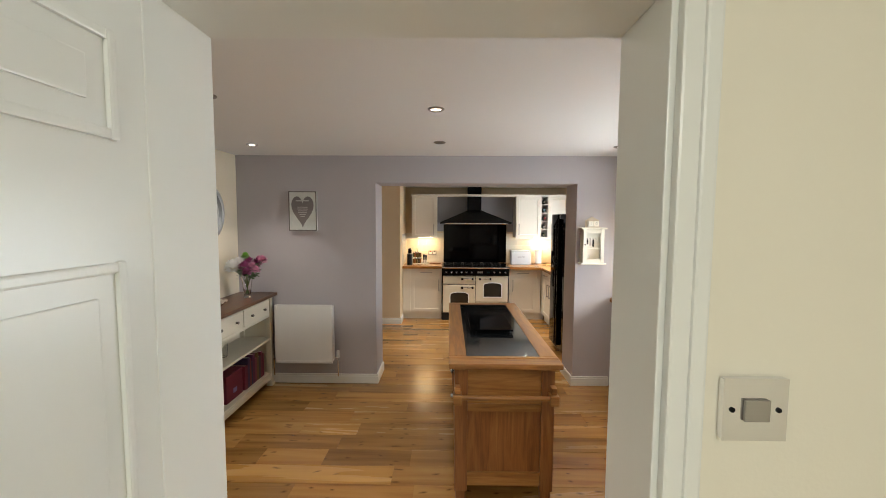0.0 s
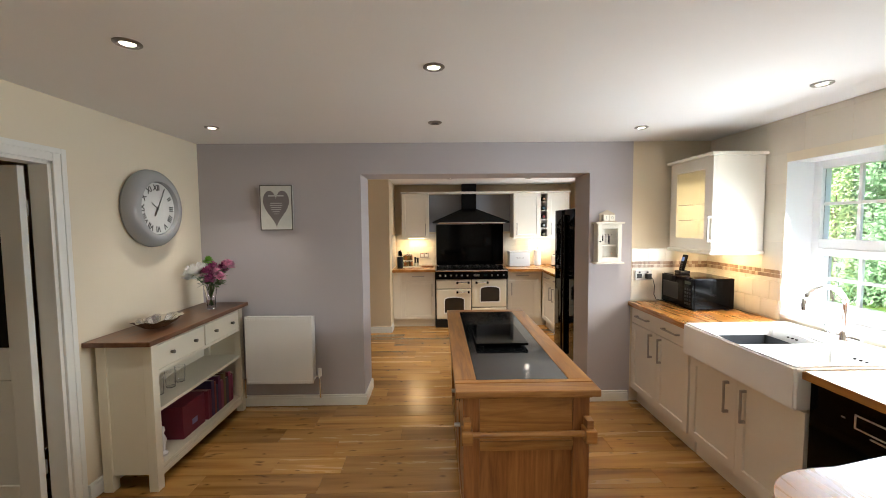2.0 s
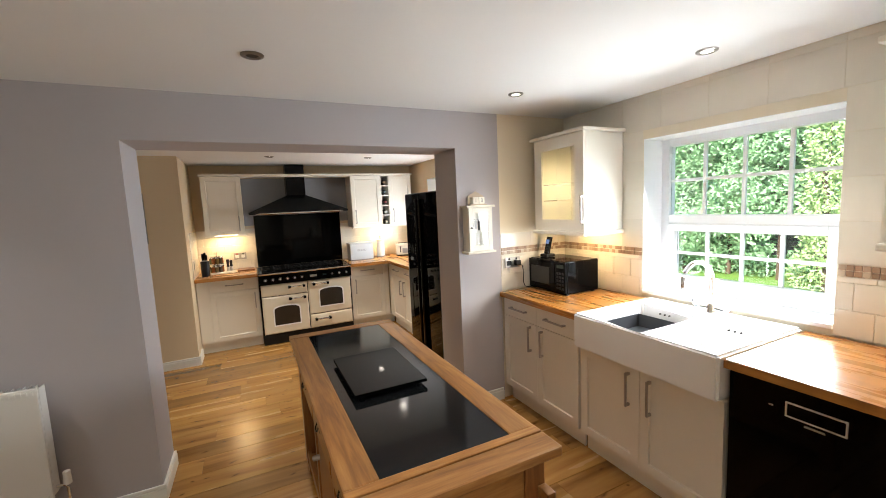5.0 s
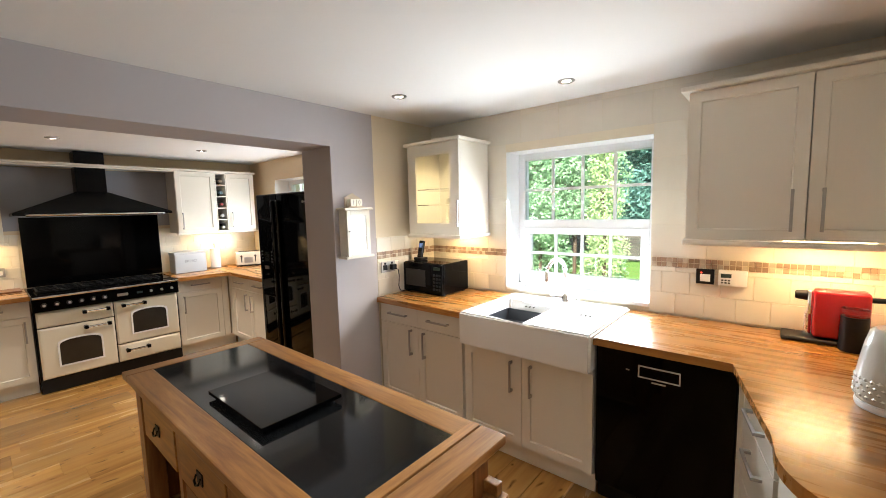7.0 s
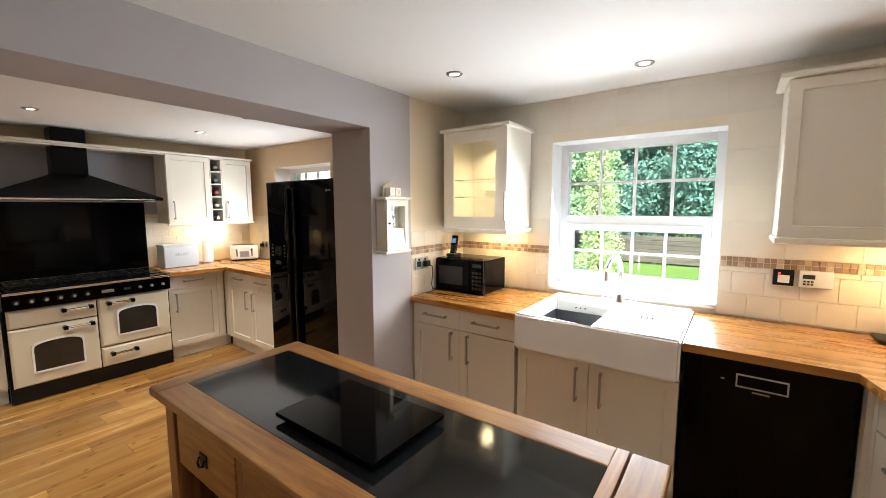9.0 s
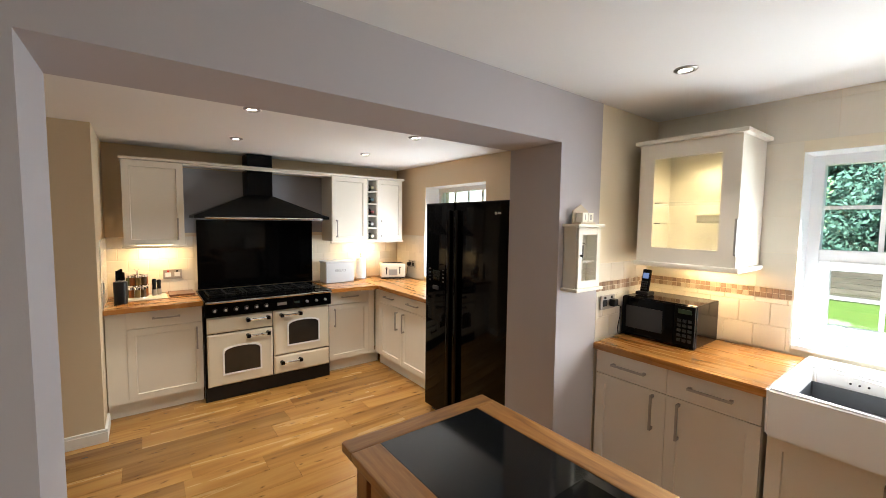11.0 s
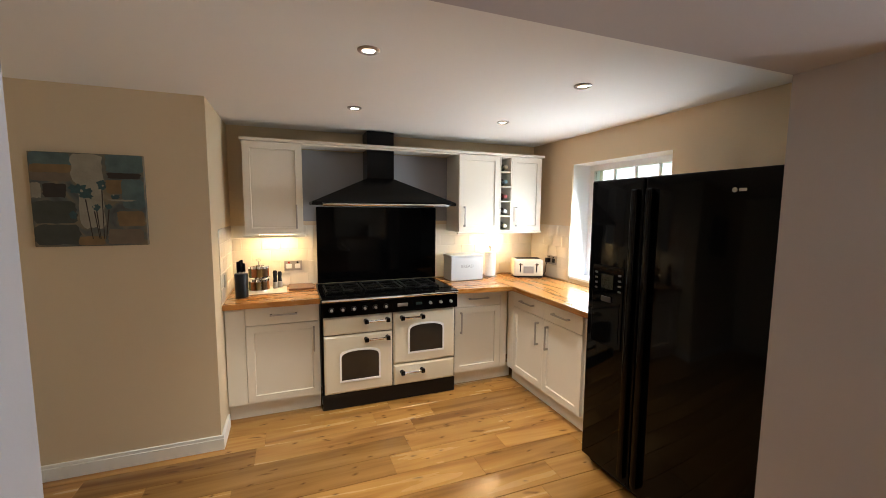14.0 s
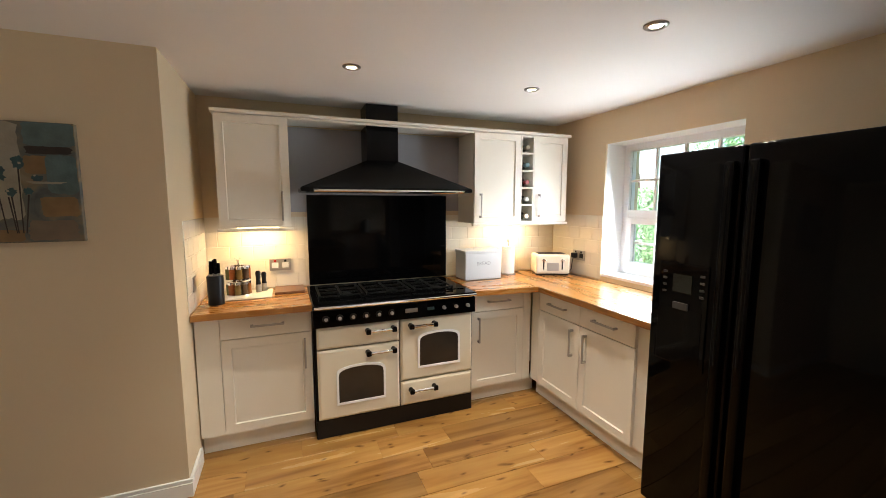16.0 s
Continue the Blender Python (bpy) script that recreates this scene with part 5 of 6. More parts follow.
M_INK = mat("ink", (0.03, 0.03, 0.03), 0.5)


def writing(body, size, m, material, parent, name="lettering", label="", depth=0.0006, bold=0.0):
    cu = bpy.data.curves.new(name, "FONT")
    cu.body, cu.size, cu.align_x, cu.align_y, cu.extrude = body, size, "CENTER", "CENTER", depth
    cu.resolution_u, cu.offset = 2, bold
    ob = bpy.data.objects.new(name, cu)
    me = bpy.data.meshes.new_from_object(ob)
    bpy.data.objects.remove(ob)
    me.materials.clear()
    me.materials.append(material)
    me.transform(m)
    o = new(name, me)
    o.parent = parent
    if parent.type == "EMPTY":
        o.matrix_parent_inverse = Matrix.Translation(-parent.location)
    if label:
        o["label"] = label
    return o


for k, s in enumerate("XII I II III IIII V VI VII VIII IX X XI".split()):
    a = radians(90 - 30 * k)
    writing(s, 0.056, CM @ Matrix.Translation((0.143 * math.cos(a), 0.143 * math.sin(a), 0.062)) @ Matrix.Rotation(a - radians(90), 4, "Z") @ Matrix.Diagonal((0.95, 1, 1, 1)), M_INK, face, "numeral", bold=0.0014)
for ang, l, w in ((60, 0.125, 0.006), (240, 0.06, 0.012), (145, 0.07, 0.006)):
    bm = bmesh.new()
    box(bm, -0.015, -w / 2, 0.064, l, w / 2, 0.066)
    part("clock_pointer", bm, M_INK, ckl, m=CM @ Matrix.Rotation(radians(ang), 4, "Z"))

# radiator
rd = thing("radiator", (-1.29, 3.92, 0.25), "white panel radiator with ribbed convector edge", "radiator")
RX0, RX1, RZ0, RZ1 = -1.598, -1.031, 0.24, 0.823
M_RAD = mat("radiator_enamel", (0.78, 0.78, 0.76), 0.35, vary=0.01)
part("front_panel", bx(RX0, 3.875, RZ0, RX1, 3.892, RZ1, bev=0.006), M_RAD, rd)
part("back_panel", bx(RX0 + 0.01, 3.94, RZ0 + 0.02, RX1 - 0.01, 3.95, RZ1 - 0.02, bev=0.003), M_RAD, rd)
part("side_cover", bx(RX0, 3.892, RZ0 + 0.02, RX0 + 0.004, 3.955, RZ1 - 0.01), M_RAD, rd)
part("side_cover", bx(RX1 - 0.004, 3.892, RZ0 + 0.02, RX1, 3.955, RZ1 - 0.01), M_RAD, rd)
bm = bmesh.new()
for k in range(26):
    x = RX0 + 0.02 + k * (RX1 - RX0 - 0.04) / 25
    box(bm, x - 0.006, 3.8715, RZ1 - 0.035, x + 0.006, 3.876, RZ1 - 0.012, 0.002)
    box(bm, x - 0.006, 3.8715, RZ0 + 0.012, x + 0.006, 3.876, RZ0 + 0.03, 0.002)
    box(bm, x - 0.001, 3.892, RZ0 + 0.03, x + 0.001, 3.94, RZ1 - 0.003)
part("convector", bm, M_RAD, rd)["kind"] = "stuff"
bm = bmesh.new()
sweep(bm, [(RX1 - 0.02, 3.915, RZ0 + 0.05), (RX1 + 0.035, 3.915, RZ0 + 0.05), (RX1 + 0.045, 3.915, RZ0 + 0.035), (RX1 + 0.045, 3.915, 0.10)], 0.008, 10)
vl = part("valve_pipe", bm, M_CHROME, rd, smooth=True)
bm = bmesh.new()
cyl(bm, RX1 + 0.045, 3.915, RZ0 + 0.05, RZ0 + 0.12, 0.017, 0.015, 16, "z", 0.003)
part("valve_head", bm, M_RAD, vl, smooth=True)
bm = bmesh.new()
sweep(bm, [(RX0 + 0.02, 3.915, RZ0 + 0.04), (RX0 - 0.03, 3.915, RZ0 + 0.03), (RX0 - 0.035, 3.93, 0.10)], 0.008, 10)
part("valve_pipe", bm, M_CHROME, rd, smooth=True)

# heart sign
hs = thing("heart_sign", (-1.330, 3.98, 1.55), "distressed white wooden sign with a grey heart", "sign")
part("board", bx(-1.465, 3.962, 1.55, -1.195, 3.998, 1.93, bev=0.003), mat("distressed_white", (0.58, 0.60, 0.56), 0.7, vary=0.12, scale=24, bump=0.2), hs)
M_DKE = mat("worn_edge", (0.12, 0.11, 0.10), 0.7, vary=0.4, scale=40)
for a in ((-1.467, -1.459, 1.548, 1.932), (-1.201, -1.193, 1.548, 1.932), (-1.459, -1.201, 1.548, 1.556), (-1.459, -1.201, 1.924, 1.932)):
    part("worn_edge", bx(a[0], 3.9605, a[2], a[1], 3.968, a[3], bev=0.001), M_DKE, hs)
bm = bmesh.new()
hp = []
for k in range(40):
    t = 2 * math.pi * k / 40
    hp.append((16 * math.sin(t) ** 3, 13 * math.cos(t) - 5 * math.cos(2 * t) - 2 * math.cos(3 * t) - math.cos(4 * t)))
f_ = [bm.verts.new((-1.330 + 0.0069 * u, 3.9612, 1.755 + 0.0108 * v)) for u, v in hp]
b_ = [bm.verts.new((p.co.x, 3.963, p.co.z)) for p in f_]
bm.faces.new(f_)
for k in range(40):
    bm.faces.new((f_[k], f_[(k + 1) % 40], b_[(k + 1) % 40], b_[k]))
bmesh.ops.recalc_face_normals(bm, faces=bm.faces)
ht = part("heart", bm, mat("heart_grey", (0.20, 0.18, 0.18), 0.7, vary=0.15, scale=30), hs)
M_CHALK = mat("chalk_text", (0.50, 0.49, 0.48), 0.7)
for k, (w, z, h) in enumerate(((0.13, 1.835, 0.012), (0.10, 1.775, 0.006), (0.105, 1.757, 0.006), (0.09, 1.739, 0.006), (0.085, 1.721, 0.006), (0.06, 1.703, 0.006), (0.04, 1.685, 0.005))):
    part("text_bar", bx(-1.330 - w / 2, 3.9603, z, -1.330 + w / 2, 3.9611, z + h), M_CHALK, ht)

# key cabinet and block calendar
kc = thing("key_cabinet", (1.50, 3.93, 1.22), "small ivory key cabinet with a glazed door", "key cabinet")
M_KEY = mat("ivory_wood_paint", (0.74, 0.71, 0.62), 0.45, vary=0.04, scale=15)
KX0, KX1, KZ0, KZ1, KY = 1.40, 1.605, 1.252, 1.578, 3.905
bm = bmesh.new()
box(bm, KX0, KY + 0.016, KZ0, KX0 + 0.012, 3.996, KZ1)
box(bm, KX1 - 0.012, KY + 0.016, KZ0, KX1, 3.996, KZ1)
box(bm, KX0 + 0.012, 3.985, KZ0, KX1 - 0.012, 3.996, KZ1)
box(bm, KX0 + 0.012, KY + 0.03, (KZ0 + KZ1) / 2 - 0.03, KX1 - 0.012, 3.985, (KZ0 + KZ1) / 2 - 0.022)
part("case", bm, M_KEY, kc)
part("top_board", bx(KX0 - 0.02, KY - 0.012, KZ1, KX1 + 0.02, 3.996, KZ1 + 0.016, bev=0.004), M_KEY, kc)
part("base_board", bx(KX0 - 0.02, KY - 0.012, KZ0 - 0.016, KX1 + 0.02, 3.996, KZ0, bev=0.004), M_KEY, kc)
bm = bmesh.new()
for a in ((KX0 + 0.002, KX0 + 0.034, KZ0 + 0.002, KZ1 - 0.002), (KX1 - 0.034, KX1 - 0.002, KZ0 + 0.002, KZ1 - 0.002), (KX0 + 0.034, KX1 - 0.034, KZ0 + 0.002, KZ0 + 0.04), (KX0 + 0.034, KX1 - 0.034, KZ1 - 0.04, KZ1 - 0.002)):
    box(bm, a[0], KY, a[2], a[1], KY + 0.015, a[3], 0.002)
kd = part("door", bm, M_KEY, kc)
kp = part("glass_panel", bx(KX0 + 0.034, KY + 0.006, KZ0 + 0.04, KX1 - 0.034, KY + 0.009, KZ1 - 0.04), M_GLASS, kd)
kp.visible_shadow = False
bm = bmesh.new()
cyl(bm, KX0 + 0.018, 1.43, KY - 0.016, KY, 0.006, 0.006, 12, "y", 0.002)
part("knob", bm, M_IRON, kd)
for k in range(4):
    bm = bmesh.new()
    x = KX0 + 0.06 + k * 0.028
    sweep(bm, [(x, 3.984, 1.49), (x, 3.965, 1.487), (x, 3.962, 1.478)], 0.002, 6)
    hk = part("hook", bm, M_IRON, kc)
    if k < 3:
        bm = bmesh.new()
        box(bm, x - 0.008, 3.958, 1.43 - 0.012 * k, x + 0.008, 3.962, 1.478, 0.001)
        part("key", bm, M_IRON if k != 1 else M_STEEL, hk)
cal = thing("block_calendar", (1.49, 3.93, 1.582), "white wooden block calendar on the key cabinet", "calendar")
CZ = KZ1 + 0.0165
M_RAW = mat("raw_wood", (0.50, 0.42, 0.32), 0.7, vary=0.15, scale=18)
part("tray", bx(1.435, 3.92, CZ, 1.57, 3.975, CZ + 0.010, bev=0.002), M_RAW, cal)
bm = bmesh.new()
prism(bm, [(1.435, CZ + 0.0105), (1.57, CZ + 0.0105), (1.57, CZ + 0.07), (1.5025, CZ + 0.105), (1.435, CZ + 0.07)], -3.975, -3.967)
bm.transform(Matrix(((1, 0, 0, 0), (0, 0, -1, 0), (0, 1, 0, 0), (0, 0, 0, 1))))
bmesh.ops.recalc_face_normals(bm, faces=bm.faces)
part("backboard", bm, M_RAW, cal)
for k, s in enumerate("10"):
    x = 1.452 + 0.052 * k
    cb = part("number_block", bx(x, 3.921, CZ + 0.0105, x + 0.048, 3.964, CZ + 0.060, bev=0.003), M_KEY, cal)
    writing("1" if k == 0 else "0", 0.042, Matrix.Translation((x + 0.024, 3.9205, CZ + 0.035)) @ Matrix.Rotation(radians(90), 4, "X"), mat("soft_grey_ink", (0.30, 0.30, 0.29), 0.6) if "soft_grey_ink" not in MATS else MATS["soft_grey_ink"], cb, "digit")

# canvas picture
cv = thing("canvas_picture", (-1.255, YN - 0.02, 1.35), "abstract teal flower painting on stretched canvas", "picture")
mpic = bpy.data.materials.new("canvas_paint")
mpic.use_nodes = True
tt = mpic.node_tree
bb = tt.nodes["Principled BSDF"]
bb.inputs["Roughness"].default_value = 0.75
co = tt.nodes.new("ShaderNodeTexCoord")
nz = tt.nodes.new("ShaderNodeTexNoise")
nz.inputs["Scale"].default_value, nz.inputs["Detail"].default_value, nz.inputs["Distortion"].default_value = 7, 8, 1.2
tt.links.new(co.outputs["Object"], nz.inputs["Vector"])
rp = tt.nodes.new("ShaderNodeValToRGB")
els = rp.color_ramp.elements
els[0].position, els[0].color, els[1].position, els[1].color = 0.30, (0.055, 0.060, 0.055, 1), 0.72, (0.24, 0.22, 0.17, 1)
for pos, c in ((0.42, (0.085, 0.100, 0.095)), (0.52, (0.13, 0.125, 0.10)), (0.60, (0.19, 0.15, 0.09))):
    e_ = els.new(pos)
    e_.color = (*c, 1)
tt.links.new(nz.outputs["Fac"], rp.inputs[0])
tt.links.new(rp.outputs[0], bb.inputs["Base Color"])
PX0, PX1, PZ0, PZ1, PY = -1.49, -0.98, 1.352, 1.865, YN - 0.032
part("canvas", bx(PX0, PY, PZ0, PX1, YN - 0.002, PZ1, bev=0.004), mpic, cv)
M_TEAL = mat("paint_teal", (0.030, 0.075, 0.080), 0.7, vary=0.55, scale=26, bump=0.5, bump_scale=90)
M_TEAL2 = mat("paint_pale_teal", (0.085, 0.135, 0.135), 0.7, vary=0.5, scale=16, bump=0.5, bump_scale=90)
M_DARKP = mat("paint_umber", (0.030, 0.022, 0.018), 0.7, vary=0.5, scale=30)
M_OLIVE = mat("paint_olive_grey", (0.050, 0.055, 0.045), 0.7, vary=0.5, scale=14, bump=0.4)
M_PALE = mat("paint_pale", (0.30, 0.275, 0.215), 0.7, vary=0.35, scale=14, bump=0.5, bump_scale=70)
M_OCHRE = mat("paint_ochre", (0.20, 0.125, 0.055), 0.7, vary=0.5, scale=14)
M_BROWN = mat("paint_soft_brown", (0.15, 0.115, 0.080), 0.7, vary=0.5, scale=10)
random.seed(5)


def dab(u, v, w, h, material, rough=0.14, n=28, square=0.95):
    """A ragged patch of paint on the canvas, in shares of its width and height."""
    bm = bmesh.new()
    cx, cz = PX0 + (PX1 - PX0) * u, PZ1 - (PZ1 - PZ0) * v
    pts = []
    for k in range(n):
        a = -2 * math.pi * k / n
        s = 1 / max(abs(math.cos(a)), abs(math.sin(a))) ** square
        q = s * (1 + random.uniform(-rough, rough) * 0.5)
        pts.append((min(max(cx + w / 2 * math.cos(a) * q, PX0 + 0.002), PX1 - 0.002), min(max(cz + h / 2 * math.sin(a) * q, PZ0 + 0.002), PZ1 - 0.002)))
    bm.faces.new([bm.verts.new((x, PY - 0.0006 - dab.lift, z)) for x, z in pts])
    bmesh.ops.recalc_face_normals(bm, faces=bm.faces)
    dab.lift += 0.00008
    part("paint_patch", bm, material, cv)


dab.lift = 0.0
dab(0.18, 0.07, 0.18, 0.07, M_TEAL2)
dab(0.18, 0.17, 0.18, 0.045, M_OCHRE)
dab(0.18, 0.26, 0.18, 0.045, M_BROWN)
dab(0.49, 0.17, 0.14, 0.17, M_PALE)
dab(0.51, 0.56, 0.11, 0.25, M_PALE)
dab(0.83, 0.10, 0.175, 0.10, M_TEAL2)
dab(0.73, 0.35, 0.085, 0.075, M_OCHRE)
dab(0.89, 0.43, 0.11, 0.17, M_TEAL2)
dab(0.82, 0.23, 0.155, 0.032, M_DARKP)
dab(0.045, 0.40, 0.045, 0.08, M_PALE)
dab(0.20, 0.40, 0.10, 0.075, M_DARKP)
dab(0.19, 0.63, 0.19, 0.12, M_OLIVE)
dab(0.20, 0.87, 0.20, 0.11, M_OLIVE)
dab(0.86, 0.70, 0.13, 0.085, M_OCHRE)
dab(0.80, 0.90, 0.17, 0.085, M_BROWN)
dab(0.49, 0.94, 0.12, 0.05, M_OCHRE)
dab(0.79, 0.50, 0.12, 0.010, M_PALE, 0.5)
for u, v, w, h in ((0.40, 0.38, 0.075, 0.050), (0.46, 0.43, 0.065, 0.060), (0.61, 0.33, 0.042, 0.055), (0.73, 0.46, 0.040, 0.026), (0.55, 0.58, 0.034, 0.034), (0.34, 0.66, 0.030, 0.045), (0.66, 0.57, 0.030, 0.030)):
    dab(u, v, w, h, M_TEAL, 0.5, square=0.3)
for u, v, w in ((0.43, 0.40, 0.014), (0.62, 0.34, 0.010), (0.53, 0.57, 0.010), (0.71, 0.44, 0.008)):
    dab(u, v, w, w, M_PALE, 0.5, square=0.3)
for u0, v0, u1 in ((0.46, 0.49, 0.50), (0.61, 0.39, 0.60), (0.55, 0.62, 0.57), (0.66, 0.60, 0.62), (0.53, 0.62, 0.56)):
    bm = bmesh.new()
    xa, za, xb, zb = PX0 + (PX1 - PX0) * u0, PZ1 - (PZ1 - PZ0) * v0, PX0 + (PX1 - PX0) * u1, PZ1 - (PZ1 - PZ0) * 0.92
    bm.faces.new([bm.verts.new(p) for p in ((xa - 0.003, PY - 0.003, za), (xa + 0.003, PY - 0.003, za), (xb + 0.002, PY - 0.003, zb), (xb - 0.002, PY - 0.003, zb))][::-1])
    part("paint_stem", bm, M_DARKP, cv)

# ---- small things on the worktops ----
mw = thing("microwave", (2.1, 3.75, 0.90), "black microwave oven on the worktop", "microwave")
part("case", bx(2.05, 3.525, 0.91, 2.36, 3.945, 1.150, bev=0.006), M_BLACK, mw)
part("door", bx(2.032, 3.640, 0.915, 2.050, 3.943, 1.146, bev=0.004), M_BLACK, mw)
part("window", bx(2.0295, 3.70, 0.960, 2.0325, 3.915, 1.095, bev=0.001), mat("microwave_mesh", (0.018, 0.018, 0.018), 0.3), mw, "dark mesh window")
mp_ = part("control_panel", bx(2.032, 3.528, 0.915, 2.050, 3.636, 1.146, bev=0.004), M_BLACK, mw)
part("display", bx(2.0298, 3.545, 1.100, 2.0322, 3.615, 1.125), mat("green_display", (0.012, 0.022, 0.012), 0.3, emit=(0.25, 0.5, 0.15), power=0.004), mp_)
for r_ in range(5):
    for c_ in range(3):
        part("key", bx(2.0298, 3.542 + c_ * 0.028, 0.940 + r_ * 0.028, 2.0322, 3.562 + c_ * 0.028, 0.957 + r_ * 0.028, bev=0.001), mat("key_grey", (0.016, 0.016, 0.016), 0.4) if "key_grey" not in MATS else MATS["key_grey"], mp_)
for x in (2.07, 2.32):
    for y in (3.55, 3.92):
        part("foot", bx(x - 0.012, y - 0.012, 0.9, x + 0.012, y + 0.012, 0.911), M_BLACKM, mw)
mw.location += Vector((-0.035, 0.035, 0))
ph = thing("cordless_phone", (2.2, 3.86, 1.150), "black cordless phone in its cradle on the microwave", "phone")
part("cradle", bx(2.12, 3.83, 1.151, 2.21, 3.91, 1.175, bev=0.008), M_BLACKM, ph)
pm = Matrix.Translation((2.155, 3.87, 1.165)) @ Matrix.Rotation(radians(14), 4, "Y")
part("receiver", bx(-0.012, -0.025, 0, 0.012, 0.025, 0.15, bev=0.008), M_BLACK, ph, m=pm)
part("screen", bx(-0.0135, -0.018, 0.09, -0.0115, 0.018, 0.125), mat("phone_screen", (0.06, 0.08, 0.16), 0.2, emit=(0.2, 0.3, 0.6), power=0.2), ph, m=pm)
for r_ in range(4):
    for c_ in range(3):
        part("key", bx(-0.0135, -0.018 + c_ * 0.013, 0.02 + r_ * 0.015, -0.0115, -0.008 + c_ * 0.013, 0.029 + r_ * 0.015), MATS["key_grey"], ph, m=pm)
ph.location += Vector((-0.035, 0.035, 0))


def socket(name, m, label, w=0.146, h=0.086, plugs=(), red=False):
    s = thing(name, m.translation, label, "socket")
    part("plate", bx(-w / 2, -0.010, -h / 2, w / 2, -0.001, h / 2, bev=0.003), M_STEEL, s, m=m)
    n = 2 if w > 0.1 else 1
    for k in range(n):
        cx = 0 if n == 1 else (-0.035 if k == 0 else 0.035)
        part("insert", bx(cx - 0.022, -0.0115, -0.024, cx + 0.022, -0.0095, 0.016, bev=0.001), M_BLACKM if not red else M_CERAMIC, s, m=m)
        part("rocker", bx(cx - 0.008, -0.015, 0.020, cx + 0.008, -0.0095, 0.036, bev=0.002), mat("red_rocker", (0.45, 0.01, 0.01), 0.3) if red and k == 0 else M_BLACKM, s, m=m)
    for cx in plugs:
        bm = bmesh.new()
        box(bm, cx - 0.023, -0.045, -0.026, cx + 0.023, -0.0115, 0.018, 0.007)
        part("plug", bm, M_BLACKM, s, m=m)
    return s


socket("wall_socket", facing(1.835, YB - 0.010, 1.125), "steel double socket with a black plug in use", plugs=(0.035,))
cd = thing("power_cable", (1.95, 3.93, 0.9), "black microwave power cable on the tiles", "cable")
bm = bmesh.new()
sweep(bm, [(1.87, 3.945, 1.11), (1.895, 3.935, 1.10), (1.915, 3.945, 1.04), (1.92, 3.96, 0.96), (1.945, 3.97, 0.918), (1.99, 3.984, 0.905), (2.15, 3.984, 0.905)], 0.0035, 8)
part("cord", bm, M_BLACKM, cd, smooth=True)
socket("cooker_switch", facing(-0.185, YF - 0.010, 1.075), "steel cooker switch plate with a red rocker", red=True)
socket("wall_socket", facing(XF - 0.010, 6.80, 1.075, EAST), "steel double socket with a toaster plug", plugs=(-0.035,))
sw = thing("light_switch", (0.505, HY, 1.36), "polished chrome light switch on the hall wall", "light switch")
bm = bmesh.new()
fs = box(bm, 0.462, HY - 0.012, 1.317, 0.548, HY - 0.0005, 1.403)
bmesh.ops.inset_individual(bm, faces=[fs[2]], thickness=0.008, depth=0.0)
bmesh.ops.bevel(bm, geom=list(bm.edges), offset=0.002, segments=2, affect="EDGES")
part("plate", bm, M_CHROME, sw)
part("rocker", bx(0.488, HY - 0.017, 1.345, 0.522, HY - 0.0122, 1.375, bev=0.002), M_STEEL, sw)
for x in (0.474, 0.536):
    bm = bmesh.new()
    cyl(bm, x, 1.36, HY - 0.0135, HY - 0.012, 0.0035, 0.0035, 12, "y")
    part("screw", bm, M_IRON, sw)
sw.location += Vector((0.015, 0, 0.045))

# thermostat and control
fs_ = thing("fused_switch", (XR - 0.012, 1.93, 1.13), "steel fused switch plate with a red lamp", "switch")
part("plate", bx(XR - 0.022, 1.885, 1.088, XR - 0.012, 1.972, 1.174, bev=0.003), M_BLACKM, fs_)
part("insert", bx(XR - 0.026, 1.903, 1.103, XR - 0.021, 1.952, 1.145, bev=0.002), M_CERAMIC, fs_)
part("neon", bx(XR - 0.026, 1.942, 1.15, XR - 0.0215, 1.95, 1.157), mat("red_neon", (0.5, 0.02, 0.02), 0.3, emit=(1, 0.05, 0.02), power=2.0), fs_)
th = thing("heating_control", (XR - 0.012, 1.80, 1.13), "white plastic heating programmer", "heating control")
tb = part("case", bx(XR - 0.040, 1.735, 1.085, XR - 0.012, 1.865, 1.172, bev=0.005), M_UPVC, th)
part("display", bx(XR - 0.0415, 1.805, 1.130, XR - 0.0395, 1.853, 1.152), MATS["display"], tb)
for k in range(3):
    for j in range(2):
        part("button", bx(XR - 0.043, 1.81 + k * 0.015, 1.098 + j * 0.014, XR - 0.0395, 1.82 + k * 0.015, 1.106 + j * 0.014, bev=0.001), MATS["key_grey"], tb)

fs_.location.z += 0.02
th.location.z += 0.025

# coffee machine
cm_ = thing("coffee_machine", (2.2, 1.42, 0.90), "red capsule coffee machine on the corner worktop", "coffee machine")
M_RED = mat("red_gloss_plastic", (0.55, 0.008, 0.012), 0.22, vary=0.04)
bm = bmesh.new()
box(bm, 2.07, 1.27, 0.901, 2.22, 1.59, 0.922, 0.010, 3)
part("drip_base", bm, M_BLACKM, cm_, smooth=True)
bm = bmesh.new()
box(bm, 2.09, 1.29, 0.926, 2.20, 1.48, 1.15, 0.018, 3)
part("body", bm, M_RED, cm_, smooth=True)
part("spout_head", bx(2.11, 1.481, 1.03, 2.18, 1.500, 1.145, bev=0.008, seg=3), M_CHROME, cm_, smooth=True)
bm = bmesh.new()
cyl(bm, 2.145, 1.115, 1.495, 1.545, 0.026, 0.020, 16, "y", 0.003)
part("spout", bm, M_BLACKM, cm_, smooth=True)
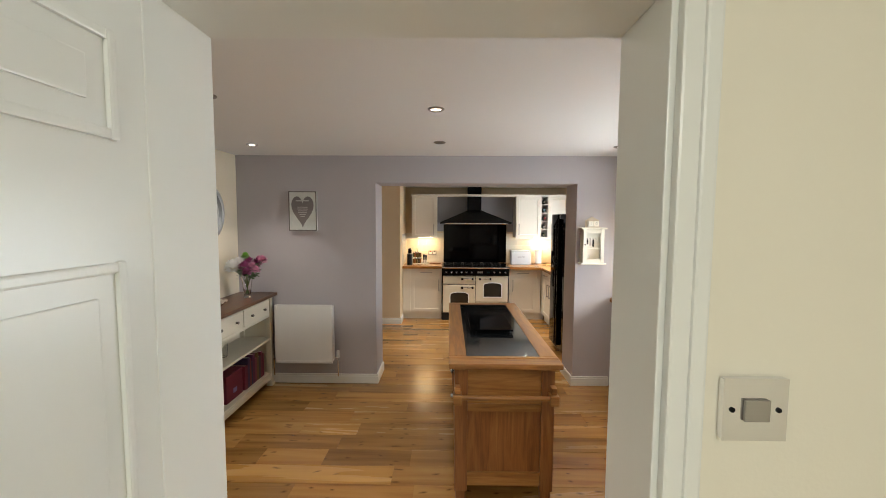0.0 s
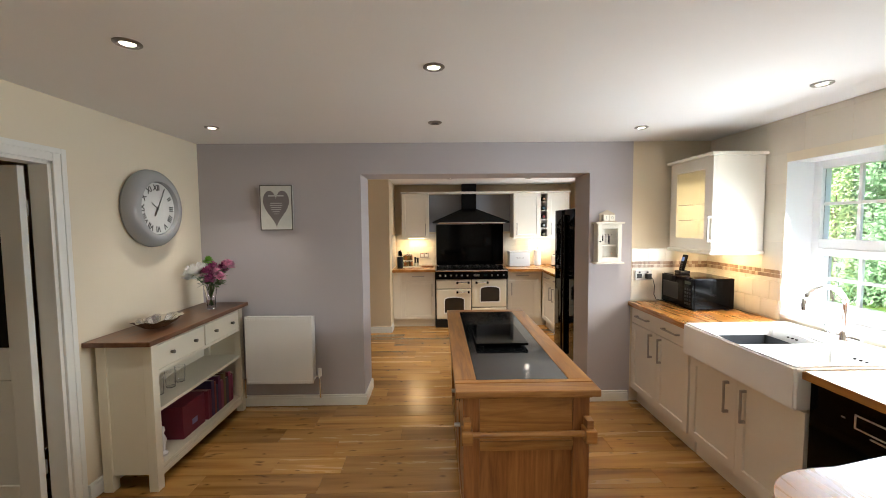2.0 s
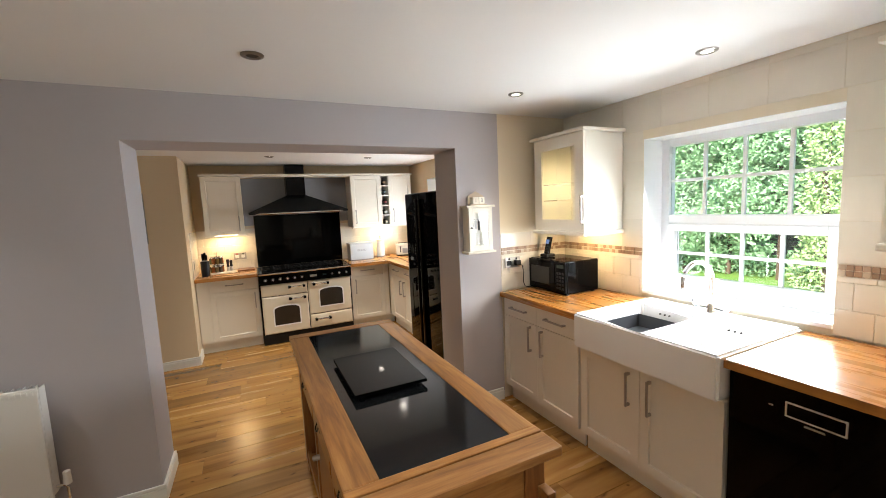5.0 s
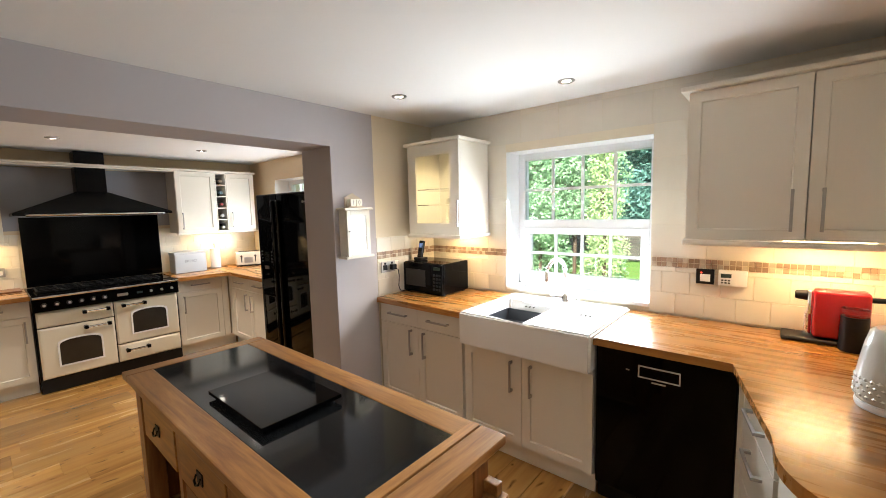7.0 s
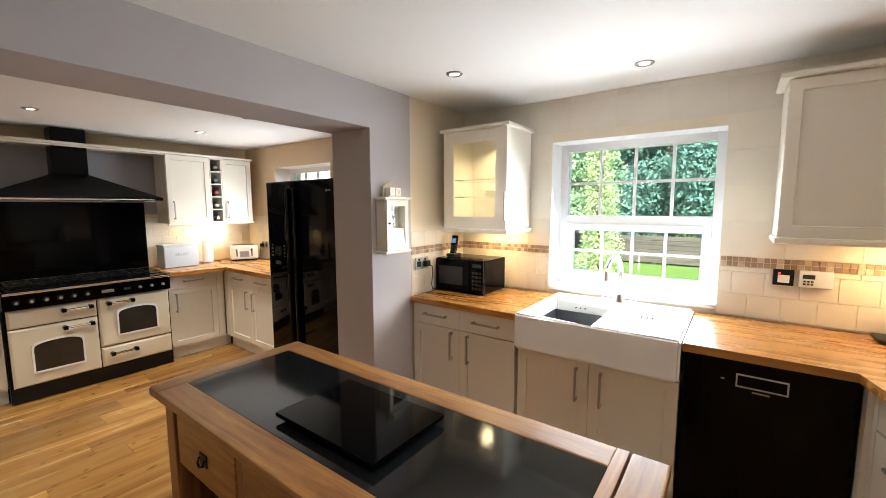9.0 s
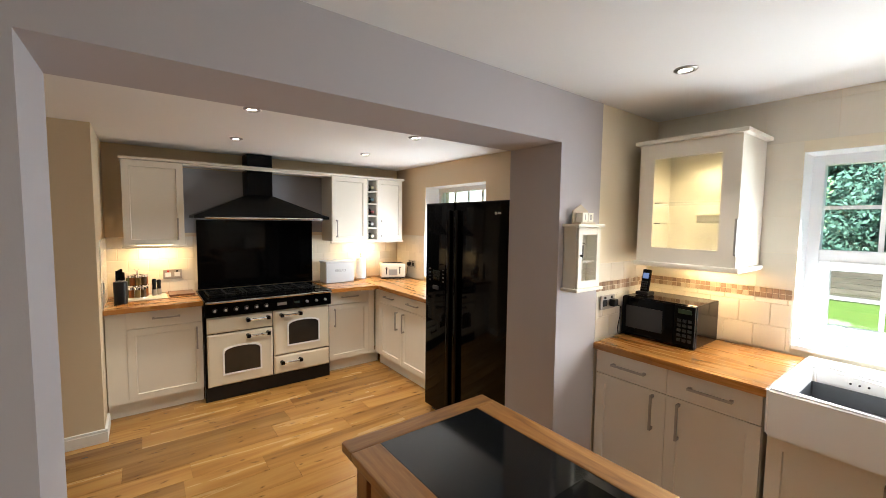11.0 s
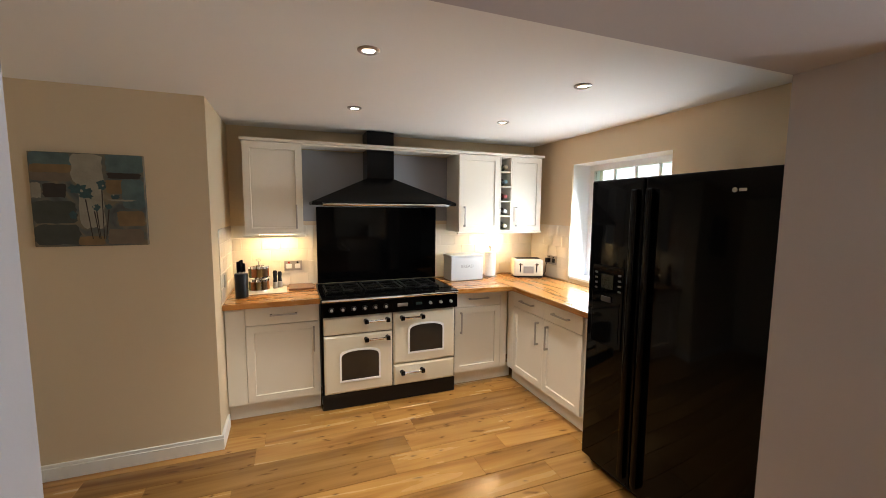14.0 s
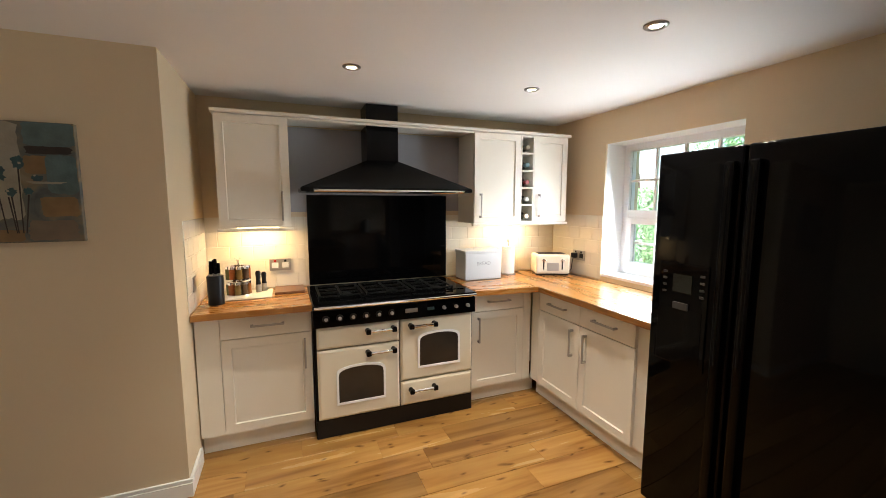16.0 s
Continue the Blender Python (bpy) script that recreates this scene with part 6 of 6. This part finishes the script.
bm = bmesh.new()
cyl(bm, 2.145, 1.495, 0.93, 1.03, 0.014, 0.014, 16)
part("piston", bm, M_CHROME, cm_, smooth=True)
bm = bmesh.new()
sweep(bm, [(2.145, 1.29, 1.115), (2.145, 1.25, 1.117), (2.145, 1.21, 1.112)], 0.012, 10)
part("lever", bm, M_BLACKM, cm_, smooth=True)
cm_.location += Vector((0.14, 0.0, 0))
mf = thing("milk_frother", (2.05, 1.36, 0.90), "black milk frother with a clear lid", "milk frother")
bm = bmesh.new()
turned(bm, 2.02, 1.345, [(0.048, 0.901), (0.05, 0.91), (0.046, 1.05), (0.047, 1.055), (0.0, 1.056)], 24)
part("jug", bm, M_BLACKM, mf, smooth=True)
bm = bmesh.new()
turned(bm, 2.02, 1.345, [(0.046, 1.0565), (0.046, 1.09), (0.0, 1.095)], 24)
part("lid", bm, M_GLASS, mf, "clear plastic lid", smooth=True)
mf.location += Vector((0.17, 0.0, 0))

# kettle
kt = thing("kettle", (1.55, 1.315, 0.90), "white textured electric kettle with a chrome handle", "kettle")
KXc, KYc = 1.55, 1.315
bm = bmesh.new()
turned(bm, KXc, KYc, [(0.088, 0.902), (0.092, 0.915), (0.09, 0.925)], 40)
part("power_base", bm, M_UPVC, kt, smooth=True)
bm = bmesh.new()
turned(bm, KXc, KYc, [(0.088, 0.927), (0.096, 0.945), (0.094, 0.99), (0.086, 1.05), (0.076, 1.11), (0.066, 1.15), (0.055, 1.16), (0.0, 1.165)], 40)
M_KETTLE = mat("kettle_enamel", (0.60, 0.60, 0.56), 0.14, vary=0.02)
body_k = part("body", bm, M_KETTLE, kt, smooth=True)
bm = bmesh.new()
for j in range(4):
    for k in range(30):
        a = 2 * math.pi * (k + 0.5 * (j % 2)) / 30
        z = 0.948 + 0.017 * j
        r_ = 0.0952 - 0.0008 * j
        c0 = Vector((KXc + (r_ + 0.004) * math.cos(a), KYc + (r_ + 0.004) * math.sin(a), z))
        s0 = Vector((-math.sin(a), math.cos(a), 0)) * 0.009
        rad = Vector((math.cos(a), math.sin(a), 0)) * 0.005
        q = [c0 - s0 - rad, c0 - Vector((0, 0, 0.008)) - rad, c0 + s0 - rad, c0 + Vector((0, 0, 0.008)) - rad]
        v = [bm.verts.new(p) for p in q]
        t_ = bm.verts.new(c0)
        for i in range(4):
            bm.faces.new((v[i], v[(i + 1) % 4], t_))
bmesh.ops.recalc_face_normals(bm, faces=bm.faces)
part("stud_pattern", bm, M_KETTLE, kt)
bm = bmesh.new()
sweep(bm, [(KXc - 0.02, KYc - 0.055, 1.158), (KXc - 0.05, KYc - 0.105, 1.145), (KXc - 0.066, KYc - 0.125, 1.08), (KXc - 0.062, KYc - 0.118, 1.0), (KXc - 0.046, KYc - 0.086, 0.955)], 0.014, 12)
part("handle", bm, M_CHROME, kt, "chrome loop handle", smooth=True)

# far worktops
bb_ = thing("bread_bin", (1.36, 7.0, 0.90), "pale blue metal bread bin with BREAD lettering", "bread bin")
M_BIN = mat("pale_blue_enamel", (0.52, 0.56, 0.60), 0.4, vary=0.03)
part("tin", bx(1.19, 6.90, 0.901, 1.52, 7.10, 1.125, bev=0.010, seg=3), M_BIN, bb_, smooth=True)
part("lid", bx(1.186, 6.896, 1.118, 1.524, 7.104, 1.142, bev=0.006), M_BIN, bb_)
bm = bmesh.new()
sweep(bm, [(1.31, 7.0, 1.141), (1.31, 7.0, 1.155), (1.40, 7.0, 1.155), (1.40, 7.0, 1.141)], 0.004, 8)
part("lid_handle", bm, M_BIN, bb_)
writing("BREAD", 0.042, Matrix.Translation((1.355, 6.8990, 1.035)) @ Matrix.Rotation(radians(90), 4, "X"), mat("grey_lettering", (0.27, 0.29, 0.33), 0.6), bb_, "lettering")
kr = thing("kitchen_roll", (1.68, 7.08, 0.90), "white kitchen roll on a steel stand", "kitchen roll")
bm = bmesh.new()
cyl(bm, 1.68, 7.06, 0.901, 0.912, 0.07, 0.07, 28, "z", 0.003)
part("stand", bm, M_STEEL, kr, smooth=True)
bm = bmesh.new()
cyl(bm, 1.68, 7.06, 0.9125, 1.15, 0.056, 0.056, 32, "z", 0.004)
part("roll", bm, mat("tissue", (0.84, 0.83, 0.80), 0.9, bump=0.4, bump_scale=90), kr, smooth=True)
bm = bmesh.new()
turned(bm, 1.68, 7.06, [(0.006, 1.15), (0.006, 1.185), (0.012, 1.195), (0.009, 1.21), (0.0, 1.213)], 12)
part("finial", bm, M_STEEL, kr, smooth=True)
ts = thing("toaster", (2.05, 6.95, 0.90), "cream four-slice toaster on the corner worktop", "toaster")
TM = Matrix.Translation((2.03, 6.93, 0.0)) @ Matrix.Rotation(radians(-22), 4, "Z")
bm = bmesh.new()
box(bm, -0.15, -0.10, 0.915, 0.15, 0.10, 1.085, 0.03, 4)
tbody = part("shell", bm, M_ENAMEL, ts, smooth=True, m=TM)
part("base", bx(-0.14, -0.09, 0.901, 0.14, 0.09, 0.916, bev=0.004), M_BLACKM, ts, m=TM)
for k in range(4):
    part("slot", bx(-0.115, -0.066 + k * 0.036, 1.083, 0.115, -0.048 + k * 0.036, 1.0875, bev=0.001), M_BLACKM, ts, m=TM)
for x in (-0.08, 0.08):
    part("lever_slot", bx(x - 0.006, -0.102, 0.955, x + 0.006, -0.099, 1.045), M_BLACKM, ts, m=TM)
    part("lever", bx(x - 0.018, -0.116, 1.028, x + 0.018, -0.1005, 1.040, bev=0.003), M_CHROME, ts, m=TM)
part("badge_plate", bx(-0.05, -0.1035, 0.945, 0.05, -0.0995, 1.015, bev=0.003), M_STEEL, ts, m=TM)
cb2 = thing("power_cable", (2.2, 6.85, 0.9), "black toaster cable to the wall socket", "cable")
bm = bmesh.new()
sweep(bm, [(2.205, 6.835, 1.06), (2.19, 6.83, 1.02), (2.20, 6.85, 0.95), (2.21, 6.90, 0.908), (2.18, 6.95, 0.906)], 0.0035, 8)
part("cord", bm, M_BLACKM, cb2, smooth=True)
bd = thing("glass_board", (-0.36, 7.0, 0.9), "pale glass worktop protector beside the cooker", "chopping board")
part("board", bx(-0.58, 6.86, 0.9005, -0.24, 7.15, 0.907, bev=0.002), mat("pale_glass", (0.66, 0.63, 0.56), 0.12), bd)
tray = thing("wooden_tray", (-0.14, 7.0, 0.9), "dark wooden board lying beside the cooker", "chopping board")
part("board", bx(-0.225, 6.93, 0.9005, -0.03, 7.16, 0.918, bev=0.004), M_DARKWOOD, tray)
kb = thing("knife_block", (-0.55, 6.80, 0.9), "black knife block filled with black-handled knives", "knife block")
KM = Matrix.Translation((-0.555, 6.80, 0.901))
bm = bmesh.new()
turned(bm, 0, 0, [(0.044, 0), (0.045, 0.006), (0.047, 0.175), (0.044, 0.18), (0.0, 0.18)], 24)
part("block", bm, M_BLACKM, kb, smooth=True, m=KM)
for dx, dy, h in ((-0.02, 0.0, 0.27), (0.008, -0.018, 0.285), (0.02, 0.012, 0.255), (-0.006, 0.02, 0.275), (-0.018, -0.02, 0.25)):
    kn = part("knife_handle", bx(dx - 0.009, dy - 0.007, 0.181, dx + 0.009, dy + 0.007, h, bev=0.004), M_BLACK, kb, m=KM)
    part("bolster", bx(dx - 0.0095, dy - 0.0075, 0.1805, dx + 0.0095, dy + 0.0075, 0.192, bev=0.002), M_STEEL, kn, m=KM)
sr = thing("spice_rack", (-0.45, 7.03, 0.907), "revolving chrome spice rack with two tiers of jars", "spice rack")
SX, SY = -0.45, 7.03
bm = bmesh.new()
for z in (0.907, 1.012):
    cyl(bm, SX, SY, z, z + 0.006, 0.082, 0.082, 28)
cyl(bm, SX, SY, 0.908, 1.14, 0.006, 0.006, 10)
sweep(bm, [(SX, SY, 1.135), (SX + 0.018, SY, 1.15), (SX, SY, 1.165), (SX - 0.018, SY, 1.15), (SX, SY, 1.135)], 0.003, 8)
part("carousel", bm, M_CHROME, sr, smooth=True)
SP = [(0.30, 0.10, 0.03), (0.18, 0.12, 0.04), (0.10, 0.06, 0.03), (0.36, 0.22, 0.05), (0.12, 0.13, 0.05)]
for tz in (0.9135, 1.0185):
    for k in range(8):
        a = 2 * math.pi * k / 8 + (0.2 if tz > 1 else 0)
        x, y = SX + 0.058 * math.cos(a), SY + 0.058 * math.sin(a)
        bm = bmesh.new()
        cyl(bm, x, y, tz, tz + 0.066, 0.0195, 0.0195, 14, "z", 0.002)
        nm = "spice_%d" % (k % 5)
        jr_ = part("jar", bm, MATS[nm] if nm in MATS else mat(nm, SP[k % 5], 0.12, vary=0.3, scale=60), sr, smooth=True)
        bm = bmesh.new()
        cyl(bm, x, y, tz + 0.0665, tz + 0.084, 0.0205, 0.0205, 14, "z", 0.002)
        part("lid", bm, M_CHROME, jr_, "chrome lid", smooth=True)
for dx, h in ((0.0, 0.15), (0.035, 0.135)):
    pm_ = thing("pepper_mill", (-0.33 + dx, 7.06, 0.907), "black and clear pepper mill beside the spice rack", "pepper mill", "pepper mills")
    bm = bmesh.new()
    turned(bm, -0.33 + dx, 7.05 + dx, [(0.020, 0.9075), (0.021, 0.912), (0.017, 0.96), (0.0, 0.961)], 16)
    part("chamber", bm, M_STEEL, pm_, smooth=True)
    bm = bmesh.new()
    turned(bm, -0.33 + dx, 7.05 + dx, [(0.017, 0.9615), (0.014, 0.99), (0.018, 0.907 + h - 0.015), (0.012, 0.907 + h), (0.0, 0.908 + h)], 16)
    part("top", bm, M_BLACKM, pm_, "black top", smooth=True)
hook = thing("hanging_towel_hook", (-0.655, 6.75, 1.05), "small steel plate on the return wall", "hook")
part("plate", bx(-0.658, 6.70, 1.0, -0.650, 6.78, 1.09, bev=0.002), M_STEEL, hook)

# ---- garden ----
M_LAWN = mat("lawn", (0.10, 0.20, 0.03), 0.8, vary=0.35, scale=14, bump=0.6, bump_scale=120)
structure("ground", bx(-80, -80, -0.35, 140, 90, -0.20), M_LAWN, "mown garden lawn", "ground")
M_PATH = mat("paving", (0.42, 0.38, 0.33), 0.8, vary=0.12, scale=8)
structure("pavement", bx(XR + 0.29, -6, -0.35, XR + 0.7, 12, -0.19), M_PATH, "paving strip along the house", "pavement")
M_HEDGE = [mat("hedge_leaf", (0.22, 0.37, 0.20), 0.8, island=0.22, spec=0.15), mat("shrub_leaf", (0.36, 0.48, 0.22), 0.8, island=0.18, spec=0.15), mat("fir_leaf", (0.09, 0.20, 0.16), 0.8, island=0.2, spec=0.12)]
M_BARK = mat("bark", (0.08, 0.055, 0.035), 0.9, vary=0.4, scale=30, bump=0.6)


def leaves(centres, count, size, seed):
    """Many small leaves in uneven clumps round the given centres (x, y, z, radius)."""
    rg = np.random.default_rng(seed)
    vs, fs = [], []
    for cx, cy, cz, r in centres:
        n = int(count * (r / 0.5) ** 2)
        d = rg.normal(size=(n, 3))
        d /= np.linalg.norm(d, axis=1)[:, None]
        p = np.array((cx, cy, cz)) + d * (r * rg.uniform(0.72, 1.06, (n, 1)))
        a = rg.normal(size=(n, 3)) + d * 0.8
        a /= np.linalg.norm(a, axis=1)[:, None]
        b = np.cross(a, d + rg.normal(size=(n, 3)) * 0.5)
        b /= np.linalg.norm(b, axis=1)[:, None] + 1e-9
        s = size * rg.uniform(0.6, 1.4, (n, 1))
        k = len(vs)
        quad = np.stack((p - a * s, p + b * s * 0.45, p + a * s, p - b * s * 0.45), 1).reshape(-1, 3)
        vs.extend(quad.tolist())
        fs.extend([(k + 4 * i, k + 4 * i + 1, k + 4 * i + 2, k + 4 * i + 3) for i in range(n)])
    me = bpy.data.meshes.new("crown")
    me.from_pydata(vs, [], fs)
    return me


def bush(name, label, category, centres, material, count, size, seed, trunk):
    t = thing(name, (trunk[0], trunk[1], -0.2), label, category)
    me = leaves(centres, count, size, seed)
    me.materials.append(material)
    c = new("crown", me)
    c.parent = t
    c.matrix_parent_inverse = Matrix.Translation(-t.location)
    bm = bmesh.new()
    sweep(bm, [(trunk[0], trunk[1], -0.22), (trunk[0] + 0.05, trunk[1], trunk[2] * 0.5), (trunk[0], trunk[1] + 0.08, trunk[2])], trunk[3], 8)
    part("trunk", bm, M_BARK, t)
    for k in range(5):
        cx, cy, cz, r = centres[(k * 3) % len(centres)]
        bm = bmesh.new()
        sweep(bm, [(trunk[0], trunk[1] + 0.04, trunk[2] * (0.4 + 0.1 * k)), ((trunk[0] + cx) / 2, (trunk[1] + cy) / 2, (trunk[2] * 0.6 + cz) / 2 + 0.1), (cx, cy, cz)], trunk[3] * 0.35, 6)
        part("limb", bm, M_BARK, t)
    return t


rg_ = random.Random(3)


def clump(cx, cy, z0, z1, w, n, r0, r1):
    return [(cx + rg_.uniform(-w, w) * 0.6, cy + rg_.uniform(-w, w), rg_.uniform(z0, z1), rg_.uniform(r0, r1)) for _ in range(n)]


for k, y in enumerate((5.55, 6.5, 7.5, 8.6, 9.9, 11.3, 12.8)):
    bush("hedge_shrub", "dense green garden shrub in a hedge row", "shrub", clump(9.4 + 0.25 * math.sin(k * 2.1), y, 0.05, 4.0 if y < 11 else 1.6, 0.8, 36, 0.34, 0.62), M_HEDGE[0], 620, 0.045, 20 + k, (9.5, y, 2.4, 0.05))
for k, (x, y, h) in enumerate(((8.9, 4.62, 3.6), (8.8, 9.2, 2.6))):
    bush("golden_conifer", "pale golden-green conifer shrub on the lawn", "shrub", [(x + rg_.uniform(-0.2, 0.2) * (1 - q / 16), y + rg_.uniform(-0.16, 0.16) * (1 - q / 16), 0.12 + h * q / 15, 0.44 - 0.014 * q) for q in range(16)], M_HEDGE[1], 900, 0.034, 50 + k, (x, y, 1.9, 0.04))
for k, (x, y) in enumerate(((15, -7), (15.5, -2.5), (14.8, 1.0), (15.2, 4.0), (16, 7.5), (16, 12), (15, -11))):
    bush("tree", "tall dark green garden tree", "tree", clump(x, y, 0.6, 7.0, 2.4, 50, 0.6, 1.2), M_HEDGE[2], 520, 0.07, 80 + k, (x, y, 4.6, 0.2))
fence = thing("garden_fence", (12.9, 2.0, -0.2), "weathered grey-brown timber fence behind the lawn", "fence")
M_FENCE = wood("weathered_timber", (0.04, 0.038, 0.030), (0.07, 0.066, 0.052), (0.11, 0.10, 0.08), "y", 1.0, 0.8, 0.2, 0.0, 0.0)
for k in range(9):
    part("post", bx(12.86, -8 + k * 2.4, -0.3, 12.96, -7.9 + k * 2.4, 0.72, bev=0.006), M_FENCE, fence)
for k in range(6):
    part("board", bx(12.83, -8.1, -0.15 + k * 0.135, 12.858, 11.4, -0.022 + k * 0.135, bev=0.004), M_FENCE, fence)

# ---- tiles ----
TP = 0.004


def tile_mesh(w, h, proud):
    bm = bmesh.new()
    fs = box(bm, 0, -proud, 0, w, 0, h)
    bmesh.ops.bevel(bm, geom=list(fs[2].edges), offset=min(0.0018, proud * 0.45), segments=1, affect="EDGES")
    me = bpy.data.meshes.new("tile")
    bm.to_mesh(me)
    bm.free()
    me.materials.append(M_TILE)
    return me


TILE_SHAPES = {}


def lay_tiles(m, w, z0, z1, holes, wall, step=0.148, course=0.100, brick=True, proud=TP):
    """Glazed tiles in running bond over a wall face, cut round its openings."""
    g = 0.0016
    if not holes or holes[0][2] == 0.9:
        part("grout", bx(0.001, -0.0022, z0 + 0.001, w - 0.001, -0.0006, z1 - 0.001), M_GROUT, wall, m=m)
    row, z = 0, z0
    while z < z1 - 0.01:
        zt = min(z + course, z1)
        x = -(step / 2 if brick and row % 2 else 0.0)
        while x < w - 0.004:
            spans = [(max(x, 0.0), min(x + step, w))]
            for hx0, hx1, hz0, hz1 in holes:
                if zt > hz0 + 0.004 and z < hz1 - 0.004:
                    cut = []
                    for a, b in spans:
                        if b <= hx0 or a >= hx1:
                            cut.append((a, b))
                        else:
                            if a < hx0:
                                cut.append((a, hx0))
                            if b > hx1:
                                cut.append((hx1, b))
                    spans = cut
            for a, b in spans:
                if b - a < 0.012:
                    continue
                key = (round(b - a - g, 4), round(zt - z - g, 4), proud)
                if key not in TILE_SHAPES:
                    TILE_SHAPES[key] = tile_mesh(*key)
                o = new("tile", TILE_SHAPES[key])
                o.parent = wall
                o.matrix_basis = m @ Matrix.Translation((a + g / 2, 0, z + g / 2))
            x += step
        z += course
        row += 1


def mosaic(name, m, w, z, wall, cols=0.028, rows=2, skip=()):
    """A band of small brown and cream stone squares."""
    bm = bmesh.new()
    x = 0.0
    while x < w - 0.012:
        x1 = min(x + cols, w)
        if not any(a < x1 and b > x for a, b in skip):
            for r_ in range(rows):
                fs = box(bm, x + 0.0016, -0.0062, z + r_ * cols + 0.0016, x1 - 0.0016, -0.001, z + (r_ + 1) * cols - 0.0016)
        x += cols
    o = part(name, bm, M_MOSAIC, wall, "brown and cream stone mosaic band", m=m)
    o["kind"] = "stuff"
    return o


M_MOSAIC = bpy.data.materials.new("stone_mosaic")
M_MOSAIC.use_nodes = True
mt = M_MOSAIC.node_tree
mr_ = mt.nodes.new("ShaderNodeValToRGB")
me_ = mr_.color_ramp.elements
me_[0].color, me_[1].color = (0.27, 0.175, 0.12, 1), (0.60, 0.52, 0.41, 1)
for pos, c in ((0.3, (0.40, 0.28, 0.19)), (0.6, (0.33, 0.22, 0.145)), (0.8, (0.50, 0.40, 0.30))):
    x_ = me_.new(pos)
    x_.color = (*c, 1)
gi = mt.nodes.new("ShaderNodeNewGeometry")
mt.links.new(gi.outputs["Random Per Island"], mr_.inputs[0])
mt.links.new(mr_.outputs[0], mt.nodes["Principled BSDF"].inputs["Base Color"])
mt.nodes["Principled BSDF"].inputs["Roughness"].default_value = 0.3

MZ0, MZ1 = 1.192, 1.192 + 2 * 0.028
m = facing(XR - 0.001, YB + 0.002, 0, EAST)
win = (YB - WR, YB - WL, WB - 0.02, WT)
lay_tiles(m, YB - 1.12, 0.905, MZ0, [win], wall_east, 0.148, 0.1295)
lay_tiles(m, YB - 1.12, MZ1, CEIL - 0.004, [win], wall_east, 0.296, 0.1995, False, 0.0014)
mosaic("mosaic_band", m, YB - 1.12, MZ0, wall_east, skip=[(win[0], win[1])])
corner = bpy.data.objects["wall_north_corner"]
m = facing(1.738, YB + 0.003, 0)
lay_tiles(m, XR - 1.742, 0.905, MZ0, [], corner, 0.148, 0.1295)
lay_tiles(m, XR - 1.742, MZ1, 1.36, [], corner, 0.148, 0.1295)
mosaic("mosaic_band", m, XR - 1.742, MZ0, corner)
stub = bpy.data.objects["wall_stub"]
m = facing(XR - 0.004, 1.121, 0, NORTH)
lay_tiles(m, 1.2, 0.905, MZ0, [], stub, 0.148, 0.1295)
lay_tiles(m, 1.2, MZ1, 1.45, [], stub, 0.148, 0.1295)
mosaic("mosaic_band", m, 1.2, MZ0, stub)
far = bpy.data.objects["wall_far"]
m = facing(-0.658, YF - 0.001, 0)
lay_tiles(m, 2.90, 0.905, 1.425, [(0.655, 1.80, 0.9, 1.5)], far, 0.148, 0.104)
m = facing(-0.659, 6.56, 0, Matrix.Rotation(radians(90), 4, "Z"))
lay_tiles(m, 0.62, 0.905, 1.425, [], bpy.data.objects["wall_picture"], 0.148, 0.104)
m = facing(XF - 0.001, YF - 0.006, 0, EAST)
lay_tiles(m, YF - FWR - 0.006, 0.905, 1.425, [], bpy.data.objects["wall_east_far"], 0.148, 0.104)

# ---- floor planks ----
random.seed(21)
PLANKS = {}


def plank(w, l):
    key = (round(w, 3), round(l, 2))
    if key not in PLANKS:
        bm = bmesh.new()
        fs = box(bm, 0, 0, -0.016, key[1], key[0], 0)
        bmesh.ops.bevel(bm, geom=list(fs[1].edges), offset=0.0014, segments=1, affect="EDGES")
        me = bpy.data.meshes.new("plank")
        bm.to_mesh(me)
        bm.free()
        me.materials.append(M_FLOOR)
        PLANKS[key] = me
    return PLANKS[key]


PW, PG = 0.19, 0.0026
y = -0.405
while y < YF - 0.05:
    x = -2.8 - random.choice((0.0, 0.2, 0.45, 0.7, 0.9))
    while x < XR - 0.05:
        l = random.choice((0.45, 0.6, 0.75, 0.9, 1.05, 1.2, 1.5))
        a, b = max(x, -2.8), min(x + l, XR + 0.1)
        if b - a > 0.05:
            o = new("plank", plank(PW - PG, b - a - PG))
            o.parent = floor
            o.location = (a, y, random.uniform(-0.0004, 0.0))
        x += l
    y += PW
